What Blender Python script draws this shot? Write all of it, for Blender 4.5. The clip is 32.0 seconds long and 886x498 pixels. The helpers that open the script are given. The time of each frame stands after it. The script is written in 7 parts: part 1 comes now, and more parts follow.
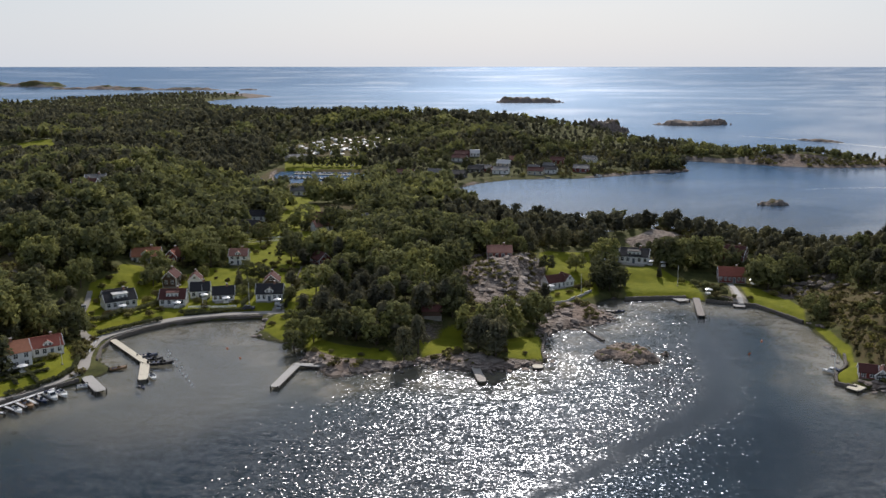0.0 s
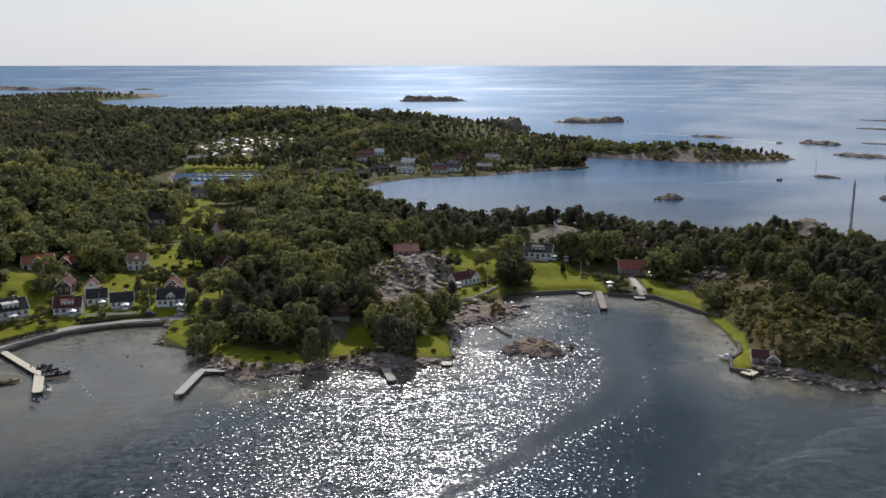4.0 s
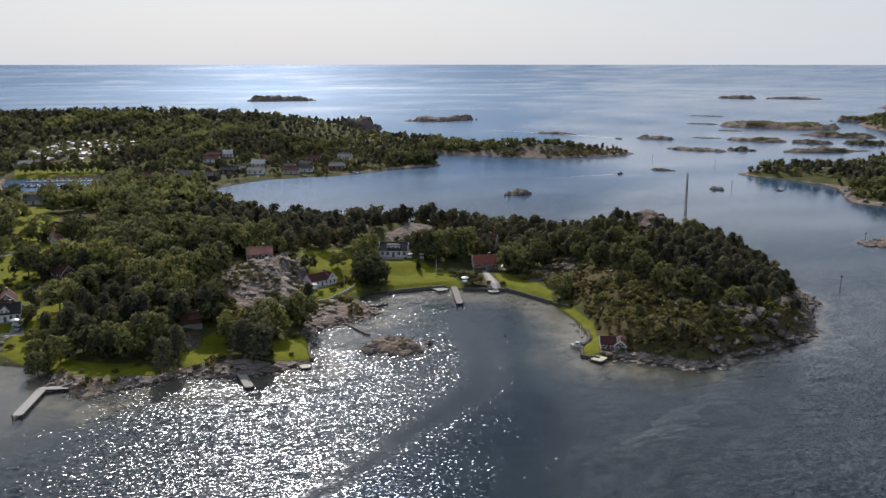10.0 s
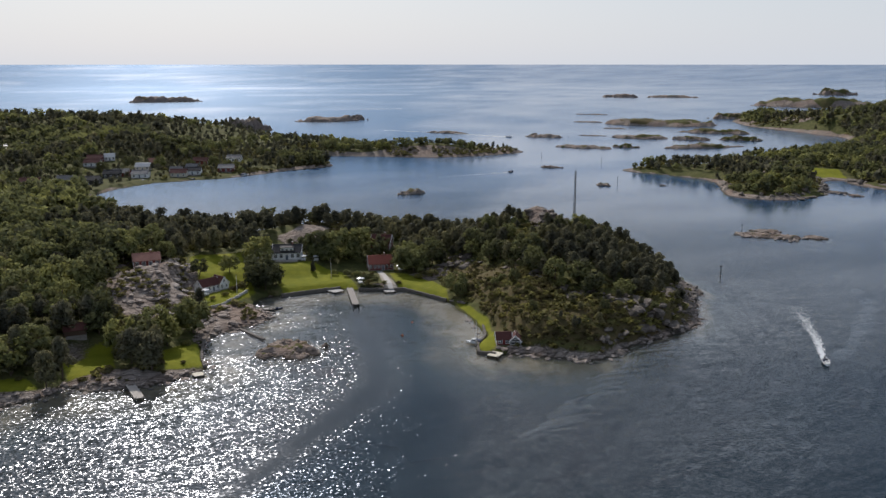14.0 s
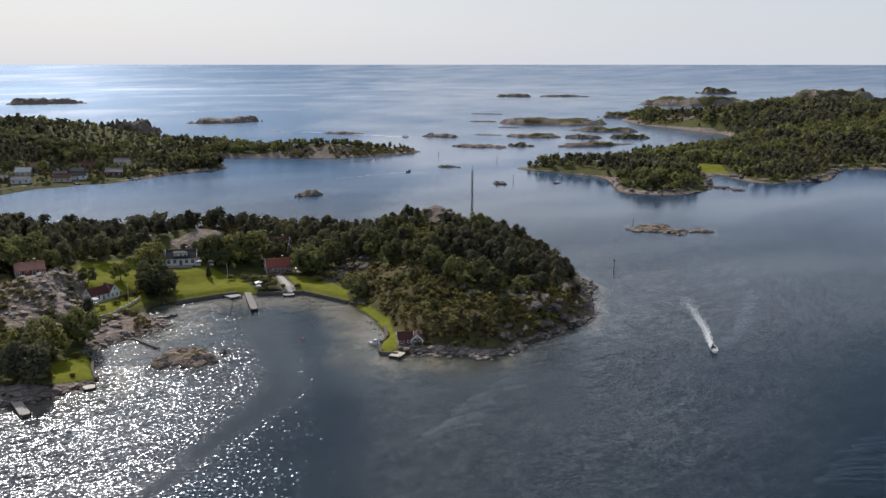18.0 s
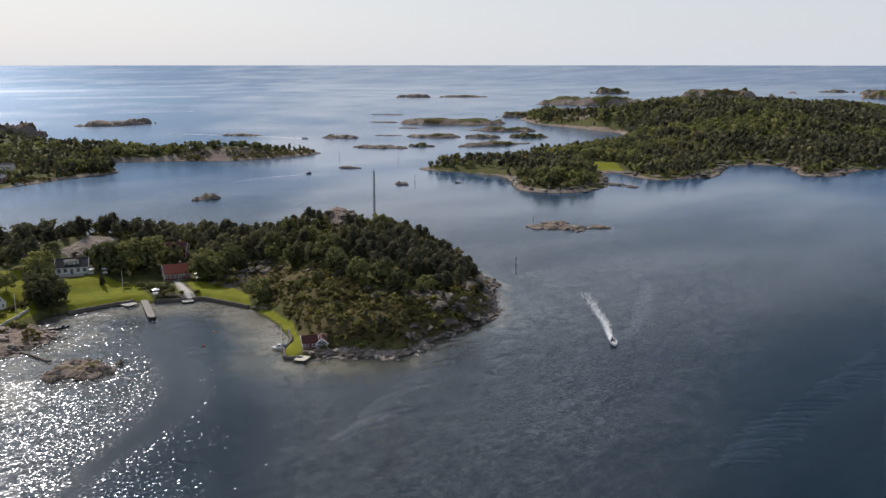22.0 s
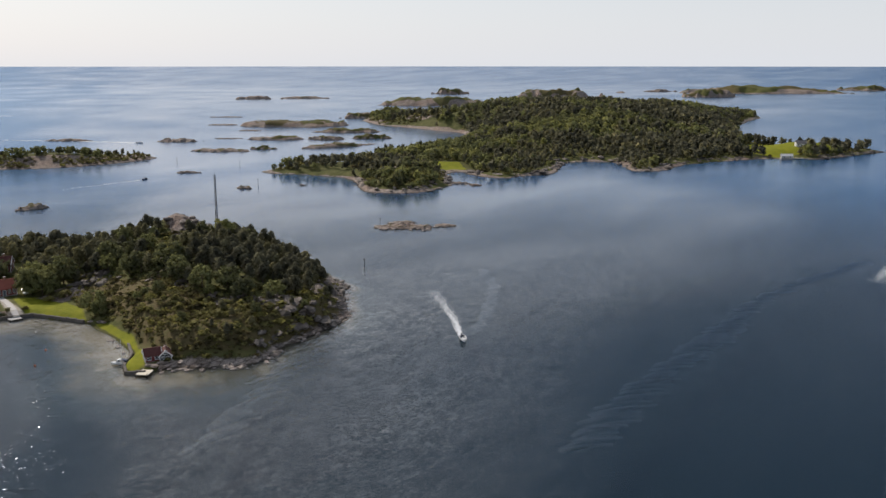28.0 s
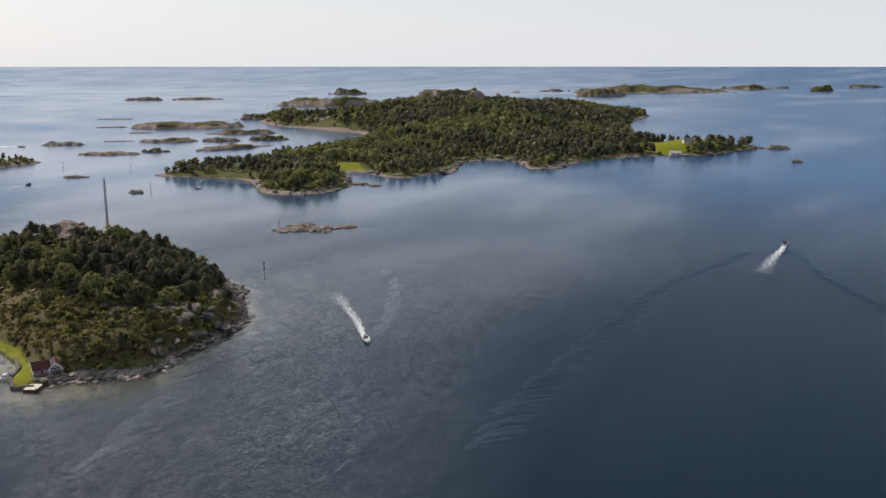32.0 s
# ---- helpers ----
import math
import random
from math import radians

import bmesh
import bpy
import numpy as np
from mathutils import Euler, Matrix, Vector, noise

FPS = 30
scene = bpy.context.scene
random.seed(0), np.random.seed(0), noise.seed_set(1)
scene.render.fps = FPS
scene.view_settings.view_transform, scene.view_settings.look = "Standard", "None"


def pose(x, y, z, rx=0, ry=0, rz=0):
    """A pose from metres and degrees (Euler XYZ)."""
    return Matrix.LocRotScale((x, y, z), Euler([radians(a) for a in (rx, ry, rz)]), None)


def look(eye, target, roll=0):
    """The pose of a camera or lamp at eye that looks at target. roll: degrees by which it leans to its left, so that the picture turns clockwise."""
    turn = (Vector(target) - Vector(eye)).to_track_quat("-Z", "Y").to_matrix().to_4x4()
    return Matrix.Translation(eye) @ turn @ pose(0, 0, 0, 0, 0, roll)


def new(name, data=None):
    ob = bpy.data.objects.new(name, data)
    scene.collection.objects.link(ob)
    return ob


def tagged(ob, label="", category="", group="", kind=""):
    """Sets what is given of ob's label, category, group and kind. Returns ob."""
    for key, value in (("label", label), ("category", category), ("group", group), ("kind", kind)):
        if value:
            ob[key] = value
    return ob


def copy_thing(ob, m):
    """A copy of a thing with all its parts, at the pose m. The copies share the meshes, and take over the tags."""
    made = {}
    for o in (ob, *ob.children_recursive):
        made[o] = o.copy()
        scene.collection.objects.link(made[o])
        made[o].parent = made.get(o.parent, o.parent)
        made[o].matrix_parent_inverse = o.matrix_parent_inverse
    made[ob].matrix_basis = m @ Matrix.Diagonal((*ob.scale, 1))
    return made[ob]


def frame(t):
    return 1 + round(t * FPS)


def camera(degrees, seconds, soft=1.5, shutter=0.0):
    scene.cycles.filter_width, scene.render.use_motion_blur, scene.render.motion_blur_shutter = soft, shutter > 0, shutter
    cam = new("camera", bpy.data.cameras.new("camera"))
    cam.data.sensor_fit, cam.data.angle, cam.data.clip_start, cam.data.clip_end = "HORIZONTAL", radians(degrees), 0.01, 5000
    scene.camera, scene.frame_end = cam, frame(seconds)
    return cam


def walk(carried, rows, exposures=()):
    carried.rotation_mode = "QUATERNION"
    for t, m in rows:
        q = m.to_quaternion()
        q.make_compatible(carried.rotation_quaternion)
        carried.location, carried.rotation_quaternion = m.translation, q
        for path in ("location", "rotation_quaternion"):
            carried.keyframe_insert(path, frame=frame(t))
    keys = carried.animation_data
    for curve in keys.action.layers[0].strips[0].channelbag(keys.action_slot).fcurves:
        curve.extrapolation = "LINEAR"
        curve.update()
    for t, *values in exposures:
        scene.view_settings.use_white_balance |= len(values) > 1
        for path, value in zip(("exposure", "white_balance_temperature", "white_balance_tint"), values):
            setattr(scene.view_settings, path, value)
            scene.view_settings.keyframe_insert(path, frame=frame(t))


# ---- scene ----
cam = camera(53.81, 32.0)
EYE = 85.0
# seconds, turn about the upright axis, tilt
TURNS = [
    (0, -0.00, 78.08), (1, -1.51, 78.06), (2, -3.05, 78.04), (3, -4.65, 78.02), (3.5, -5.46, 78.01), (5.5, -8.57, 77.99), (6, -9.29,
    77.98), (7, -10.85, 77.97), (8, -12.58, 77.96), (9, -14.25, 77.96), (10, -15.94, 77.95), (11, -17.69, 77.95), (12, -19.45, 77.94),
    (13, -21.20, 77.94), (14, -22.99, 77.94), (14.5, -23.88, 77.94), (16.5, -27.22, 77.94), (17, -28.08, 77.95), (18, -29.73, 77.95),
    (19, -31.33, 77.96), (20, -32.93, 77.97), (21, -34.57, 77.98), (22, -36.21, 77.99), (23, -37.88, 78.00), (24, -39.58, 78.01), (25,
    -41.23, 78.03), (25.5, -42.07, 78.03), (27.5, -45.55, 78.06), (28, -46.39, 78.06), (29, -48.08, 78.07), (30, -49.69, 78.08), (31,
    -51.28, 78.08), (32, -52.99, 78.07),
]
walk(cam, [(t, pose(0, 0, EYE, tilt, 0, turn)) for t, turn, tilt in TURNS], [(0, -0.03, 6480, 14.5), (14, -0.04, 6450, 14.5), (22, 0.04, 6600, 14.5), (32, 0.20, 6850, 15.5)])

# ---- world and sun ----
SUN_AZ, SUN_EL = 5.0, 36.0   # degrees clockwise from +y, and above the horizon
world = bpy.data.worlds.new("world")
scene.world = world
world.use_nodes = True
wt = world.node_tree
sky = wt.nodes.new("ShaderNodeTexSky")
sky.sky_type = 'NISHITA'
sky.sun_disc = False
sky.sun_elevation, sky.sun_rotation = radians(SUN_EL), radians(SUN_AZ)
sky.altitude, sky.air_density, sky.dust_density, sky.ozone_density = 0, 1.0, 1.3, 1.8
# thin summer haze over the clear sky, thickest low down
haze = wt.nodes.new("ShaderNodeMix")
haze.data_type = 'RGBA'
where = wt.nodes.new("ShaderNodeTexCoord")
split = wt.nodes.new("ShaderNodeSeparateXYZ")
wt.links.new(where.outputs["Generated"], split.inputs[0])
depth = wt.nodes.new("ShaderNodeMapRange")
for key, v in (("From Min", 0.0), ("From Max", 0.36), ("To Min", 0.86), ("To Max", 0.17)):
    depth.inputs[key].default_value = v
wt.links.new(split.outputs["Z"], depth.inputs["Value"])
# a wide bright aureole lies round the sun
toward = wt.nodes.new("ShaderNodeVectorMath")
toward.operation = 'DOT_PRODUCT'
s_az, s_el = radians(SUN_AZ), radians(SUN_EL)
toward.inputs[1].default_value = (math.sin(s_az) * math.cos(s_el), math.cos(s_az) * math.cos(s_el), math.sin(s_el))
wt.links.new(where.outputs["Generated"], toward.inputs[0])
glow = wt.nodes.new("ShaderNodeMapRange")
glow.interpolation_type = 'SMOOTHSTEP'
for key, v in (("From Min", 0.42), ("From Max", 0.96), ("To Min", 0.0), ("To Max", 0.85)):
    glow.inputs[key].default_value = v
wt.links.new(toward.outputs["Value"], glow.inputs["Value"])
total = wt.nodes.new("ShaderNodeMath")
total.operation, total.use_clamp = 'MAXIMUM', True
wt.links.new(depth.outputs["Result"], total.inputs[0])
wt.links.new(glow.outputs["Result"], total.inputs[1])
wt.links.new(total.outputs[0], haze.inputs[0])
haze.inputs[7].default_value = (7.95, 8.8, 9.6, 1)
wt.links.new(sky.outputs["Color"], haze.inputs[6])
wt.links.new(haze.outputs[2], wt.nodes["Background"].inputs["Color"])
wt.nodes["Background"].inputs["Strength"].default_value = 0.085
sun_data = bpy.data.lights.new("sun", 'SUN')
sun_data.energy, sun_data.angle, sun_data.color = 3.45, radians(0.55), (1.0, 0.955, 0.885)
sun = new("sun", sun_data)
az, el = radians(SUN_AZ), radians(SUN_EL)
sun.matrix_world = look((400 * math.sin(az) * math.cos(el), 400 * math.cos(az) * math.cos(el), 400 * math.sin(el)), (0, 0, 0))

# ---- materials ----
def mat(name):
    m = bpy.data.materials.new(name)
    m.use_nodes = True
    nt = m.node_tree
    return m, nt, nt.nodes["Principled BSDF"]


def nd(nt, kind, **values):
    """A node, with its inputs and properties set by name."""
    n = nt.nodes.new("ShaderNode" + kind)
    for key, v in values.items():
        name = key.replace("_", " ")
        if name in n.inputs:
            n.inputs[name].default_value = v
        elif key == "feature":
            n.feature = v
        elif key == "attribute_name":
            n.attribute_name = v
        else:
            n.interpolation_type = v
    return n


def noise_of(nt, scale, detail=4.0, rough=0.55, src=None):
    n = nd(nt, "TexNoise", Scale=scale, Detail=detail, Roughness=rough)
    if src is None:
        src = nd(nt, "NewGeometry").outputs["Position"]
    nt.links.new(src, n.inputs["Vector"])
    return n.outputs["Fac"]


def ramp(nt, fac, *stops):
    r = nt.nodes.new("ShaderNodeValToRGB")
    while len(r.color_ramp.elements) < len(stops):
        r.color_ramp.elements.new(0.5)
    for e, (at, c) in zip(r.color_ramp.elements, stops):
        e.position = at
        e.color = (*c, 1) if isinstance(c, tuple) else (c, c, c, 1)
    nt.links.new(fac, r.inputs["Fac"])
    return r.outputs["Color"]


def mix(nt, fac, a, b, mode='MIX'):
    n = nt.nodes.new("ShaderNodeMix")
    n.data_type, n.blend_type = 'RGBA', mode
    for sock, v in ((0, fac), (6, a), (7, b)):
        if isinstance(v, (int, float)):
            n.inputs[sock].default_value = v
        elif isinstance(v, tuple):
            n.inputs[sock].default_value = (*v, 1)
        else:
            nt.links.new(v, n.inputs[sock])
    return n.outputs[2]


def math_of(nt, op, a, b=0.0, clamp=False):
    n = nt.nodes.new("ShaderNodeMath")
    n.operation, n.use_clamp = op, clamp
    for i, v in enumerate((a, b)):
        if isinstance(v, (int, float)):
            n.inputs[i].default_value = v
        else:
            nt.links.new(v, n.inputs[i])
    return n.outputs[0]


def bump(nt, b, height, strength, distance):
    n = nd(nt, "Bump", Strength=strength, Distance=distance)
    nt.links.new(height, n.inputs["Height"])
    nt.links.new(n.outputs["Normal"], b.inputs["Normal"])


def plain(name, colour, rough=0.7, metal=0.0, vary=0.18, scale=1.5, bumpy=0.0):
    """A surface of one colour with two scales of wear."""
    m, nt, b = mat(name)
    n1, n2 = noise_of(nt, scale), noise_of(nt, scale * 9)
    lo = tuple(c * (1 - vary) for c in colour)
    hi = tuple(min(1, c * (1 + vary)) for c in colour)
    c = mix(nt, n1, lo, hi)
    c = mix(nt, math_of(nt, 'MULTIPLY', n2, 0.35), c, tuple(x * 0.75 for x in colour))
    nt.links.new(c, b.inputs["Base Color"])
    b.inputs["Roughness"].default_value, b.inputs["Metallic"].default_value = rough, metal
    if bumpy:
        bump(nt, b, n2, 0.5, bumpy)
    return m


def smooth_mask(nt, value, lo, hi):
    n = nd(nt, "MapRange", interpolation_type='SMOOTHSTEP')
    n.inputs["From Min"].default_value, n.inputs["From Max"].default_value = lo, hi
    nt.links.new(value, n.inputs["Value"])
    return n.outputs["Result"]


def rock_colour(nt):
    big, mid, fine = noise_of(nt, 0.05), noise_of(nt, 0.35, 6), noise_of(nt, 2.2, 5, 0.65)
    c = ramp(nt, mid, (0.28, (0.140, 0.118, 0.102)), (0.5, (0.320, 0.268, 0.226)), (0.72, (0.50, 0.435, 0.38)))
    c = mix(nt, ramp(nt, big, (0.4, 0.0), (0.65, 0.6)), c, (0.32, 0.22, 0.165))
    c = mix(nt, ramp(nt, fine, (0.35, 0.45), (0.6, 0.0)), c, (0.09, 0.078, 0.066))
    vor = nd(nt, "TexVoronoi", feature='DISTANCE_TO_EDGE', Scale=0.28)
    warp = nd(nt, "Mapping")
    warp.inputs["Scale"].default_value = (0.6, 1.7, 2.5)
    warp.inputs["Rotation"].default_value = (0.3, 0.2, 0.6)
    nt.links.new(nd(nt, "NewGeometry").outputs["Position"], warp.inputs["Vector"])
    nt.links.new(warp.outputs["Vector"], vor.inputs["Vector"])
    crack = ramp(nt, vor.outputs["Distance"], (0.0, 1.0), (0.07, 0.0))
    c = mix(nt, math_of(nt, 'MULTIPLY', crack, 0.65), c, (0.05, 0.042, 0.035))
    hgt = math_of(nt, 'ADD', math_of(nt, 'MULTIPLY', mid, 0.9), math_of(nt, 'MULTIPLY', fine, 0.35))
    hgt = math_of(nt, 'SUBTRACT', hgt, math_of(nt, 'MULTIPLY', crack, 0.4))
    return c, hgt


def ground_material():
    """Woodland floor, lawn, field, bare rock, path and sea bed, parted by the signed distances kept on the mesh."""
    m, nt, b = mat("ground")
    pos = nd(nt, "NewGeometry").outputs["Position"]
    sep = nd(nt, "SeparateXYZ")
    nt.links.new(pos, sep.inputs[0])
    z = sep.outputs["Z"]
    n_big, n_mid, n_fine = noise_of(nt, 0.03), noise_of(nt, 0.22, 5), noise_of(nt, 1.6, 5, 0.65)
    edge = math_of(nt, 'MULTIPLY', math_of(nt, 'SUBTRACT', n_fine, 0.5), 2.4)

    def mask(name, soft):
        a = nd(nt, "Attribute", attribute_name=name)
        return smooth_mask(nt, math_of(nt, 'ADD', a.outputs["Fac"], edge), -soft, soft)

    floor_c = ramp(nt, n_mid, (0.3, (0.045, 0.045, 0.020)), (0.5, (0.085, 0.085, 0.030)), (0.7, (0.14, 0.12, 0.055)))
    floor_c = mix(nt, ramp(nt, n_fine, (0.4, 0.0), (0.7, 0.5)), floor_c, (0.10, 0.125, 0.03))
    lawn_c = ramp(nt, n_mid, (0.3, (0.150, 0.165, 0.012)), (0.7, (0.250, 0.240, 0.018)))
    lawn_c = mix(nt, math_of(nt, 'MULTIPLY', n_fine, 0.4), lawn_c, (0.09, 0.13, 0.02))
    dry_c = ramp(nt, n_mid, (0.3, (0.062, 0.060, 0.024)), (0.5, (0.115, 0.088, 0.042)), (0.7, (0.075, 0.078, 0.026)))
    rock_c, rock_h = rock_colour(nt)
    c = mix(nt, mask("dry", 1.2), floor_c, dry_c)
    c = mix(nt, mask("lawn", 0.5), c, lawn_c)
    rock_m = mask("rock", 0.7)
    c = mix(nt, rock_m, c, rock_c)
    c = mix(nt, mask("gravel", 0.4), c, ramp(nt, n_fine, (0.3, (0.30, 0.27, 0.22)), (0.7, (0.46, 0.42, 0.36))))
    wet = smooth_mask(nt, math_of(nt, 'ADD', z, math_of(nt, 'MULTIPLY', edge, 0.1)), 0.42, 0.16)
    c = mix(nt, math_of(nt, 'MULTIPLY', wet, 0.75), c, (0.035, 0.032, 0.022))
    weed = ramp(nt, noise_of(nt, 0.075, 4, 0.6), (0.42, 0.0), (0.54, 1.0))
    bed = mix(nt, math_of(nt, 'MULTIPLY', weed, 0.85), mix(nt, n_fine, (0.24, 0.20, 0.135), (0.36, 0.30, 0.21)), (0.08, 0.080, 0.055))
    # bed colour goes darker and bluer with depth, for light lost in the water
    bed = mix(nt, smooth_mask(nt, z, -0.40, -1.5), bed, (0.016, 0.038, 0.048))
    mud = nd(nt, "Attribute", attribute_name="mud").outputs["Fac"]
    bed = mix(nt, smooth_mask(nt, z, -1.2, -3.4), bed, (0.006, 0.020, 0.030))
    bed = mix(nt, math_of(nt, 'MULTIPLY', mud, 0.92), bed, mix(nt, n_mid, (0.32, 0.265, 0.19), (0.44, 0.375, 0.28)))
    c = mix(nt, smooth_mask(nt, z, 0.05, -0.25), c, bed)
    nt.links.new(c, b.inputs["Base Color"])
    b.inputs["Roughness"].default_value = 0.9
    b.inputs["Specular IOR Level"].default_value = 0.06
    relief = math_of(nt, 'ADD', math_of(nt, 'MULTIPLY', math_of(nt, 'MULTIPLY', rock_h, rock_m), 0.8), math_of(nt, 'MULTIPLY', n_fine, 0.3))
    bump(nt, b, math_of(nt, 'MULTIPLY', relief, smooth_mask(nt, z, -0.4, 0.1)), 0.9, 0.9)
    return m


def water_material():
    """Rippled sea: the slope of the surface is the sum of fine ripples, short waves in long crests and gusts."""
    m, nt, b = mat("sea_water")
    out = nt.nodes["Material Output"]
    nt.nodes.remove(b)
    geo = nd(nt, "NewGeometry")
    pos = geo.outputs["Position"]

    def vec(op, a, b_=None, scale=None):
        n = nt.nodes.new("ShaderNodeVectorMath")
        n.operation = op
        for k, v in enumerate((a, b_)):
            if isinstance(v, tuple):
                n.inputs[k].default_value = v
            elif v is not None:
                nt.links.new(v, n.inputs[k])
        if scale is not None:
            if isinstance(scale, float):
                n.inputs["Scale"].default_value = scale
            else:
                nt.links.new(scale, n.inputs["Scale"])
        return n.outputs[0]

    def placed(stretch, turn):
        mp = nd(nt, "Mapping")
        mp.inputs["Scale"].default_value = (*stretch, 1.0)
        mp.inputs["Rotation"].default_value = (0, 0, turn)
        nt.links.new(pos, mp.inputs["Vector"])
        return mp.outputs["Vector"]

    def slopes(scale, stretch, turn, detail, gain):
        n = nd(nt, "TexNoise", Scale=scale, Detail=detail, Roughness=0.6)
        nt.links.new(placed(stretch, turn), n.inputs["Vector"])
        return vec('MULTIPLY', vec('SUBTRACT', n.outputs["Color"], (0.5, 0.5, 0.5)), gain)

    fine = slopes(1.7, (0.6, 1.0), 0.15, 1.3, (1.42, 1.12, 0.0))
    crest = slopes(0.44, (0.34, 1.0), 0.12, 2, (0.16, 0.50, 0.0))
    gust = ramp(nt, noise_of(nt, 0.030, 3, 0.55, placed((0.5, 1.6), 0.35)), (0.34, 0.72), (0.62, 1.0))
    slick = nd(nt, "Attribute", attribute_name="slick").outputs["Fac"]
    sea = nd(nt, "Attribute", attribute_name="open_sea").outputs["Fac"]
    calm = math_of(nt, 'MULTIPLY', gust, math_of(nt, 'SUBTRACT', 1.0, slick))
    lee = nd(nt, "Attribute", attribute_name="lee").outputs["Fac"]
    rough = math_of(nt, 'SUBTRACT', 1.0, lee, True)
    calm = math_of(nt, 'MULTIPLY', calm, math_of(nt, 'SUBTRACT', 1.0, math_of(nt, 'MULTIPLY', sea, 0.62)))
    tilt = vec('SCALE', vec('ADD', fine, crest), scale=calm)
    normal = vec('NORMALIZE', vec('ADD', geo.outputs["Normal"], tilt))
    gloss = nd(nt, "BsdfGlossy")
    still = math_of(nt, 'MULTIPLY', math_of(nt, 'POWER', slick, 6.0), 0.13)
    nt.links.new(math_of(nt, 'SUBTRACT', math_of(nt, 'ADD', math_of(nt, 'MULTIPLY', sea, 0.03), 0.165), still), gloss.inputs["Roughness"])
    # reflection brightness painted as gloss tint: dim where rippled, bright where calm, bluer far off
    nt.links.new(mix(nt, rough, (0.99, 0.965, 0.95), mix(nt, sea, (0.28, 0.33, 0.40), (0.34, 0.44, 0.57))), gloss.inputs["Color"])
    nt.links.new(normal, gloss.inputs["Normal"])
    body = nd(nt, "BsdfDiffuse")
    # body colour turns bluer with distance, standing in for reflected blue sky
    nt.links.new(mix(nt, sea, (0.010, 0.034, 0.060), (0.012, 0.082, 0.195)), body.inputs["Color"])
    clear = nd(nt, "BsdfTransparent")
    clear.inputs["Color"].default_value = (0.87, 0.90, 0.90, 1)
    under = nd(nt, "MixShader")
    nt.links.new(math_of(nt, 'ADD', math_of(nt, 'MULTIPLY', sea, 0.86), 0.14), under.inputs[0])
    nt.links.new(clear.outputs[0], under.inputs[1])
    nt.links.new(body.outputs[0], under.inputs[2])
    facing = nd(nt, "LayerWeight", Blend=0.5)
    nt.links.new(normal, facing.inputs["Normal"])
    fres = math_of(nt, 'ADD', math_of(nt, 'MULTIPLY', math_of(nt, 'POWER', facing.outputs["Facing"], 4.5), 0.98), 0.02)
    top = nd(nt, "MixShader")
    nt.links.new(fres, top.inputs[0])
    nt.links.new(under.outputs[0], top.inputs[1])
    nt.links.new(gloss.outputs[0], top.inputs[2])
    nt.links.new(top.outputs[0], out.inputs["Surface"])
    return m


def leaf_material(name, dark, light, through_c):
    m, nt, b = mat(name)
    out = nt.nodes["Material Output"]
    nt.nodes.remove(b)
    geo = nd(nt, "NewGeometry")
    info = nd(nt, "ObjectInfo")
    patch, stand = noise_of(nt, 0.14, 2), noise_of(nt, 0.02, 2)
    own = nd(nt, "Attribute", attribute_name="single")
    tone = nd(nt, "Attribute", attribute_name="tone")
    each = math_of(nt, 'ADD', tone.outputs["Fac"], math_of(nt, 'MULTIPLY', info.outputs["Random"], own.outputs["Fac"]))
    r = math_of(nt, 'ADD', math_of(nt, 'MULTIPLY', geo.outputs["Random Per Island"], 0.28), math_of(nt, 'MULTIPLY', each, 0.75))
    r = math_of(nt, 'ADD', r, math_of(nt, 'MULTIPLY', math_of(nt, 'SUBTRACT', patch, 0.5), 0.7))
    r = math_of(nt, 'ADD', r, math_of(nt, 'MULTIPLY', math_of(nt, 'SUBTRACT', stand, 0.5), 1.2))
    c = ramp(nt, r, (0.1, dark), (0.72, light), (1.0, tuple(x * k for x, k in zip(light, (1.42, 1.34, 1.0)))))
    d = nd(nt, "BsdfDiffuse")
    nt.links.new(c, d.inputs["Color"])
    tl = nd(nt, "BsdfTranslucent")
    tc = mix(nt, 0.5, c, through_c)
    nt.links.new(tc, tl.inputs["Color"])
    s1 = nd(nt, "MixShader", Fac=0.33)
    nt.links.new(d.outputs[0], s1.inputs[1])
    nt.links.new(tl.outputs[0], s1.inputs[2])
    nt.links.new(s1.outputs[0], out.inputs["Surface"])
    return m


GROUND, WATER = ground_material(), water_material()
LEAF = leaf_material("broad_leaves", (0.080, 0.084, 0.058), (0.222, 0.230, 0.102), (0.26, 0.27, 0.09))
PINE = leaf_material("pine_needles", (0.072, 0.073, 0.058), (0.176, 0.170, 0.112), (0.17, 0.165, 0.085))
BUSH = leaf_material("bush_leaves", (0.098, 0.076, 0.050), (0.225, 0.212, 0.086), (0.21, 0.20, 0.06))
BARK = plain("bark", (0.11, 0.08, 0.06), 0.9, bumpy=0.03)

# ---- the lie of the land ----
def vnoise(x, y, seed=0):
    """Smooth value noise in 0..1 on arrays."""
    i, j = np.floor(x), np.floor(y)
    u, v = x - i, y - j
    u, v = u * u * (3 - 2 * u), v * v * (3 - 2 * v)

    def h(a, b):
        s = np.sin(a * 127.1 + b * 311.7 + seed * 74.7) * 43758.5453
        return s - np.floor(s)
    return (h(i, j) * (1 - u) + h(i + 1, j) * u) * (1 - v) + (h(i, j + 1) * (1 - u) + h(i + 1, j + 1) * u) * v


def fbm(x, y, size, octaves=4, seed=0):
    total, amp, norm = 0, 1.0, 0
    for o in range(octaves):
        total = total + amp * (vnoise(x / size * 2 ** o + 17.3 * o, y / size * 2 ** o - 9.1 * o, seed + o) - 0.5)
        norm += amp
        amp *= 0.5
    return total / norm


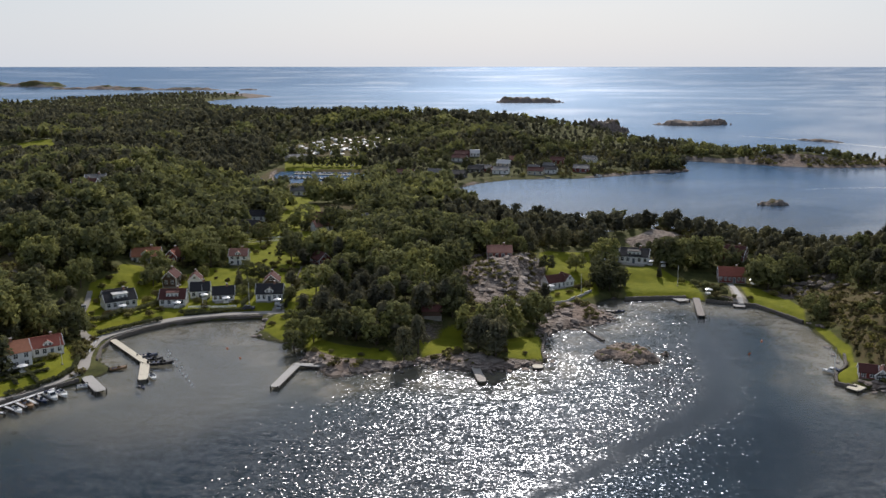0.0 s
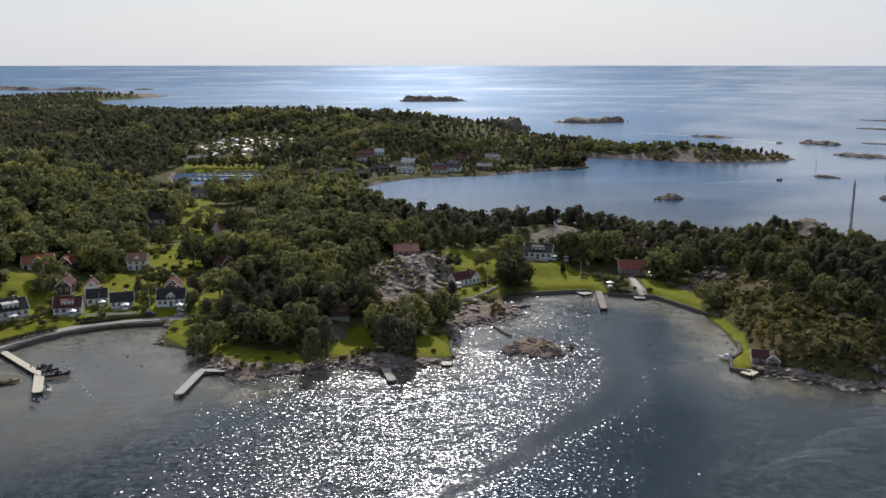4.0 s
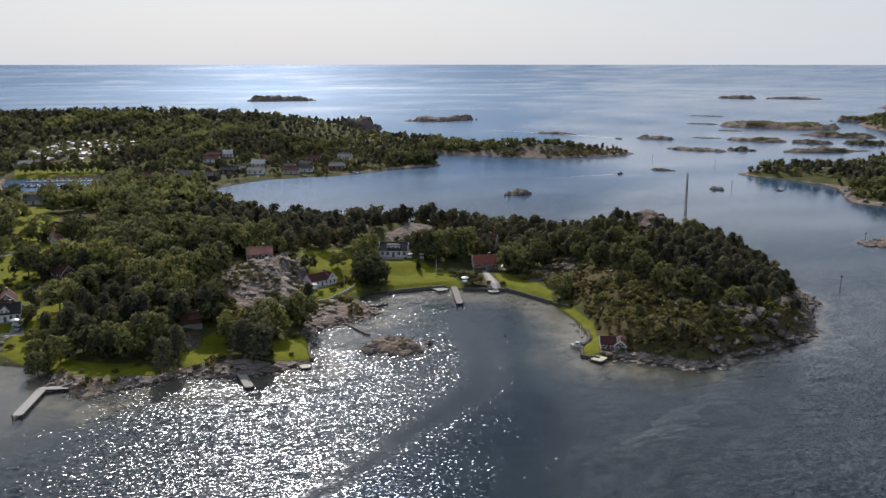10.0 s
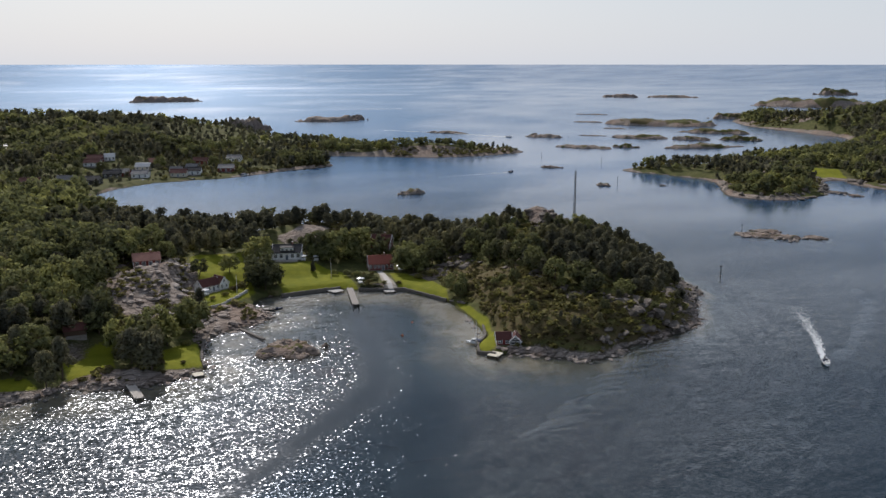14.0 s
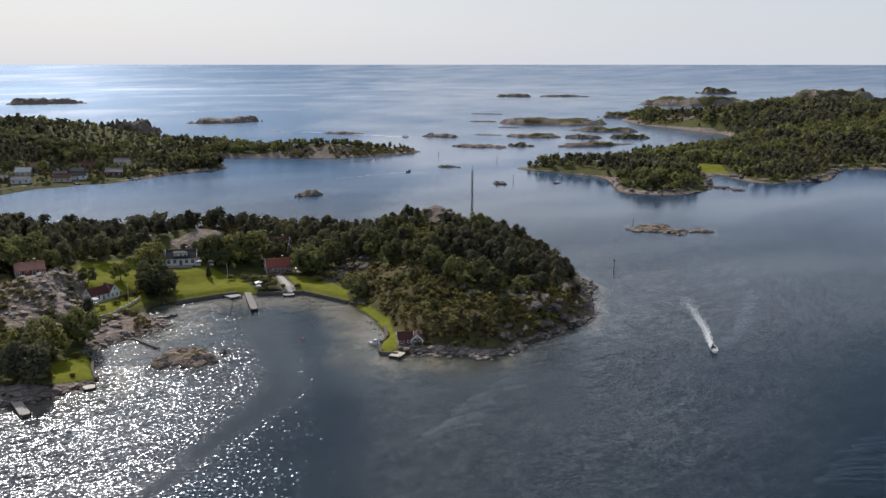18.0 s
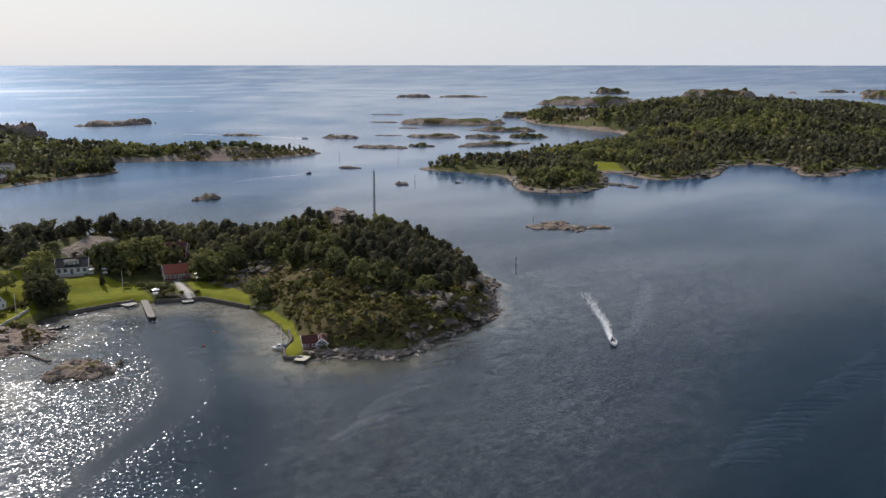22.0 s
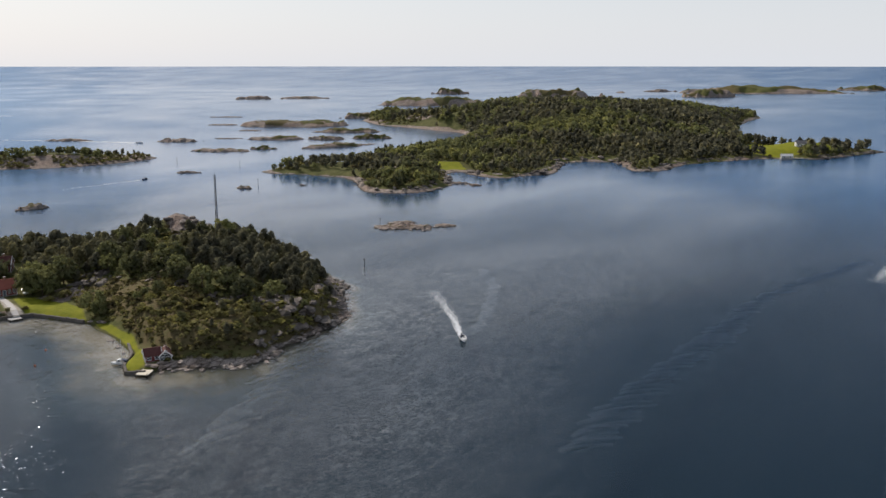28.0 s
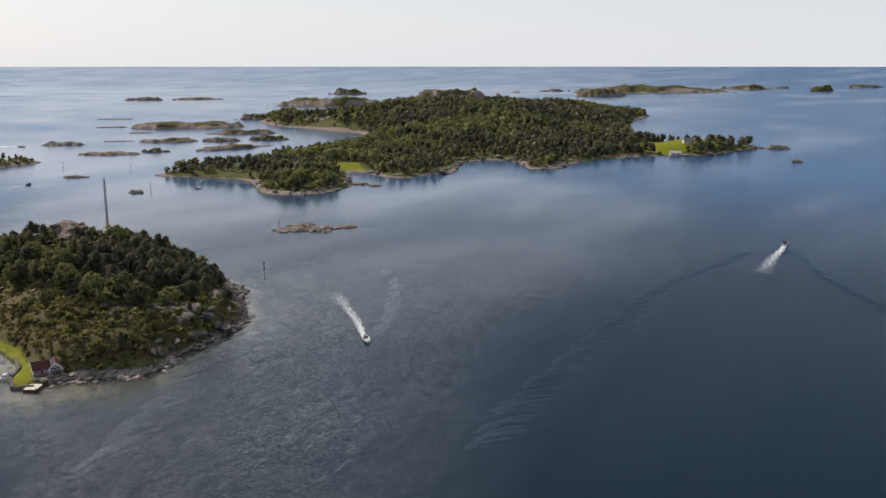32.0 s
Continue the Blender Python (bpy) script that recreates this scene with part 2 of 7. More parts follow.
def smoothstep(a, b, x):
    t = np.clip((x - a) / (b - a), 0, 1)
    return t * t * (3 - 2 * t)


def rounded(points, steps=3):
    """A closed outline through the points, bent smoothly."""
    p = np.array(points, float)
    out = []
    for k in range(len(p)):
        a, b, c, d = p[k - 1], p[k], p[(k + 1) % len(p)], p[(k + 2) % len(p)]
        for s in range(steps):
            t = s / steps
            out.append(0.5 * (2 * b + (c - a) * t + (2 * a - 5 * b + 4 * c - d) * t * t + (3 * b - a - 3 * c + d) * t ** 3))
    return np.array(out)


def inside(poly, x, y):
    """Signed distance to a closed outline, positive within."""
    x, y = np.asarray(x, float), np.asarray(y, float)
    best = np.full(x.shape, 1e9)
    odd = np.zeros(x.shape, bool)
    for (ax, ay), (bx, by) in zip(poly, np.roll(poly, -1, axis=0)):
        ex, ey = bx - ax, by - ay
        t = np.clip(((x - ax) * ex + (y - ay) * ey) / (ex * ex + ey * ey + 1e-9), 0, 1)
        best = np.minimum(best, (x - ax - t * ex) ** 2 + (y - ay - t * ey) ** 2)
        if ay != by:
            odd ^= ((ay > y) != (by > y)) & (x < ex * (y - ay) / ey + ax)
    return np.sqrt(best) * np.where(odd, 1, -1)


def along(line, x, y):
    """Distance to an open line."""
    best = np.full(np.shape(x), 1e9)
    for (ax, ay), (bx, by) in zip(line[:-1], line[1:]):
        ex, ey = bx - ax, by - ay
        t = np.clip(((x - ax) * ex + (y - ay) * ey) / (ex * ex + ey * ey + 1e-9), 0, 1)
        best = np.minimum(best, (x - ax - t * ex) ** 2 + (y - ay - t * ey) ** 2)
    return np.sqrt(best)


# the mainland's shore: the village bay, the wooded point, the lawn bay, the hill, the sound behind, the outer coast
WEST_SHORE = [(-160, 187), (-121, 190), (-117, 201), (-113, 210), (-110, 217), (-104, 221), (-99, 226), (-95, 233), (-95, 237), (-101, 242), (-104, 254), (-104, 262),
              (-101, 268), (-97, 274), (-91, 279), (-82, 284), (-75, 286), (-64, 287), (-60, 284), (-58, 276), (-60, 268), (-52, 262), (-43, 256)]
POINT_SHORE = [(-41, 247), (-37, 239), (-33, 231), (-29, 230), (-26, 233), (-18, 235), (-11, 237), (-6, 242), (-1, 236), (9, 235), (15, 235), (22, 237), (27, 240),
               (30, 242), (30, 247), (30, 253), (33, 269), (40, 275), (46, 277), (56, 284), (58, 292), (55, 299), (59, 311), (66, 313)]
EAST_SHORE = [(79, 314), (91, 314), (98, 308), (106, 305), (112, 303), (116, 293), (121, 281), (121, 262), (118, 248), (116, 238), (110, 231), (108, 225), (112, 221), (119, 219),
              (126, 212), (135, 205.5), (145, 207), (152, 212), (161, 214), (176, 218), (187, 224), (198, 238), (207, 250), (214, 254)]
SOUND_SHORE = [(219, 275), (222, 300), (221, 328), (212, 358), (195, 382), (168, 402), (135, 420), (92, 440), (54, 465), (28, 495), (16, 530), (8, 570), (8, 600), (18, 622),
               (32, 640), (54, 656), (85, 661), (117, 668), (160, 692), (195, 704), (203, 725), (192, 760), (204, 790), (256, 766), (300, 738), (350, 734), (402, 748)]
OUTER_SHORE = [(395, 775), (340, 800), (290, 840), (250, 900), (215, 980), (190, 1090), (120, 1180), (0, 1300), (-120, 1380), (-260, 1480), (-420, 1700), (-520, 1950), (-560, 2150),
               (-500, 2300), (-478, 2458), (-600, 2540), (-800, 2420), (-900, 2250), (-1040, 2100), (-1500, 2000), (-1900, 1900), (-1900, 420), (-1250, 360), (-850, 310), (-600, 270), (-430, 240), (-310, 216), (-225, 198)]
MAINLAND = rounded(WEST_SHORE + POINT_SHORE + EAST_SHORE + SOUND_SHORE + OUTER_SHORE)

# x, y, radius along, radius across, turn, height
HILLS = [(188, 236, 20, 14, 35, 3.0), (150, 224, 30, 12, 5, 4.0), (187, 332, 14, 12, 0, 7.5), (186, 316, 40, 56, 10, 13), (160, 262, 40, 34, 30, 7), (100, 400, 40, 22, -20, 7), (26, 322, 16, 22, 0, 6), (10, 345, 45, 50, 0, 5), (-12, 285, 26, 30, 0, 3),
         (-200, 500, 60, 110, 15, 22), (-165, 380, 30, 60, 10, 13), (-150, 250, 24, 60, 0, 14), (-320, 640, 120, 110, 0, 7), (-390, 830, 110, 50, 0, 10), (40, 850, 130, 60, 10, 14), (-60, 1120, 230, 90, -15, 14),
         (-330, 1150, 200, 160, 0, 6), (290, 775, 90, 22, -10, 7), (-480, 1700, 260, 140, 10, 2), (-560, 2350, 140, 90, 0, 4), (-900, 1500, 400, 300, 0, 3), (130, 1000, 70, 90, 20, 8)]
# level ground: x, y, inner radius, outer radius, height
FLATS = [(-110, 240, 10, 26, 2.2), (-104, 228, 6, 14, 1.6), (-115, 230, 9, 20, 2.4), (-95, 296, 12, 34, 2.6), (-66, 300, 14, 34, 2.4), (-110, 292, 9, 22, 2.8), (-50, 310, 14, 36, 3.2),
         (84, 328, 12, 30, 1.9), (108, 318, 12, 24, 1.9), (119, 300, 6, 16, 1.7), (114, 230, 4, 11, 1.3), (118, 262, 2, 7, 1.6), (43, 314, 7, 18, 3.6), (76, 350, 9, 22, 4.8), (20, 334, 5, 12, 11.0),
         (-30, 247, 8, 14, 1.9), (0, 254, 7, 14, 1.9), (25, 253, 5, 12, 1.7), (-95, 880, 70, 150, 3.0), (-95, 680, 45, 110, 2.2), (-80, 500, 40, 90, 3.6), (-80, 400, 40, 80, 4.2),
         (20, 690, 18, 45, 2.0), (100, 730, 30, 60, 3.0), (5, 600, 35, 80, 2.2), (-95, 590, 35, 80, 2.4), (165, 860, 40, 130, 8.0)]


def mainland_height(x, y, d):
    d = d + fbm(x, y, 9, 3, 5) * 3.2 * smoothstep(0, 3, np.abs(d) + 1.5)
    rise = 1.6 * (1 - np.exp(-np.maximum(d, 0) / 3.5)) + 3.2 * smoothstep(6, 70, d)
    inland = smoothstep(0, 1, d / np.where((x > 122) & (y < 330), 11.0, 26.0))
    for hx, hy, rx, ry, turn, hh in HILLS:
        c, s = math.cos(radians(turn)), math.sin(radians(turn))
        u, v = ((x - hx) * c + (y - hy) * s) / rx, ((y - hy) * c - (x - hx) * s) / ry
        rise = rise + hh * np.exp(-(u * u + v * v)) * inland
    rise = rise + inland * (fbm(x, y, 60, 4, 2) * 7 + fbm(x, y, 14, 3, 3) * 3.0)
    rise = rise + smoothstep(0, 4, d) * np.abs(fbm(x, y, 7, 3, 8)) * 2.2
    for fx, fy, r0, r1, fz in FLATS:
        w = 1 - smoothstep(r0, r1, np.hypot(x - fx, y - fy))
        rise = rise * (1 - w) + np.minimum(fz, 0.35 + np.maximum(d, 0) * 0.9) * w
    D = np.maximum(-d, 0)
    bed = -np.minimum((0.03 + 0.13 * smoothstep(118, 165, x)) * D + (D / 26.0) ** 2.5 + 0.35 * (1 - np.exp(-D / 1.2)), 8.0)
    return np.where(d > 0, np.maximum(rise, 0.12), bed)


def steps_of(*runs):
    """Coordinates from runs of (from, to, step)."""
    return np.concatenate([np.arange(a, b, s) for a, b, s in runs])


GX = steps_of((-2000, -900, 40), (-900, -420, 12), (-420, -140, 5), (-140, 232, 2.0), (232, 460, 5), (460, 700, 40))
GY = steps_of((60, 190, 10), (190, 370, 2.0), (370, 480, 3.5), (480, 820, 5), (820, 1500, 11), (1500, 2800, 24))
gx, gy = np.meshgrid(GX, GY, indexing='ij')
shore_d = inside(MAINLAND, gx, gy)
gz = mainland_height(gx, gy, shore_d)
# the road's bed, and the marina's basin inland
ROAD_BED = np.array([(-119, 196), (-114.5, 210), (-109.5, 217.5), (-104.5, 223.5), (-101.5, 232), (-105.5, 246), (-107.5, 259), (-104.5, 267), (-98, 275.5), (-87.5, 284), (-75, 288.5), (-55, 290.5)])
w_ = (1 - smoothstep(2.2, 6.0, along(ROAD_BED, gx, gy))) * (shore_d > 0.2)
gz = gz * (1 - w_) + 1.25 * w_
BASIN = rounded([(-134, 705), (-100, 704), (-62, 694), (-58, 641), (-90, 630), (-119, 622)])
INLET = rounded([(-1150, 1990), (-900, 1880), (-860, 2010), (-930, 2120), (-1200, 2090)])
basin_d = np.maximum(inside(BASIN, gx, gy), inside(INLET, gx, gy))
gz = np.where(basin_d > 0, -np.minimum(basin_d * 0.3, 3), gz)
shore_d = np.minimum(shore_d, -basin_d)


def lookup(grid, x, y):
    """Values of a grid over GX, GY between its nodes."""
    x, y = np.clip(x, GX[0], GX[-1] - 1e-3), np.clip(y, GY[0], GY[-1] - 1e-3)
    i, j = np.searchsorted(GX, x, 'right') - 1, np.searchsorted(GY, y, 'right') - 1
    u, v = (x - GX[i]) / (GX[i + 1] - GX[i]), (y - GY[j]) / (GY[j + 1] - GY[j])
    return (grid[i, j] * (1 - u) + grid[i + 1, j] * u) * (1 - v) + (grid[i, j + 1] * (1 - u) + grid[i + 1, j + 1] * u) * v


def land_z(x, y):
    return float(lookup(gz, np.array([x]), np.array([y]))[0])


# open ground: outlines of lawns, dry grass and fields, bare rock, gravel
LAWNS = [
    [(-43, 262), (-32, 254), (-16, 247), (-13, 239), (-30, 240), (-40, 247)],
    [(-8, 262), (6, 266), (6, 247), (-6, 243)],
    [(19, 258), (31, 266), (29, 243), (19, 241)],
    [(-58, 345), (-47, 333), (-40, 298), (-50, 283), (-56, 287), (-57, 322)],
    [(73, 344), (88, 346), (97, 332), (96, 308), (68, 310), (69, 326)],
    [(114, 325), (124, 317), (126, 294), (121, 280), (110, 300), (112, 312)],
    [(112, 241), (119, 241), (119, 234), (111, 223), (107, 225)],
    [(118, 288), (124, 272), (123, 251), (118, 238), (114, 238), (119, 252), (119, 272)],
    [(-110, 260), (-122, 283), (-130, 318), (-118, 345), (-100, 345), (-78, 345), (-58, 336), (-54, 289), (-71, 289), (-89, 284), (-102, 270)],
    [(-125, 236), (-119, 243), (-113, 252), (-108, 254), (-103, 235), (-104, 224), (-112, 214), (-118, 210)],
    [(40, 355), (62, 364), (58, 314), (48, 300), (38, 297), (36, 317)],
    [(-100, 550), (-80, 550), (-64, 458), (-86, 452)],
    [(-417, 784), (-371, 830), (-340, 773), (-391, 725)],
    [(-140, 773), (-74, 792), (-66, 705), (-128, 705)],
    [(-112, 433), (-78, 449), (-50, 411), (-43, 351), (-69, 341), (-89, 351)],
    [(-192, 440), (-176, 448), (-150, 412), (-160, 394), (-182, 404)],
    [(-60, 284), (-51, 285), (-41, 274), (-36, 256), (-38, 248), (-45, 258), (-52, 263), (-58, 270)],
]
DRY = [
    [(-76, 516), (-49, 516), (-43, 449), (-66, 449)],
    [(120, 240), (126, 262), (128, 300), (134, 318), (141, 322), (148, 289), (146, 256), (155, 240), (172, 232), (190, 238), (203, 256), (213, 262), (219, 256), (206, 240), (188, 222), (160, 212), (140, 209), (122, 222)],
    [(0, 668), (6, 668), (6, 672), (0, 672)],
    [(-138, 566), (-64, 570), (-52, 640), (-54, 702), (-138, 712)],
    [(-222, 345), (-205, 345), (-200, 362), (-214, 372)],
    [(-173, 881), (-120, 1013), (-34, 975), (-34, 906), (-73, 783), (-144, 783)],
    [(-210, 222), (-150, 232), (-137, 250), (-141, 285), (-150, 312), (-172, 335), (-215, 340), (-235, 300)],
]
ROCKS = [
    [(9, 338), (34, 352), (40, 332), (36, 300), (30, 281), (16, 274), (4, 302)],
    [(-48, 256), (-40, 250), (-30, 241), (-14, 239), (-6, 244), (6, 246), (18, 241), (31, 242), (32, 232), (-42, 224)],
    [(31, 268), (32, 288), (39, 296), (50, 301), (58, 306), (60, 294), (60, 282), (46, 272)],
    [(86, 374), (100, 378), (112, 386), (100, 398), (82, 390)],
    [(176, 318), (190, 312), (204, 322), (200, 346), (182, 342)],
    [(150, 292), (164, 286), (172, 296), (160, 306)],
    [(120, 318), (128, 322), (136, 316), (132, 306), (124, 306)],
    [(196, 232), (206, 246), (220, 254), (216, 270), (204, 262), (194, 246)],
    [(-215, 352), (-198, 345), (-185, 368), (-200, 384)],
    [(-190, 392), (-172, 388), (-170, 402), (-186, 408)],
    [(-660, 2560), (-470, 2470), (-470, 2290), (-560, 2310), (-640, 2420)],
    [(-190, 560), (-150, 590), (-140, 620), (-180, 600)],
    [(110, 661), (160, 685), (200, 700), (204, 716), (170, 704), (120, 676)],
    [(190, 755), (256, 758), (300, 730), (410, 738), (410, 770), (350, 752), (250, 780), (204, 800)],
]
GRAVEL = [
    [(110, 327), (112, 326), (111, 313), (110, 303), (105, 303), (107, 313)],
    [(-60, 286), (-54, 288), (-56, 296), (-59, 296)],
]


def nearest_of(outlines, x, y):
    d = np.full(np.shape(x), -60.0)
    for o in outlines:
        o = np.array(o, float)
        near = (x > o[:, 0].min() - 60) & (x < o[:, 0].max() + 60) & (y > o[:, 1].min() - 60) & (y < o[:, 1].max() + 60)
        d[near] = np.maximum(d[near], inside(o, x[near], y[near]))
    return d


lawn_d, dry_d, rock_d, gravel_d = (nearest_of(o, gx, gy) for o in (LAWNS, DRY, ROCKS, GRAVEL))
# gardens are broken up by groves
patchy = smoothstep(306, 322, gy) * smoothstep(-44, -56, gx) * smoothstep(700, 560, gy)
lawn_d = lawn_d - patchy * np.maximum(fbm(gx, gy, 26, 3, 14) - 0.02, 0) * 60
walled = np.maximum(lawn_d, -along(np.array(WEST_SHORE[1:18], float), gx, gy) + 5)
shore_band = np.where((gy > 560) & (gx < 110), 0.6, 3.4)
bare_shore = np.where(shore_d > -2, shore_band + fbm(gx, gy, 25, 3, 4) * 9 - np.abs(shore_d), -60)
rock_d = np.maximum(rock_d, np.where(walled > -4, -60, bare_shore))
rock_d = np.maximum(rock_d, fbm(gx, gy, 38, 4, 11) * 26 - 8.5)


def sheet(name, xs, ys, z, material, keep=None, attrs=()):
    """A ground sheet over a grid of nodes."""
    nx, ny = len(xs), len(ys)
    px, py = np.meshgrid(xs, ys, indexing='ij')
    co = np.stack([px, py, z], -1).reshape(-1, 3)
    k = np.arange(nx * ny).reshape(nx, ny)
    q = np.stack([k[:-1, :-1], k[1:, :-1], k[1:, 1:], k[:-1, 1:]], -1).reshape(-1, 4)
    if keep is not None:
        q = q[keep.reshape(-1)[q].any(1)]
    me = bpy.data.meshes.new(name)
    me.vertices.add(len(co))
    me.vertices.foreach_set("co", co.ravel())
    me.loops.add(q.size)
    me.loops.foreach_set("vertex_index", q.ravel())
    me.polygons.add(len(q))
    me.polygons.foreach_set("loop_start", np.arange(len(q)) * 4)
    me.polygons.foreach_set("loop_total", np.full(len(q), 4))
    me.polygons.foreach_set("use_smooth", np.ones(len(q), bool))
    for key, v in attrs:
        me.attributes.new(key, 'FLOAT', 'POINT').data.foreach_set("value", np.asarray(v, float).ravel())
    me.update(calc_edges=True)
    me.validate()
    me.materials.append(material)
    return new(name, me)


MUD = [(-101, 240), (-103, 258), (-90, 277), (-64, 285), (-59, 268), (-46, 256), (-44, 240), (-52, 216), (-80, 200), (-104, 206), (-92, 234)]
SHALLOWS = [(62, 312), (64, 300), (78, 300), (92, 296), (92, 270), (104, 258), (112, 236), (116, 238), (122, 262), (121, 281), (112, 303), (91, 314), (79, 314)]
mud = smoothstep(-20, 5, nearest_of([MUD], gx, gy))
mud = np.maximum(mud * 0.5, 0.9 * smoothstep(-6, 4, nearest_of([SHALLOWS], gx, gy)) * smoothstep(17, 6, -shore_d + fbm(gx, gy, 16, 3, 15) * 14))
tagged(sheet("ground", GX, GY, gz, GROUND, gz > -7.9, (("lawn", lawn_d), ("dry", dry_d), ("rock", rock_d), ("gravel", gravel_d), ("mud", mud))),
       "wooded rocky coast with lawns, bare granite and sandy shallows", "ground", kind="structure")

# the sea bed and the sea, one sheet each out to the horizon; far out the sheet lifts a little to stand for the true horizon
far = steps_of((-4900, 4901, 140))
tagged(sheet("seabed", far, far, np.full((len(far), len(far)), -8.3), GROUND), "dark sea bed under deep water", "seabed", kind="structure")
ring = steps_of((0.02, 140, 23), (140, 420, 4), (420, 800, 19), (800, 2800, 100), (2800, 4960, 60))
spoke = np.linspace(0, 2 * math.pi, 541)
ra, sp_ = np.meshgrid(ring, spoke, indexing='ij')
wx, wy = ra * np.sin(sp_), ra * np.cos(sp_)
# a smooth current line winding out of the lawn bay, and the sheltered water of the bays
CURRENT = np.array([(8, 140), (13.9, 156), (24.3, 166), (37.5, 178), (44.6, 186), (57.4, 198), (70.4, 211), (77.5, 228), (80.4, 254), (84, 272)], float)
east = smoothstep(0, 4, np.degrees(np.arctan2(wx, wy)) - np.interp(ra, np.hypot(CURRENT[:, 0], CURRENT[:, 1]), np.degrees(np.arctan2(CURRENT[:, 0], CURRENT[:, 1])))) * (1 - smoothstep(270, 330, ra))
band = along(CURRENT, wx, wy) + fbm(wx, wy, 12, 3, 61) * 6
slick = np.maximum(0.93 * np.exp(-(band / 4.4) ** 2), 0.30 * east)
# sheltered water: the lawn bay, behind the islet, the village bay
slick = np.maximum(slick, 0.38 * (1 - smoothstep(4, 46, np.hypot((wx - 82) * 0.9, wy - 284) + fbm(wx, wy, 18, 3, 62) * 18)))
slick = np.maximum(slick, 0.45 * (1 - smoothstep(6, 34, np.hypot(wx - 44, wy - 264) + fbm(wx, wy, 10, 3, 66) * 8)))
village = 1 - smoothstep(24, 90, np.hypot(wx + 72, wy - 250))
slick = np.maximum(slick, 0.40 * village)
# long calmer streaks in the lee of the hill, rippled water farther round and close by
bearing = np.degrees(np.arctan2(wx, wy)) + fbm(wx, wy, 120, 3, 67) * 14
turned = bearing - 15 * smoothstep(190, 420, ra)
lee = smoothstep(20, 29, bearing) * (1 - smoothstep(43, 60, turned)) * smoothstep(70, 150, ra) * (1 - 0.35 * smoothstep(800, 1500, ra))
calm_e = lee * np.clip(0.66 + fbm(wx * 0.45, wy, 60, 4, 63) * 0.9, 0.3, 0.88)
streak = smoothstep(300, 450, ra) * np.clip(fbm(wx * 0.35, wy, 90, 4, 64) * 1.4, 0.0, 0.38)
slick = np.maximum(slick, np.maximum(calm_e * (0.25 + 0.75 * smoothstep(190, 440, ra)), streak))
# painted brightness of the reflections, set by bearing and distance apart from the ripples
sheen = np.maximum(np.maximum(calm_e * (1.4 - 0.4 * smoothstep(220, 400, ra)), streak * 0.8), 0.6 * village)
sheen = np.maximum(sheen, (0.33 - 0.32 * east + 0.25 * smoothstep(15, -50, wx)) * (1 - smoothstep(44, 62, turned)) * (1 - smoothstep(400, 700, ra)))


def disc(name, material, x, y, z, attrs):
    """A sheet in rings about the origin."""
    nr, ns = x.shape
    k = np.arange(nr * ns).reshape(nr, ns)
    q = np.stack([k[:-1, :-1], k[:-1, 1:], k[1:, 1:], k[1:, :-1]], -1).reshape(-1, 4)
    me = bpy.data.meshes.new(name)
    me.from_pydata(np.stack([x, y, z], -1).reshape(-1, 3).tolist(), [], q.tolist())
    me.polygons.foreach_set("use_smooth", np.ones(len(me.polygons), bool))
    for key, v in attrs:
        me.attributes.new(key, 'FLOAT', 'POINT').data.foreach_set("value", np.asarray(v, float).ravel())
    me.materials.append(material)
    return new(name, me)


# open_sea grows only with distance from the camera
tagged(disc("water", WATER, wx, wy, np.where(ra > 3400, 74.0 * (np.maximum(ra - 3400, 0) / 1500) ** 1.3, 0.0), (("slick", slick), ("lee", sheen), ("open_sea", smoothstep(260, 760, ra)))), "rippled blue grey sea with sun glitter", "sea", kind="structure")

# ---- islands ----
def isle(name, cx, cy, long, wide, high, turn=-46, seed=0, green=0.3, label="", res=None):
    """A low rocky island: a lumpy shape of its own, out of the water by `high`."""
    s = res or max(0.6, min(5.0, long / 46))
    lx, wy = long * 0.72, wide * 0.85
    u, v = np.arange(-lx, lx + s, s), np.arange(-wy, wy + s, s)
    a, b = np.meshgrid(u, v, indexing='ij')
    k = long * 0.22
    wob = fbm(a, b, k, 4, seed) * 1.25 + fbm(a, b, k * 0.3, 3, seed + 15) * 0.55
    r = np.sqrt((a / (long * 0.5)) ** 2 + (b / (wide * 0.5)) ** 2)
    f = 1.0 - r + wob
    z = high * np.clip(f * 2.3, -1.0, 1.0) * (0.55 + 0.9 * np.clip(0.5 + fbm(a, b, k * 0.8, 3, seed + 3) * 1.6, 0, 1))
    z = z + np.abs(fbm(a, b, k * 0.35, 4, seed + 6)) * high * 1.1 * smoothstep(0.0, 0.12, f)
    z = np.maximum(z, -2.5)
    grass = fbm(a, b, k * 0.5, 3, seed + 9) * 22 + (z / max(high, 1) - 0.75) * 9 + (green - 0.5) * 22
    rock = np.where(grass > 0, -3, 3.0)
    dry = fbm(a, b, k * 0.7, 3, seed + 12) * 12
    ob = sheet(name, u, v, z, GROUND, z > -2.4, (("lawn", z * 0 - 30), ("dry", dry), ("rock", -grass), ("gravel", z * 0 - 30)))
    ob.matrix_world = pose(cx, cy, 0, 0, 0, turn)
    tagged(ob, label or "low bare granite skerry with thin grass in the sea", "island", "skerries in the sea")
    return ob, u, v, z


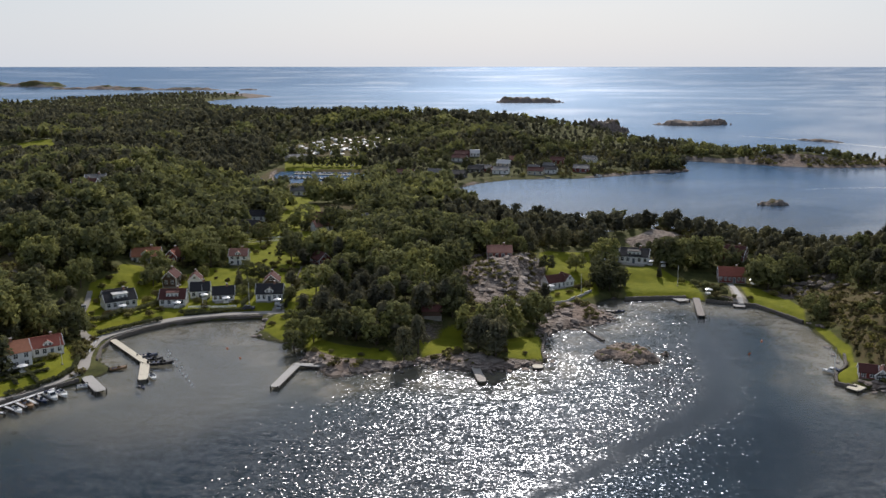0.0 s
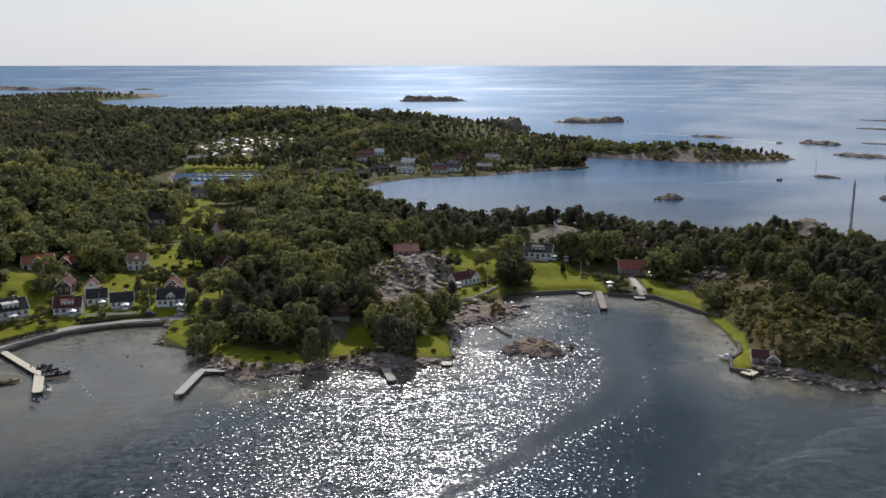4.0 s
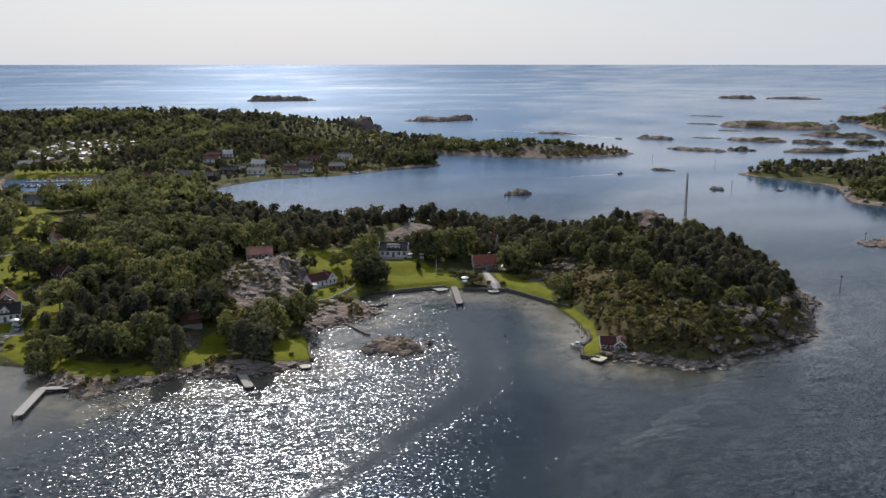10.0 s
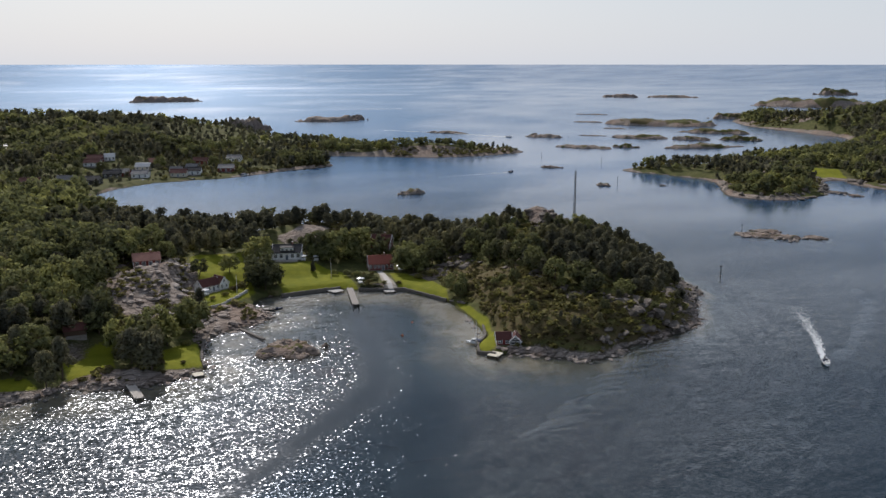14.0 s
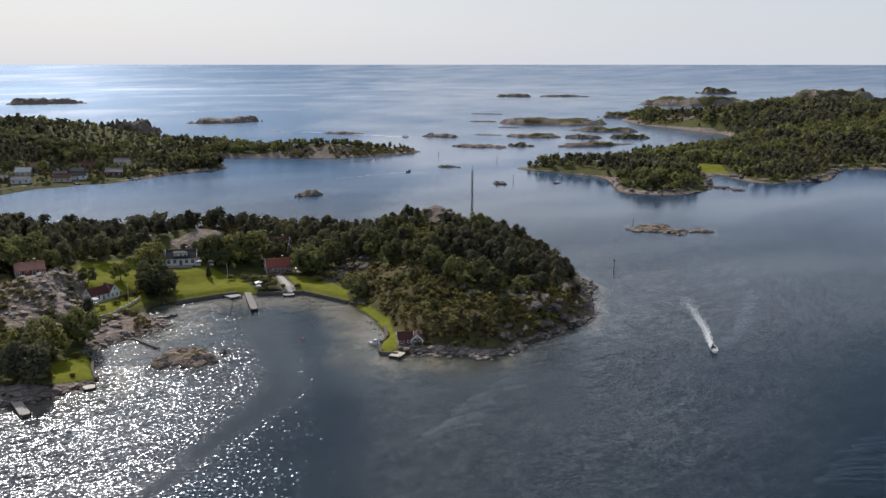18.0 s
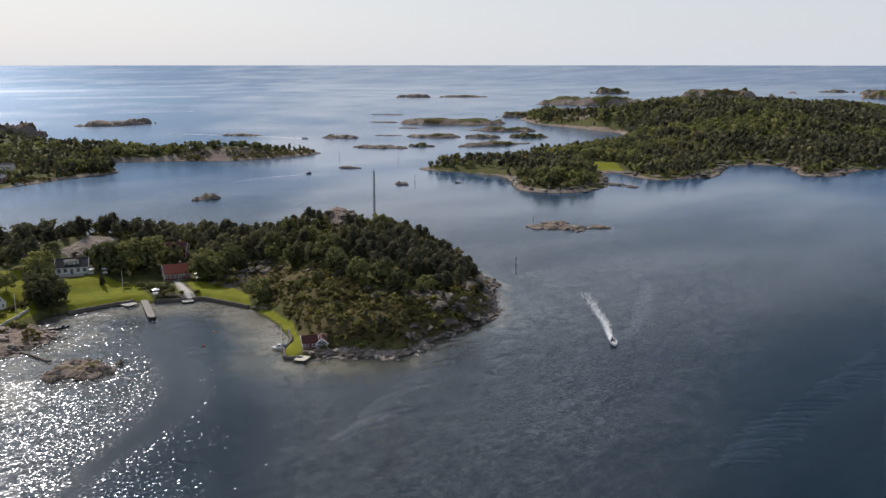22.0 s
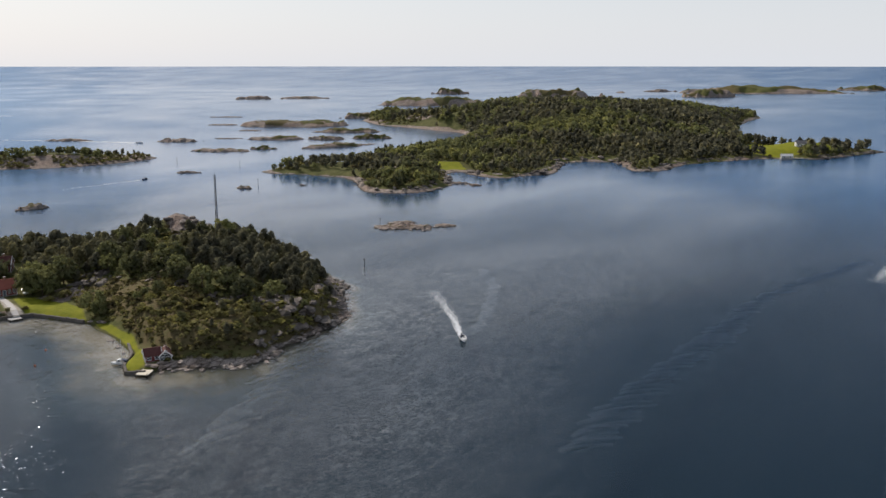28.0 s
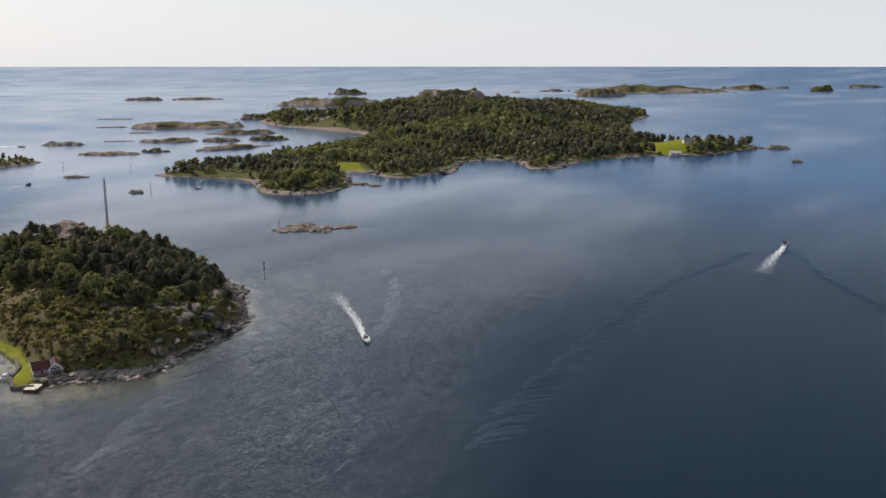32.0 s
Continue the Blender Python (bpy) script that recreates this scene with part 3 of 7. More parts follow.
# name, x, y, length, width, height, turn, share of green
ISLES = [
    ("skerry", 1282, 1865, 104, 45, 6.0, -46, 0.05), ("skerry", 1387, 1809, 138, 30, 4.0, -46, 0.25), ("skerry", 803, 1259, 52, 12, 1.6, -46, 0.0), ("island", 757, 1013, 172, 60, 10.0, -46, 0.62),
    ("skerry", 695, 1096, 50, 12, 1.8, -46, 0.1), ("skerry", 660, 974, 28, 9, 1.5, -46, 0.0), ("island", 606, 838, 70, 28, 4.6, -46, 0.45), ("island", 643, 800, 38, 20, 4.2, -46, 0.5),
    ("island", 735, 862, 76, 26, 6.0, -46, 0.72), ("island", 689, 771, 40, 20, 6.0, -46, 0.85), ("island", 588, 720, 86, 24, 4.8, -10, 0.6), ("skerry", 512, 892, 48, 18, 4.6, -46, 0.15),
    ("skerry", 428, 994, 52, 14, 2.6, -46, 0.0), ("island", 482, 764, 50, 18, 3.6, -46, 0.5), ("island", 522, 753, 26, 14, 4.0, -46, 0.8), ("skerry", 363, 628, 17, 7, 1.3, -46, 0.0),
    ("skerry", 344, 520, 12, 7, 1.4, -46, 0.4), ("skerry", 571, 888, 30, 10, 1.3, -46, 0.0), ("skerry", 381, 502, 5, 3, 0.8, -46, 0.0), ("island", 950, 1078, 90, 40, 9.0, -46, 0.5),
    ("island", 1345, 1324, 266, 80, 12.0, -46, 0.55), ("island", 1898, 1774, 90, 60, 12.0, -46, 0.5), ("island", 1930, 1432, 210, 90, 16.0, -46, 0.6), ("island", 2610, 1166, 640, 200, 17.0, -53, 0.6),
    ("island", 3110, 1006, 190, 80, 11.0, -53, 0.6), ("island", 2200, 1114, 142, 60, 14.0, -53, 0.5), ("skerry", 2515, 1451, 85, 30, 6.0, -53, 0.2), ("island", 3041, 752, 80, 40, 15.0, -53, 0.85),
    ("island", 3495, 719, 170, 60, 10.0, -53, 0.5), ("skerry", 3315, 958, 56, 24, 5.0, -53, 0.3), ("skerry", 930, 268, 24, 10, 2.4, -53, 0.3), ("skerry", 811, 217, 11, 6, 1.8, -53, 0.0),
    ("skerry", 313, 335, 20, 13, 1.0, -60, 0.22), ("skerry", 322, 323, 18, 9, 1.1, -40, 0.22), ("skerry", 335, 317, 10, 6, 0.9, -46, 0.15), ("skerry", 326, 339, 16, 8, 0.9, -46, 0.2),
    ("island", 204, 2024, 152, 60, 10.0, 0, 0.30), ("skerry", 350, 1266, 88, 34, 5.5, 0, 0.1), ("skerry", 400, 1275, 26, 16, 6.0, 0, 0.1), ("island", 207, 1124, 56, 36, 14.0, 0, 0.28),
    ("skerry", 205, 535, 17, 9, 2.6, 0, 0.35), ("skerry", 55, 249, 18, 15, 1.5, -10, 0.30), ("skerry", 466, 412, 9, 4, 1.0, -46, 0.1), ("skerry", 465, 427, 13, 5, 1.2, -46, 0.2),
    ("island", -1600, 3300, 600, 130, 17.0, 0, 0.6), ("island", -1230, 3150, 300, 70, 9.0, 0, 0.4), ("island", -900, 3050, 380, 60, 7.0, 0, 0.25), ("island", 1260, 1090, 70, 30, 8.0, -46, 0.6),
]
isle_fields = []
for n, (name, cx, cy, long, wide, high, turn, green) in enumerate(ISLES):
    if 400 < cx < 1000 and cy > 700:
        high, green = high * 0.62, green * 0.8
    text = "bare reddish granite skerry in the sea" if green < 0.2 else "low granite island with heath and grass" if green < 0.7 else "low granite island grown over with bushes"
    isle_fields.append((cx, cy, turn, green, isle(name, cx, cy, long, wide, high, turn, n * 7 + 1, green, text)))

# the large wooded island across the sound
BIG = rounded([(408, 592), (421, 545), (425, 530), (430, 508), (410, 476), (390, 446), (399, 426), (421, 415), (450, 424), (470, 440), (500, 472), (519, 470), (509, 457), (511, 422),
               (538, 417), (564, 415), (600, 438), (639, 450), (662, 424), (640, 396), (618, 376), (640, 358), (686, 368), (725, 362), (770, 344), (804, 317), (819, 297), (878, 291), (925, 280),
               (935, 300), (920, 340), (905, 390), (960, 440), (1080, 500), (1190, 555), (1300, 590), (1430, 632), (1420, 690), (1320, 780), (1180, 900), (1080, 1000), (1000, 1060), (925, 1050),
               (856, 955), (838, 870), (824, 790), (812, 738), (720, 655), (640, 632), (560, 622), (480, 596)])
BIG_HILLS = [(960, 700, 200, 150, -40, 30), (860, 560, 160, 90, -30, 13), (455, 480, 30, 60, 35, 5), (420, 455, 22, 16, 0, 4), (1200, 650, 140, 60, 20, 12), (860, 330, 50, 30, 0, 5), (680, 520, 90, 90, 0, 2),
             (930, 1020, 60, 80, 0, 6)]
BX, BY = steps_of((380, 1000, 5), (1000, 1460, 9)), steps_of((260, 700, 5), (700, 1140, 9))
bx, by = np.meshgrid(BX, BY, indexing='ij')
big_d = inside(BIG, bx, by) + fbm(bx, by, 22, 3, 21) * 9
bz = 1.8 * (1 - np.exp(-np.maximum(big_d, 0) / 5)) + 2.5 * smoothstep(5, 60, big_d)
for hx, hy, rx, ry, turn, hh in BIG_HILLS:
    c_, s_ = math.cos(radians(turn)), math.sin(radians(turn))
    u_, v_ = ((bx - hx) * c_ + (by - hy) * s_) / rx, ((by - hy) * c_ - (bx - hx) * s_) / ry
    bz = bz + hh * np.exp(-(u_ * u_ + v_ * v_)) * smoothstep(0, 35, big_d)
bz = bz + smoothstep(0, 10, big_d) * (fbm(bx, by, 50, 4, 23) * 6 + np.abs(fbm(bx, by, 14, 3, 24)) * 4)
bz = np.where(big_d > 0, bz, -np.minimum(-big_d * 0.2, 6))
BIG_LAWN = [[(505, 476), (522, 470), (545, 500), (530, 520)], [(800, 330), (880, 305), (905, 345), (860, 385), (800, 370)], [(1180, 600), (1240, 620), (1230, 640), (1180, 625)]]
big_lawn = nearest_of(BIG_LAWN, bx, by)
big_rock = np.maximum(5.2 + fbm(bx, by, 40, 3, 26) * 16 - np.abs(big_d), fbm(bx, by, 60, 4, 27) * 30 - 10)
big_rock = np.maximum(big_rock, np.where((bx > 830) & (by > 800), fbm(bx, by, 40, 3, 28) * 30 - 2, -60))
tagged(sheet("island", BX, BY, bz, GROUND, bz > -5.9, (("lawn", big_lawn), ("dry", fbm(bx, by, 50, 3, 29) * 14 - 4), ("rock", big_rock), ("gravel", big_lawn * 0 - 30))),
       "large wooded island with bare granite shores", "island")


def big_z(x, y):
    i, j = np.clip(np.searchsorted(BX, x) - 1, 0, len(BX) - 2), np.clip(np.searchsorted(BY, y) - 1, 0, len(BY) - 2)
    u, v = (x - BX[i]) / (BX[i + 1] - BX[i]), (y - BY[j]) / (BY[j + 1] - BY[j])
    return (bz[i, j] * (1 - u) + bz[i + 1, j] * u) * (1 - v) + (bz[i, j + 1] * (1 - u) + bz[i + 1, j + 1] * u) * v

# ---- trees ----
rng = np.random.default_rng(7)


def crown_cards(kind, cards, seed):
    """Unit crown (1 high, about 1 wide) of leaf clumps spread over uneven lobes, as corner points of three-sided clumps."""
    r = np.random.default_rng(seed)
    if kind == "pine":
        n_l = 11
        hgt = np.concatenate([np.linspace(0.28, 0.76, n_l - 3), [0.80, 0.85, 0.90]])
        rad = r.uniform(0.13, 0.22, n_l)
        rad[-3:] *= (0.75, 0.6, 0.45)
        ang = np.arange(n_l) * 2.4 + r.uniform(0, 1.2, n_l)
        off = r.uniform(0.05, 0.22, n_l) * np.clip(1.4 - hgt, 0.3, 1)
        off[-3:] *= 0.5
        squash = np.array([1, 1, 0.78])
    elif kind == "spruce":
        n_l = 9
        hgt = np.linspace(0.12, 0.93, n_l)
        rad = 0.235 * (1.06 - hgt) + 0.02
        ang = r.uniform(0, 6.28, n_l)
        off = np.full(n_l, 0.02)
        squash = np.array([1, 1, 0.55])
    elif kind == "bush":
        n_l = 7
        ang = np.arange(n_l) * 2.4 + r.uniform(0, 1, n_l)
        hgt = r.uniform(0.22, 0.62, n_l)
        off = r.uniform(0.1, 0.34, n_l)
        rad = r.uniform(0.22, 0.36, n_l)
        squash = np.array([1, 1, 0.9])
    else:
        # lobes over a dome, larger below, with a broken outline
        n_l = 20
        u = (np.arange(n_l) + 0.5) / n_l
        ang = np.arange(n_l) * 2.4 + r.uniform(-0.4, 0.4, n_l)
        hgt = 0.26 + 0.60 * u + r.normal(0, 0.03, n_l)
        off = 0.33 * np.sqrt(np.clip(1.02 - ((hgt - 0.42) / 0.50) ** 2, 0.02, 1)) * r.uniform(0.72, 1.08, n_l)
        rad = r.uniform(0.105, 0.175, n_l) * (1.12 - 0.3 * u)
        squash = np.array([1, 1, 0.82])
    cen = np.stack([np.cos(ang) * off, np.sin(ang) * off, hgt], 1)
    lobe = r.choice(n_l, cards, p=rad ** 2 / (rad ** 2).sum())
    way = r.normal(size=(cards, 3))
    way[:, 2] = way[:, 2] * 0.9 + 0.3
    way /= np.linalg.norm(way, axis=1)[:, None]
    at = cen[lobe] + way * rad[lobe][:, None] * squash * r.uniform(0.70, 1.06, cards)[:, None]
    at[:, 2] = np.maximum(at[:, 2], 0.03)
    tilt = way + r.normal(size=(cards, 3)) * 0.6
    tilt /= np.linalg.norm(tilt, axis=1)[:, None]
    side = np.cross(tilt, r.normal(size=(cards, 3)))
    side /= np.linalg.norm(side, axis=1)[:, None]
    up = np.cross(tilt, side)
    size = (1.25 / math.sqrt(cards)) * (0.80 if kind in ("pine", "spruce") else 0.92) * r.uniform(0.6, 1.3, cards)[:, None]
    tri = np.stack([at + side * size * 0.95 - up * size * 0.5, at + up * size, at - side * size * 0.95 - up * size * 0.5], 1)
    tri += r.normal(size=tri.shape) * size[:, None] * 0.2
    # a few dark inner faces close the crown off against the light
    core = []
    for c, q in zip(cen, rad):
        for a in range(3 if cards > 300 else 1):
            t = a * 2.09 + q * 40
            e1, e2 = np.array([math.cos(t), math.sin(t), 0]) * q * 0.8, np.array([0, 0, q * 0.7 * squash[2]])
            core.append([c + e1 - e2 * 0.7, c + e2, c - e1 - e2 * 0.7])
    core = np.array(core)
    out_way = np.concatenate([way * 0.75 + (at - (0, 0, 0.45)) * 0.8, core.mean(1) - (0, 0, 0.2)])
    return np.concatenate([tri, core]), out_way / np.linalg.norm(out_way, axis=1)[:, None]


def trunk_quads(kind, seed):
    """Tapered trunk with a few limbs, in the crown's unit size."""
    r = np.random.default_rng(seed + 50)
    out = []

    def stick(a, b, ra, rb):
        a, b = np.array(a), np.array(b)
        d = (b - a) / np.linalg.norm(b - a)
        s = np.cross(d, (0.31, 0.9, 0.2))
        s /= np.linalg.norm(s)
        t = np.cross(d, s)
        ring = [(math.cos(k * 1.2566), math.sin(k * 1.2566)) for k in range(5)]
        for k in range(5):
            (c0, s0), (c1, s1) = ring[k], ring[(k + 1) % 5]
            out.append([a + (s * c0 + t * s0) * ra, a + (s * c1 + t * s1) * ra, b + (s * c1 + t * s1) * rb, b + (s * c0 + t * s0) * rb])
    lean = r.normal(size=2) * 0.02
    top = 0.9 if kind in ("pine", "spruce") else 0.6
    stick((0, 0, -0.06), (lean[0], lean[1], top * 0.5), 0.022, 0.016)
    stick((lean[0], lean[1], top * 0.5), (lean[0] * 2, lean[1] * 2, top), 0.016, 0.005)
    for k in range(5 if kind != "spruce" else 0):
        a, h = k * 1.256 + r.uniform(0, 1), r.uniform(0.3, 0.55) * (1.3 if kind == "pine" else 1)
        stick((lean[0], lean[1], h), (math.cos(a) * 0.2, math.sin(a) * 0.2, h + 0.14), 0.009, 0.003)
    return np.array(out)


def quads_mesh(name, quads, material, facing=None, tone=None):
    """A mesh of loose faces, three- or four-sided."""
    q = np.asarray(quads, np.float32)
    n, c = q.shape[0], q.shape[1]
    me = bpy.data.meshes.new(name)
    me.vertices.add(n * c)
    me.vertices.foreach_set("co", q.ravel())
    me.loops.add(n * c)
    me.loops.foreach_set("vertex_index", np.arange(n * c))
    me.polygons.add(n)
    me.polygons.foreach_set("loop_start", np.arange(n) * c)
    me.polygons.foreach_set("loop_total", np.full(n, c))
    me.update(calc_edges=True)
    if tone is not None:
        me.attributes.new("tone" if np.ndim(tone) else "single", 'FLOAT', 'POINT').data.foreach_set("value", np.repeat(tone, c) if np.ndim(tone) else np.full(n * c, tone))
    if facing is not None:
        # shading follows the round of the crown
        me.polygons.foreach_set("use_smooth", np.ones(n, bool))
        me.normals_split_custom_set_from_vertices(np.repeat(facing, c, axis=0))
    me.materials.append(material)
    return me


def scatter(kind, spots, cards, variants, material, name, label, category, owner=None):
    """Joins many trees into one sheet of woodland. spots: x, y, z, height, width factor."""
    if not len(spots):
        return
    shapes = [crown_cards(kind, cards, 900 + 13 * v + cards) for v in range(variants)]
    pick = rng.integers(0, variants, len(spots))
    turn = rng.uniform(0, 6.28, len(spots))
    out, faces, tones = [], [], []
    for v in range(variants):
        s = spots[pick == v]
        a = turn[pick == v]
        q, way = shapes[v]
        c, w = np.cos(a)[:, None, None], (s[:, 3] * s[:, 4])[:, None, None]
        sn = np.sin(a)[:, None, None]
        px = (q[None, ..., 0] * c - q[None, ..., 1] * sn) * w + s[:, 0][:, None, None]
        py = (q[None, ..., 0] * sn + q[None, ..., 1] * c) * w + s[:, 1][:, None, None]
        pz = q[None, ..., 2] * s[:, 3][:, None, None] + s[:, 2][:, None, None]
        out.append(np.stack([px, py, pz], -1).reshape(-1, q.shape[1], 3))
        tones.append(np.repeat(rng.uniform(0, 1, len(s)), len(q)))
        c, sn = c[..., 0], sn[..., 0]
        faces.append(np.stack([way[None, :, 0] * c - way[None, :, 1] * sn, way[None, :, 0] * sn + way[None, :, 1] * c, way[None, :, 2] + 0 * c], -1).reshape(-1, 3))
    ob = tagged(new(name, quads_mesh(name, np.concatenate(out), material, np.concatenate(faces), np.concatenate(tones))), label, category, kind="stuff")
    if owner:
        ob.parent, ob.matrix_parent_inverse = owner, owner.matrix_basis.inverted()
    return ob


LEAF_OF = {"pine": PINE, "spruce": PINE, "broad": LEAF, "bush": BUSH}
SHAPES = {}


def crown_mesh(kind, n, v):
    q, way = crown_cards(kind, n, 31 * v + len(kind))
    return q, LEAF_OF[kind], way, 1.0


def tree_shapes(kind):
    if kind not in SHAPES:
        n = 460 if kind == "bush" else 1150
        SHAPES[kind] = [(quads_mesh(kind + "_trunk", trunk_quads(kind, v), BARK), quads_mesh(kind + "_crown", *crown_mesh(kind, n, v))) for v in range(7)]
    return SHAPES[kind]


TREE_WORDS = {"pine": ("pine_tree", "dark green pine with bare lower trunk", "pine", "pines on the shore and hill"),
              "spruce": ("conifer_tree", "narrow dark green conifer on the lawn", "conifer", "garden conifers"),
              "broad": ("broadleaf_tree", "full-crowned green broadleaf tree in summer leaf", "tree", "broadleaf trees"),
              "bush": ("bush", "rounded green garden bush", "bush", "garden bushes")}


def tree(kind, x, y, z, high, wide, label=""):
    name, text, cat, grp = TREE_WORDS[kind]
    tr, cr = tree_shapes(kind)[int(rng.integers(0, 7))]
    top = tagged(new(name), label or text, cat, grp)
    for part_name, me in (("trunk", tr), ("crown", cr)):
        ob = new(part_name, me)
        ob.parent = top
    top.matrix_world = Matrix.LocRotScale((x, y, z - 0.1), Euler((0, 0, rng.uniform(0, 6.28))), (high * wide, high * wide, high))
    return top


# ground kept free of woods: houses, roads, docks (x, y, radius)
CLEAR = [(-121, 235, 9), (-116, 244, 8), (-112, 293, 9), (-96, 298, 8), (-101, 315, 6), (-89, 308, 7), (-79, 302, 7), (-62, 302, 7), (-64, 318, 6), (-86, 357, 7), (-119, 342, 8), (-112, 352, 5), (-50, 349, 5),
         (-174, 437, 8), (-173, 409, 7), (21, 333, 6), (43, 315, 8), (77, 350, 11), (113, 330, 8), (126, 357, 7), (116, 226, 5), (-3, 263, 4), (196, 324, 3), (28, 777, 7), (29, 693, 8), (48, 727, 8),
         (6, 669, 10), (-29, 665, 9), (-7, 666, 9), (93, 736, 8), (121, 737, 8), (-67, 454, 7), (-42, 441, 7), (-98, 583, 8), (28, 789, 6), (30, 300, 6), (187, 331, 13), (194, 315, 5), (-117, 331, 11), (-108, 338, 7), (-52, 341, 8), (-84, 343, 6), (77, 340, 9), (92, 381, 17), (80, 372, 9), (103, 335, 10), (118, 338, 7), (103, 315, 10), (70, 335, 8), (75, 341, 8),
         (-28, 641, 11), (-5, 650, 10), (10, 644, 11), (32, 678, 9), (49, 691, 9), (16, 733, 9), (97, 727, 9), (125, 735, 9), (71, 672, 8), (27, 735, 8), (60, 724, 8),
         (-62, 438, 9), (-43, 432, 9), (-99, 446, 9), (-92, 550, 9), (-60, 415, 8), (-95, 415, 8), (-172, 402, 10), (-176, 426, 8),
         (14, 732, 8), (13, 721, 9), (26, 685, 8), (26, 675, 9), (45, 674, 8), (45, 663, 9), (72, 674, 8), (71, 664, 9), (83, 679, 8), (82, 669, 9), (109, 686, 8), (107, 675, 9)]


def spots_of(x0, x1, y0, y1, step, seed):
    r = np.random.default_rng(seed)
    x, y = np.meshgrid(np.arange(x0, x1, step), np.arange(y0, y1, step))
    x, y = (x + r.uniform(-0.5, 0.5, x.shape) * step).ravel(), (y + r.uniform(-0.5, 0.5, y.shape) * step).ravel()
    return x, y, r


def woods(x0, x1, y0, y1, step, seed, thin=0.0):
    """Places for trees on the mainland: x, y, z and a patch value that says which kind grows."""
    x, y, r = spots_of(x0, x1, y0, y1, step, seed)
    d = lookup(shore_d, x, y)
    ok = (d > 4) & (lookup(lawn_d, x, y) < -1.5) & (lookup(dry_d, x, y) < -1) & (lookup(rock_d, x, y) < 0.6) & (lookup(gravel_d, x, y) < -2)
    ok &= along(np.array(WEST_SHORE[1:18], float), x, y) > 8
    for cx, cy, cr in CLEAR:
        ok &= np.hypot(x - cx, y - cy) > cr
    ok &= r.uniform(0, 1, x.shape) > thin
    x, y = x[ok], y[ok]
    return np.stack([x, y, lookup(gz, x, y), fbm(x, y, 45, 3, 31)], 1)


def pine_share(x, y):
    """Pines on the hill and the outer ridges, broadleaf trees on the point and in the valley."""
    hill = smoothstep(110, 135, x) * smoothstep(420, 380, y)
    back = smoothstep(350, 390, y) * smoothstep(520, 480, y) * smoothstep(-40, 20, x)
    ridge = smoothstep(560, 700, y) * 0.46
    point = smoothstep(-70, -50, x) * smoothstep(60, 30, x) * smoothstep(310, 280, y) * 0.22
    west = smoothstep(-130, -190, x) * 0.3
    return np.clip(hill * 0.62 + back * 0.9 + point + ridge + west + 0.15, 0, 0.98)


near = woods(-190, 232, 225, 470, 4.8, 1)
keep = (near[:, 0] > 116) | (rng.uniform(0, 1, len(near)) < 0.5)
near = near[keep]
hilly = (near[:, 0] > 116) & (near[:, 1] < 400)
near = near[~hilly | (fbm(near[:, 0], near[:, 1], 22, 3, 35) + rng.uniform(-0.1, 0.1, len(near)) > -0.14)]
is_pine = 0.3 + rng.uniform(0, 0.4, len(near)) + near[:, 3] * 1.6 < pine_share(near[:, 0], near[:, 1])
for kind, sel in (("pine", is_pine), ("broad", ~is_pine)):
    s = near[sel]
    n_single = 290 if kind == "pine" else 170
    order = np.argsort(s[:, 1] + np.abs(s[:, 0] - 40) * 0.15)
    high = (6.5 + 5.5 * rng.uniform(0, 1, len(s)) ** 1.2 if kind == "pine" else 7.5 + 7.5 * rng.uniform(0, 1, len(s)) ** 1.2) * np.where(s[:, 0] > 116, 0.8 - 0.3 * smoothstep(180, 205, s[:, 0]) * smoothstep(300, 270, s[:, 1]) - 0.22 * smoothstep(150, 165, s[:, 0]) * smoothstep(285, 300, s[:, 1]), 1.0)
    wide = rng.uniform(0.95, 1.35, len(s)) if kind == "broad" else rng.uniform(0.9, 1.25, len(s))
    for k in order[:n_single]:
        tree(kind, s[k, 0], s[k, 1], s[k, 2], high[k], wide[k])
    rest = order[n_single:]
    scatter(kind, np.stack([s[rest, 0], s[rest, 1], s[rest, 2], high[rest], wide[rest]], 1), 300, 7, LEAF_OF[kind],
            "pine_wood" if kind == "pine" else "broadleaf_wood", "dense wood of dark pines" if kind == "pine" else "dense wood of green broadleaf trees", "woodland")

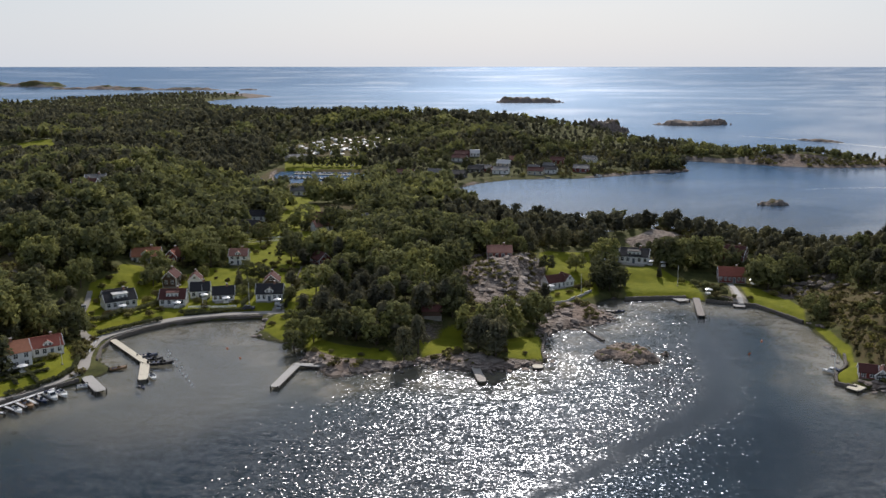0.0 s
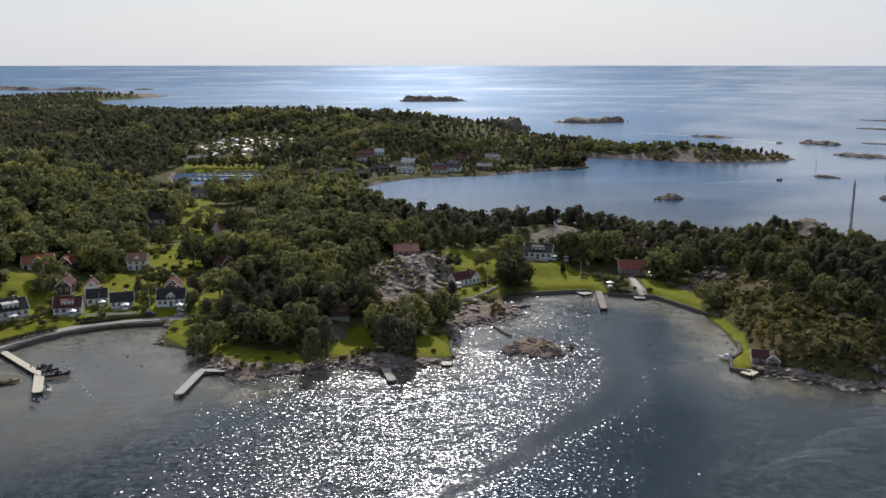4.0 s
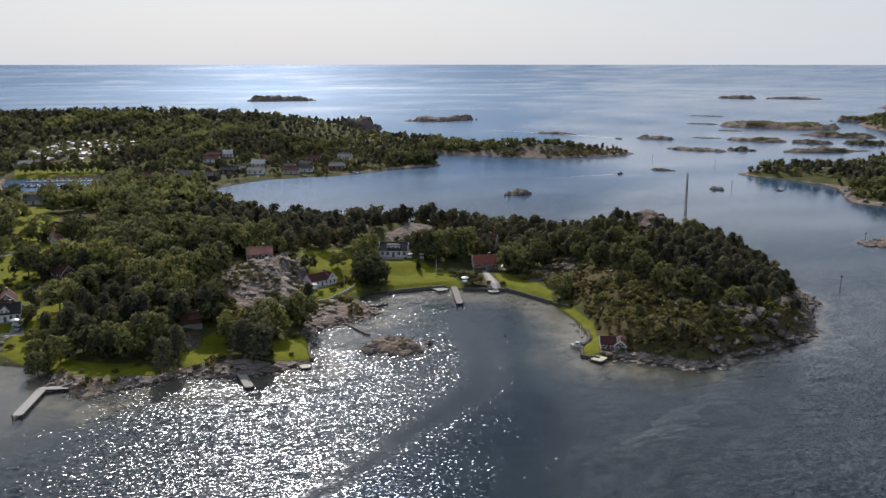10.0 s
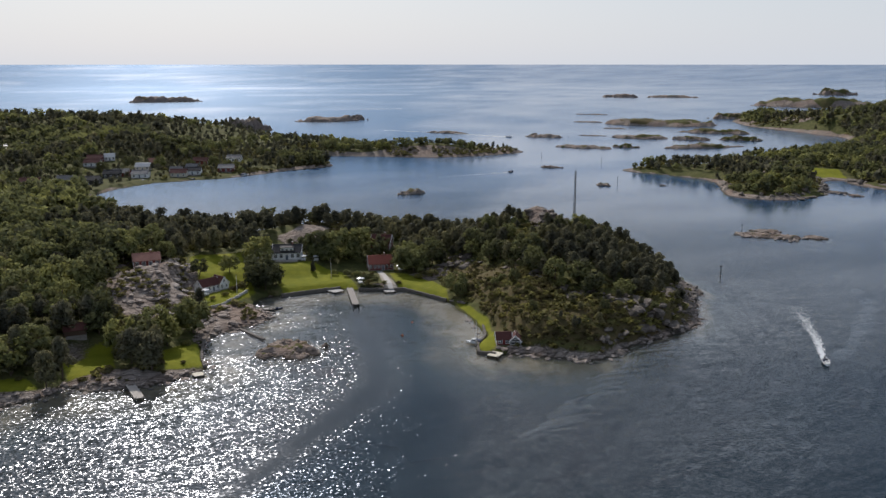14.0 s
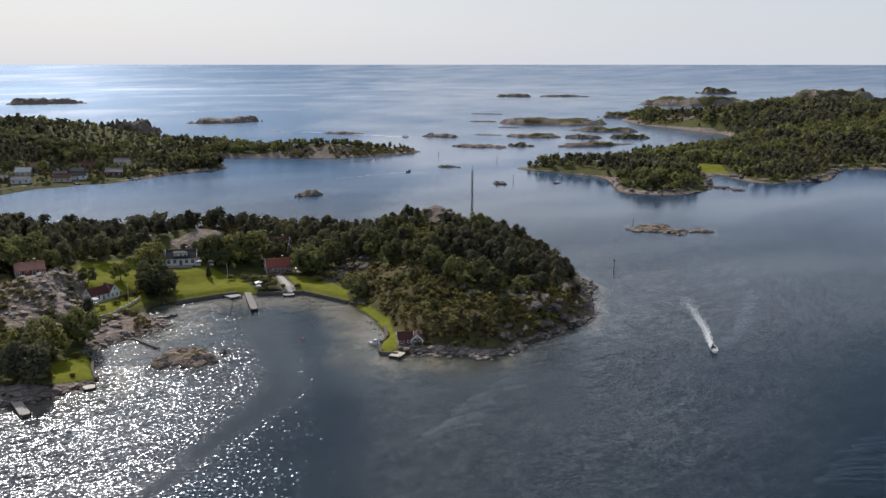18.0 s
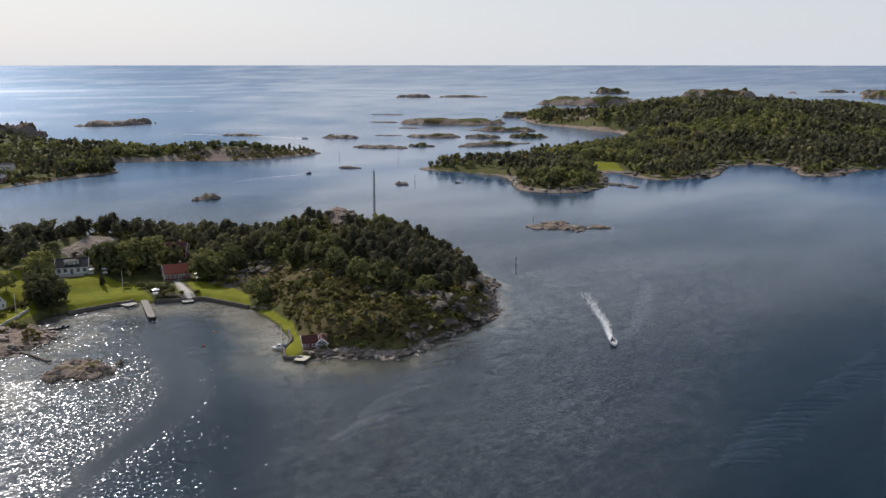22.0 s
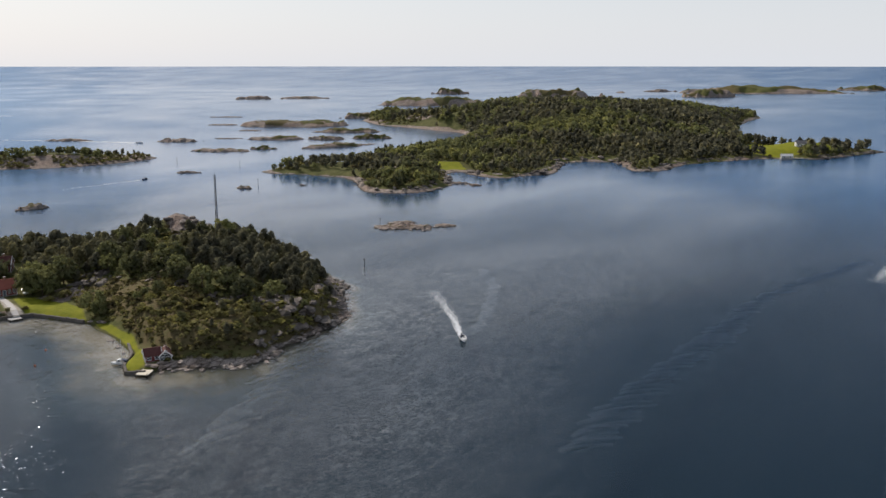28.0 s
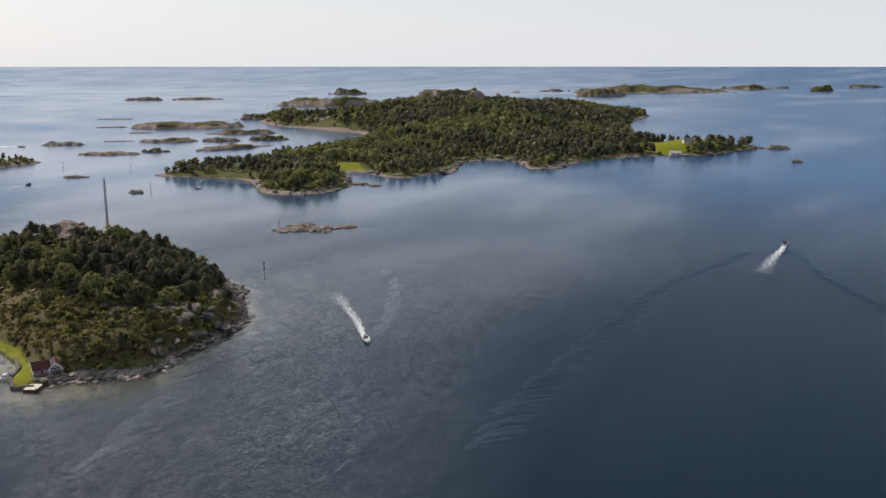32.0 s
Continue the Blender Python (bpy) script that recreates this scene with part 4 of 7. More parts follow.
for x0, x1, y0, y1, step, cards, seed, thin in ((-520, 232, 470, 830, 7.8, 84, 2, 0.02), (-420, -190, 200, 470, 7.4, 100, 3, 0.03), (230, 410, 720, 830, 6.6, 76, 4, 0.05),
                                          (-900, 300, 830, 1500, 10.2, 26, 5, 0.02), (-1400, -300, 1500, 2600, 15, 20, 6, 0.05)):
    s = woods(x0, x1, y0, y1, step, seed, thin)
    pine = 0.3 + rng.uniform(0, 0.4, len(s)) + s[:, 3] * 1.8 < pine_share(s[:, 0], s[:, 1])
    grow = 1.0 if step < 9 else 1.1 if step < 12 else 0.75
    for kind, sel in (("pine", pine), ("broad", ~pine)):
        t = s[sel]
        high = (7.0 + 7.0 * rng.uniform(0, 1, len(t)) ** 1.3) * (grow if kind == "broad" else 0.85 * grow)
        # lower growth round the harbour across the sound
        high = high * (1 - 0.45 * smoothstep(-70, -30, t[:, 0]) * smoothstep(170, 120, t[:, 0]) * smoothstep(600, 640, t[:, 1]) * smoothstep(780, 730, t[:, 1]))
        # and on the low spit
        high = high * (1 - 0.42 * smoothstep(0.07, 0.14, t[:, 0] / t[:, 1]) * smoothstep(700, 780, t[:, 1]))
        scatter(kind, np.stack([t[:, 0], t[:, 1], t[:, 2], high, rng.uniform(0.9, 1.25, len(t))], 1), cards, 5, LEAF_OF[kind],
                "pine_wood" if kind == "pine" else "broadleaf_wood", "far wood of dark pines" if kind == "pine" else "far wood of green broadleaf trees", "woodland")

# the large island's woods
x, y, r = spots_of(390, 1450, 270, 1120, 7.2, 11)
i_, j_ = np.clip(np.searchsorted(BX, x) - 1, 0, len(BX) - 2), np.clip(np.searchsorted(BY, y) - 1, 0, len(BY) - 2)
ok = (big_d[i_, j_] > 8 + fbm(x, y, 30, 3, 44) * 16) & (big_lawn[i_, j_] < -2) & (big_rock[i_, j_] < 5) & ~((x > 800) & (y > 780) & (r.uniform(0, 1, x.shape) < 0.62))
x, y = x[ok], y[ok]
z = big_z(x, y)
p = fbm(x, y, 70, 3, 41) + rng.uniform(-0.1, 0.1, len(x)) > -0.03
for kind, sel in (("pine", p), ("broad", ~p)):
    s = np.stack([x[sel], y[sel], z[sel], rng.uniform(5.5, 11.5, sel.sum()) * (1 - 0.25 * smoothstep(740, 660, x[sel])), rng.uniform(0.85, 1.25, sel.sum())], 1)
    scatter(kind, s, 34, 6, LEAF_OF[kind], "pine_wood" if kind == "pine" else "broadleaf_wood",
            "pine wood over the large island" if kind == "pine" else "broadleaf trees among the island's pines", "woodland")

# ---- building kit ----
class Kit:
    """Collects corners and faces of one part."""
    def __init__(self):
        self.v, self.f = [], []

    def add(self, verts, faces):
        k = len(self.v)
        self.v += [tuple(p) for p in verts]
        self.f += [tuple(i + k for i in f) for f in faces]
        return self

    def box(self, x0, x1, y0, y1, z0, z1, bevel=0.0):
        if bevel:
            b = bevel
            lo = [(x0 + b, y0 + b), (x1 - b, y0 + b), (x1 - b, y1 - b), (x0 + b, y1 - b)]
            full = [(x0, y0), (x1, y0), (x1, y1), (x0, y1)]
            rings = [(lo, z0), (full, z0 + b), (full, z1 - b), (lo, z1)]
            vs = [(x, y, z) for ring, z in rings for x, y in ring]
            fs = [(3, 2, 1, 0), (12, 13, 14, 15)] + [(r * 4 + i, r * 4 + (i + 1) % 4, r * 4 + 4 + (i + 1) % 4, r * 4 + 4 + i) for r in range(3) for i in range(4)]
            return self.add(vs, fs)
        return self.add([(x0, y0, z0), (x1, y0, z0), (x1, y1, z0), (x0, y1, z0), (x0, y0, z1), (x1, y0, z1), (x1, y1, z1), (x0, y1, z1)],
                        [(3, 2, 1, 0), (4, 5, 6, 7), (0, 1, 5, 4), (1, 2, 6, 5), (2, 3, 7, 6), (3, 0, 4, 7)])

    def prism(self, profile, a, b, axis='x'):
        """A profile of (side, up) points pushed from a to b."""
        n = len(profile)
        put = (lambda p, t: (t, p[0], p[1])) if axis == 'x' else (lambda p, t: (p[0], t, p[1]))
        vs = [put(p, a) for p in profile] + [put(p, b) for p in profile]
        return self.add(vs, [tuple(range(n - 1, -1, -1)), tuple(range(n, 2 * n))] + [(i, (i + 1) % n, n + (i + 1) % n, n + i) for i in range(n)])

    def rod(self, a, b, ra, rb=None, n=7):
        a, b = np.array(a, float), np.array(b, float)
        d = (b - a) / np.linalg.norm(b - a)
        s = np.cross(d, (0.13, 0.31, 0.94) if abs(d[2]) < 0.9 else (1, 0.1, 0))
        s /= np.linalg.norm(s)
        t = np.cross(d, s)
        rb = ra if rb is None else rb
        ring = [s * math.cos(6.2832 * k / n) + t * math.sin(6.2832 * k / n) for k in range(n)]
        vs = [a + r * ra for r in ring] + [b + r * rb for r in ring]
        return self.add(vs, [tuple(range(n - 1, -1, -1)), tuple(range(n, 2 * n))] + [(i, (i + 1) % n, n + (i + 1) % n, n + i) for i in range(n)])

    def mesh(self, name, material):
        me = bpy.data.meshes.new(name)
        me.from_pydata(self.v, [], self.f)
        me.materials.append(material)
        me.update()
        return me


def part(name, kit, material, parent, label=""):
    ob = new(name, kit.mesh(name, material) if isinstance(kit, Kit) else kit)
    ob.parent = parent
    if label:
        ob["label"] = label
    return ob


def board_wall(name, colour):
    """Painted weatherboard: faint level lines, streaks of dirt."""
    m, nt, b = mat(name)
    sep = nd(nt, "SeparateXYZ")
    nt.links.new(nd(nt, "TexCoord").outputs["Object"], sep.inputs[0])
    saw = math_of(nt, 'FRACT', math_of(nt, 'MULTIPLY', sep.outputs["Z"], 5.5))
    n = noise_of(nt, 1.3, 5)
    c = mix(nt, n, tuple(x * 0.82 for x in colour), tuple(min(1, x * 1.08) for x in colour))
    c = mix(nt, ramp(nt, saw, (0.0, 0.35), (0.14, 0.0)), c, tuple(x * 0.55 for x in colour))
    nt.links.new(c, b.inputs["Base Color"])
    b.inputs["Roughness"].default_value = 0.6
    bump(nt, b, saw, 0.5, 0.03)
    return m


def tile_roof(name, colour, rough=0.85):
    """Pantiles in rows, weathered in patches."""
    m, nt, b = mat(name)
    sep = nd(nt, "SeparateXYZ")
    nt.links.new(nd(nt, "TexCoord").outputs["Object"], sep.inputs[0])
    row = math_of(nt, 'FRACT', math_of(nt, 'MULTIPLY', sep.outputs["Z"], 4.5))
    col = math_of(nt, 'FRACT', math_of(nt, 'MULTIPLY', sep.outputs["X"], 3.6))
    n, n2 = noise_of(nt, 0.9, 5), noise_of(nt, 6.0, 3)
    c = mix(nt, n, tuple(x * 0.68 for x in colour), tuple(min(1, x * 1.22) for x in colour))
    c = mix(nt, math_of(nt, 'MULTIPLY', n2, 0.5), c, tuple(x * 0.6 for x in colour))
    c = mix(nt, ramp(nt, row, (0.0, 0.5), (0.2, 0.0)), c, tuple(x * 0.4 for x in colour))
    nt.links.new(c, b.inputs["Base Color"])
    b.inputs["Roughness"].default_value = rough
    b.inputs["Specular IOR Level"].default_value = 0.25
    bump(nt, b, math_of(nt, 'ADD', row, math_of(nt, 'PINGPONG', col, 0.5)), 0.6, 0.05)
    return m


WHITE_WALL = board_wall("white_weatherboard", (0.86, 0.85, 0.82))
RED_WALL = board_wall("red_weatherboard", (0.20, 0.035, 0.025))
BROWN_WALL = board_wall("brown_weatherboard", (0.10, 0.055, 0.035))
DARK_WALL = board_wall("dark_weatherboard", (0.035, 0.03, 0.03))
CREAM_WALL = board_wall("cream_weatherboard", (0.62, 0.55, 0.42))
ORANGE_ROOF = tile_roof("orange_tiles", (0.54, 0.23, 0.135))
RED_ROOF = tile_roof("red_tiles", (0.36, 0.115, 0.08))
MAROON_ROOF = tile_roof("maroon_tiles", (0.13, 0.050, 0.042))
PINK_ROOF = tile_roof("faded_red_tiles", (0.40, 0.20, 0.15))
DARK_ROOF = tile_roof("black_glazed_tiles", (0.050, 0.048, 0.050), 0.8)
GREY_ROOF = tile_roof("grey_slates", (0.22, 0.21, 0.20), 0.6)
PALE_ROOF = plain("pale_sheet_roof", (0.62, 0.60, 0.57), 0.45)
TRIM = plain("white_trim_paint", (0.82, 0.81, 0.78), 0.5, vary=0.06)
STONE = plain("foundation_stone", (0.30, 0.27, 0.24), 0.9, vary=0.4, bumpy=0.05)
BRICKS = plain("chimney_brick", (0.32, 0.17, 0.12), 0.9, vary=0.3)
DOOR_PAINT = plain("door_paint", (0.10, 0.12, 0.14), 0.5)
DECKING = plain("weathered_decking", (0.42, 0.38, 0.33), 0.8, vary=0.25, scale=2.5)
PALE_DECK = plain("pale_pontoon_decking", (0.66, 0.60, 0.47), 0.75, vary=0.15, scale=2.0)
CONCRETE = plain("concrete", (0.46, 0.44, 0.41), 0.85, vary=0.22, bumpy=0.02)
PILE = plain("wet_timber", (0.06, 0.05, 0.04), 0.7)
STEEL = plain("galvanised_steel", (0.18, 0.19, 0.20), 0.45, 0.7)
GELCOAT = plain("white_gelcoat", (0.82, 0.82, 0.80), 0.25, vary=0.05)
RUBBER = plain("black_rubber", (0.02, 0.02, 0.022), 0.5)
NAVY = plain("navy_canvas", (0.03, 0.045, 0.09), 0.7)
TEAK = plain("boat_teak", (0.28, 0.17, 0.09), 0.6)
ROADWAY = plain("pale_gravel_road", (0.36, 0.335, 0.30), 0.95, vary=0.2, scale=0.8, bumpy=0.02)
FOAM = plain("sea_foam", (0.72, 0.75, 0.76), 0.6, vary=0.1)


def glass_pane():
    m, nt, b = mat("window_glass")
    b.inputs["Base Color"].default_value = (0.03, 0.035, 0.04, 1)
    b.inputs["Roughness"].default_value = 0.06
    b.inputs["Specular IOR Level"].default_value = 0.7
    return m


PANE = glass_pane()
window_meshes = {}


def window_on(parent, x, y, z, w, h, facing):
    """A framed window with cross bars and a pane; facing: degrees about z (0 looks to -y)."""
    key = (round(w, 2), round(h, 2))
    if key not in window_meshes:
        t = 0.11
        xs = [-w / 2 - t, -w / 2, -0.04, 0.04, w / 2, w / 2 + t]
        zs = [-h / 2 - t, -h / 2, h * 0.12, h * 0.12 + 0.06, h / 2, h / 2 + t]
        k = Kit()
        k.v = [(px, -0.07, pz) for pz in zs for px in xs] + [(px, 0.03, pz) for pz in zs for px in xs]
        bar = [[c % 2 == 0 or r % 2 == 0 for c in range(5)] for r in range(5)]
        for r, c in ((i // 5, i % 5) for i in range(25)):
            if bar[r][c]:
                q = (r * 6 + c, r * 6 + c + 1, r * 6 + c + 7, r * 6 + c + 6)
                k.f += [q, tuple(i + 36 for i in reversed(q))]
                for n, (dr, dc) in enumerate(((-1, 0), (0, 1), (1, 0), (0, -1))):
                    if not (0 <= r + dr < 5 and 0 <= c + dc < 5 and bar[r + dr][c + dc]):
                        i, j = q[n], q[(n + 1) % 4]
                        k.f.append((j, i, i + 36, j + 36))
        window_meshes[key] = (k.mesh("window_frame", TRIM), Kit().box(-w / 2, w / 2, -0.015, 0.01, -h / 2, h / 2).mesh("pane", PANE))
    fr, pn = window_meshes[key]
    ob = new("window", fr)
    ob.parent = parent
    ob.matrix_basis = pose(x, y, z, 0, 0, facing)
    p = new("pane", pn)
    p.parent = ob
    return ob


def house(x, y, turn, long, wide, eave, rise, wall, roof, label, dormer="", floors=1, nx=3, chimney=True, z=None, name="house", trim=True, barge=True, terrace=0.0, doors=True, windows=True, pale=False, size=1.0):
    """A gabled timber house with its ridge along its own x, its front to its own -y."""
    base = land_z(x, y) if z is None else z
    top = tagged(new(name), label, "house" if name == "house" else name.replace("_", " "), "houses of the coast")
    hl, hw = long / 2, wide / 2
    part("foundation", Kit().box(-hl - 0.06, hl + 0.06, -hw - 0.06, hw + 0.06, -1.6, 0.35), STONE, top, "grey stone foundation")
    part("wall", Kit().prism([(-hw, 0.35), (hw, 0.35), (hw, eave), (0, eave + rise), (-hw, eave)], -hl, hl), wall, top)
    slope = math.atan2(rise, hw)
    t, o, ov = 0.16, 0.38, 0.32
    up = t / math.cos(slope)
    for s in (-1, 1):
        ye, ze = s * (hw + o), eave - o * math.tan(slope)
        part("roof", Kit().prism([(ye, ze + 0.02), (0, eave + rise + 0.02), (0, eave + rise + up), (ye, ze + up)], -hl - ov, hl + ov), roof, top)
        if barge:
            for e in (-1, 1):
                xe = e * (hl + ov)
                part("bargeboard", Kit().prism([(ye, ze - 0.12), (0, eave + rise - 0.12), (0, eave + rise + up + 0.05), (ye, ze + up + 0.05)], xe - 0.02 * e, xe + 0.12 * e), TRIM, top)
    part("ridge_cap", Kit().box(-hl - ov, hl + ov, -0.14, 0.14, eave + rise + up - 0.08, eave + rise + up + 0.06), roof, top)
    if trim:
        for cx in (-hl, hl):
            for cy in (-hw, hw):
                part("corner_board", Kit().box(cx - 0.1, cx + 0.1, cy - 0.1, cy + 0.1, 0.35, eave), TRIM, top)
    if chimney:
        cx = long * 0.18
        ch = part("chimney", Kit().box(cx - 0.35, cx + 0.35, -0.35, 0.35, eave + rise - 0.9, eave + rise + 1.1, 0.04), BRICKS, top)
        part("chimney_cap", Kit().box(cx - 0.45, cx + 0.45, -0.45, 0.45, eave + rise + 1.1, eave + rise + 1.25, 0.03), CONCRETE, ch)
    if windows:
        fh = (eave - 0.35) / floors
        wh = min(1.45, fh * 0.55)
        for fl in range(floors):
            zc = 0.35 + fh * (fl + 0.54)
            for side, facing in ((-1, 0), (1, 180)):
                for k in range(nx):
                    wx = -hl + long * (k + 0.5) / nx
                    if doors and side < 0 and fl == 0 and k == nx // 2:
                        d = part("door", Kit().box(wx - 0.5, wx + 0.5, -hw - 0.06, -hw + 0.03, 0.35, 2.4, 0.02), DOOR_PAINT, top)
                        part("door_frame", Kit().box(wx - 0.66, wx - 0.5, -hw - 0.08, -hw, 0.35, 2.5).box(wx + 0.5, wx + 0.66, -hw - 0.08, -hw, 0.35, 2.5).box(wx - 0.66, wx + 0.66, -hw - 0.08, -hw, 2.42, 2.6), TRIM, d)
                        part("step", Kit().box(wx - 0.9, wx + 0.9, -hw - 0.9, -hw - 0.06, -0.6, 0.28, 0.03), STONE, top)
                    else:
                        window_on(top, wx, side * (hw + 0.02), zc, min(1.15, long / nx * 0.48), wh, facing)
            for side, facing in ((-1, -90), (1, 90)):
                for wy in (-wide * 0.24, wide * 0.24):
                    window_on(top, side * (hl + 0.02), wy, zc, 0.95, wh, facing)
        for side, facing in ((-1, -90), (1, 90)):
            window_on(top, side * (hl + 0.02), 0, eave + rise * 0.42, 0.9, min(1.1, rise * 0.35), facing)
    if dormer:
        dw = long * (0.46 if dormer == "shed" else 0.30)
        dh = rise * (0.78 if dormer == "shed" else 0.62)
        yf = -hw * 0.96 if dormer == "gable" else -hw * 0.80
        z0 = eave - 0.1
        if dormer == "gable":
            zt = eave + dh * 0.55
            dm = part("dormer", Kit().prism([(-dw / 2, z0), (dw / 2, z0), (dw / 2, zt), (0, zt + dw * 0.38), (-dw / 2, zt)], yf, 0.0, 'y'), wall, top)
            for s in (-1, 1):
                part("dormer_roof", Kit().prism([(s * (dw / 2 + 0.25), zt - 0.17), (0, zt + dw * 0.38 + 0.02), (0, zt + dw * 0.38 + 0.2), (s * (dw / 2 + 0.25), zt + 0.02)], yf - 0.25, 0.0, 'y'), roof, dm)
            part("dormer_trim", Kit().prism([(-dw / 2 - 0.25, zt - 0.22), (0, zt + dw * 0.38 - 0.06), (dw / 2 + 0.25, zt - 0.22), (dw / 2 + 0.25, zt + 0.05), (0, zt + dw * 0.38 + 0.24), (-dw / 2 - 0.25, zt + 0.05)],
                                            yf - 0.33, yf - 0.25, 'y'), TRIM, dm)
        else:
            zt = eave + dh
            dm = part("dormer", Kit().prism([(yf, z0), (0.2, z0), (0.2, zt + 0.25), (yf, zt - 0.12)], -dw / 2, dw / 2), wall, top)
            part("dormer_roof", Kit().prism([(yf - 0.35, zt - 0.16), (0.3, zt + 0.26), (0.3, zt + 0.4), (yf - 0.35, zt)], -dw / 2 - 0.25, dw / 2 + 0.25), PALE_ROOF if pale else roof, dm)
        for k in range(3 if dormer == "shed" else 2):
            n = 3 if dormer == "shed" else 2
            ob = window_on(dm, -dw / 2 + dw * (k + 0.5) / n, yf - 0.02, eave + dh * 0.42, dw / n * 0.5, min(1.2, dh * 0.5), 0)
    if terrace:
        part("terrace", Kit().box(-hl * 0.8, hl * 0.8, -hw - terrace, -hw - 0.1, -1.0, 0.3, 0.03), DECKING, top, "pale timber terrace")
    top.matrix_world = pose(x, y, base, 0, 0, turn) @ Matrix.Scale(size, 4)
    return top


# ---- the village houses ----
W, D = WHITE_WALL, DARK_ROOF
house(-122.2, 230.7, 37, 15.0, 8, 5.4, 2.6, W, ORANGE_ROOF, "large white two-storey house with orange tiled roof", "", 2, 5, terrace=1.5, size=0.9)
house(-116.0, 243.9, 34, 9.0, 7, 3.3, 2.5, W, RED_ROOF, "white house with red roof and gabled dormer", "gable", 1, 4, size=0.9)
house(-131.0, 236.5, 37, 8.0, 7, 3.2, 2.5, W, MAROON_ROOF, "white house with dark red tiled roof", "", 1, 3, size=0.9)
house(-112.4, 292.3, 34, 11.5, 8, 3.5, 3.1, W, D, "white house with black roof and wide white dormer", "shed", 1, 5, terrace=2.0, pale=True, size=0.9)
house(-117.0, 301.5, 34, 9.0, 6, 2.6, 1.6, DARK_WALL, D, "long dark outbuilding behind a white house", "", 1, 3, False, name="outbuilding", size=0.9)
house(-94.4, 296.2, 5, 9.6, 7, 3.1, 3.0, W, MAROON_ROOF, "white house with dark brown roof and centre dormer", "shed", 1, 4, terrace=1.8, size=0.9)
house(-102.2, 319.5, 92, 8.0, 5.4, 4.0, 2.6, BROWN_WALL, MAROON_ROOF, "dark brown gabled house with white trim", "", 1, 3, size=0.9)
house(-88.0, 306.8, 12, 7.4, 6.4, 3.4, 2.7, W, D, "small white house with black tiled roof", "", 1, 3, size=0.9)
house(-93.0, 318.5, 100, 7.0, 5.0, 3.8, 2.4, W, MAROON_ROOF, "narrow white gabled house with brown roof", "", 1, 2, size=0.9)
house(-78.6, 302.6, 12, 8.2, 6, 2.9, 2.6, W, D, "low white house with black roof and white terrace", "", 1, 4, terrace=2.2, size=0.9)
house(-61.4, 300.5, 4, 10.2, 7.2, 3.4, 3.0, W, D, "white house with dark roof and white centre gable", "gable", 1, 5, size=0.9)
house(-64.2, 318.5, 96, 8.5, 6.2, 3.2, 2.8, BROWN_WALL, MAROON_ROOF, "dark timber house with brown tiled gable roof", "", 1, 3, size=0.9)
house(-84.3, 353.0, 2, 8.2, 7, 4.6, 2.5, W, PINK_ROOF, "tall white house with faded red roof", "gable", 2, 3, size=0.9)
house(-50.4, 351.5, 128, 8.0, 6, 2.6, 2.8, RED_WALL, MAROON_ROOF, "dark red cottage with brown roof at the meadow", "", 1, 3, chimney=False, size=0.9)
house(-120.0, 345.5, 12, 11.0, 8, 3.0, 2.6, W, ORANGE_ROOF, "white house with orange roof and front gable", "gable", 1, 4)
house(-111.2, 353.0, 80, 6.5, 5.4, 2.8, 2.6, RED_WALL, RED_ROOF, "small dark red house with red roof", "", 1, 2)
house(-174.7, 437.0, 15, 9.5, 7, 3.2, 2.2, W, GREY_ROOF, "white house with grey roof on the wooded slope", "", 1, 3)
house(-164.0, 449.0, 100, 6.0, 5, 3.0, 2.0, W, GREY_ROOF, "small white annexe with a gable", "", 1, 2)
house(-170.5, 413.0, 8, 11.0, 8, 3.0, 2.8, CREAM_WALL, MAROON_ROOF, "house with dark red roof among trees", "", 1, 4)
house(22.0, 333.5, 0, 9.4, 7, 3.0, 2.0, RED_WALL, PINK_ROOF, "red house with faded red roof above the rocks", "", 1, 4, barge=False)
house(41.4, 316.9, 27, 10.5, 6.4, 3.3, 2.9, W, MAROON_ROOF, "white cottage with dark red roof above the rocks", "", 1, 4, chimney=False, terrace=2.0, size=0.74)
house(46.0, 318.9, 117, 7.5, 5.2, 3.4, 2.9, W, MAROON_ROOF, "white gabled wing of the cottage", "", 1, 2, chimney=False, size=0.74)
house(79.6, 353.8, -19, 11.5, 8.4, 3.3, 2.6, W, D, "white house with black roof and white firewalls", "shed", 1, 5, terrace=3.0)
house(70.0, 357.2, -19, 7.6, 7.4, 3.0, 2.3, W, D, "low white wing with black tiled roof", "", 1, 3, chimney=False)
house(113.0, 332.8, -11, 11.0, 7.6, 3.2, 3.0, RED_WALL, RED_ROOF, "dark red house with red roof and white windows", "", 1, 6, size=0.9)
house(121.0, 353.5, -31, 8.4, 7, 3.0, 2.6, RED_WALL, MAROON_ROOF, "dark red cottage behind trees", "", 1, 3)
house(116.2, 226.9, -20, 4.4, 3.8, 2.2, 1.5, RED_WALL, MAROON_ROOF, "red boathouse with red roof and large white windows", "", 1, 2, False, 1.1, "boathouse", doors=False)
house(119.6, 225.4, 62, 4.6, 3.2, 2.0, 1.5, DARK_WALL, MAROON_ROOF, "dark boathouse wing gabled to the water", "", 1, 2, False, 0.9, "boathouse", doors=False)
house(-3.5, 269.5, 0, 6.0, 5, 2.0, 1.4, BROWN_WALL, MAROON_ROOF, "low brown shed with a dark red roof under trees", "", 1, 2, False, name="shed", trim=False, barge=False, windows=False)
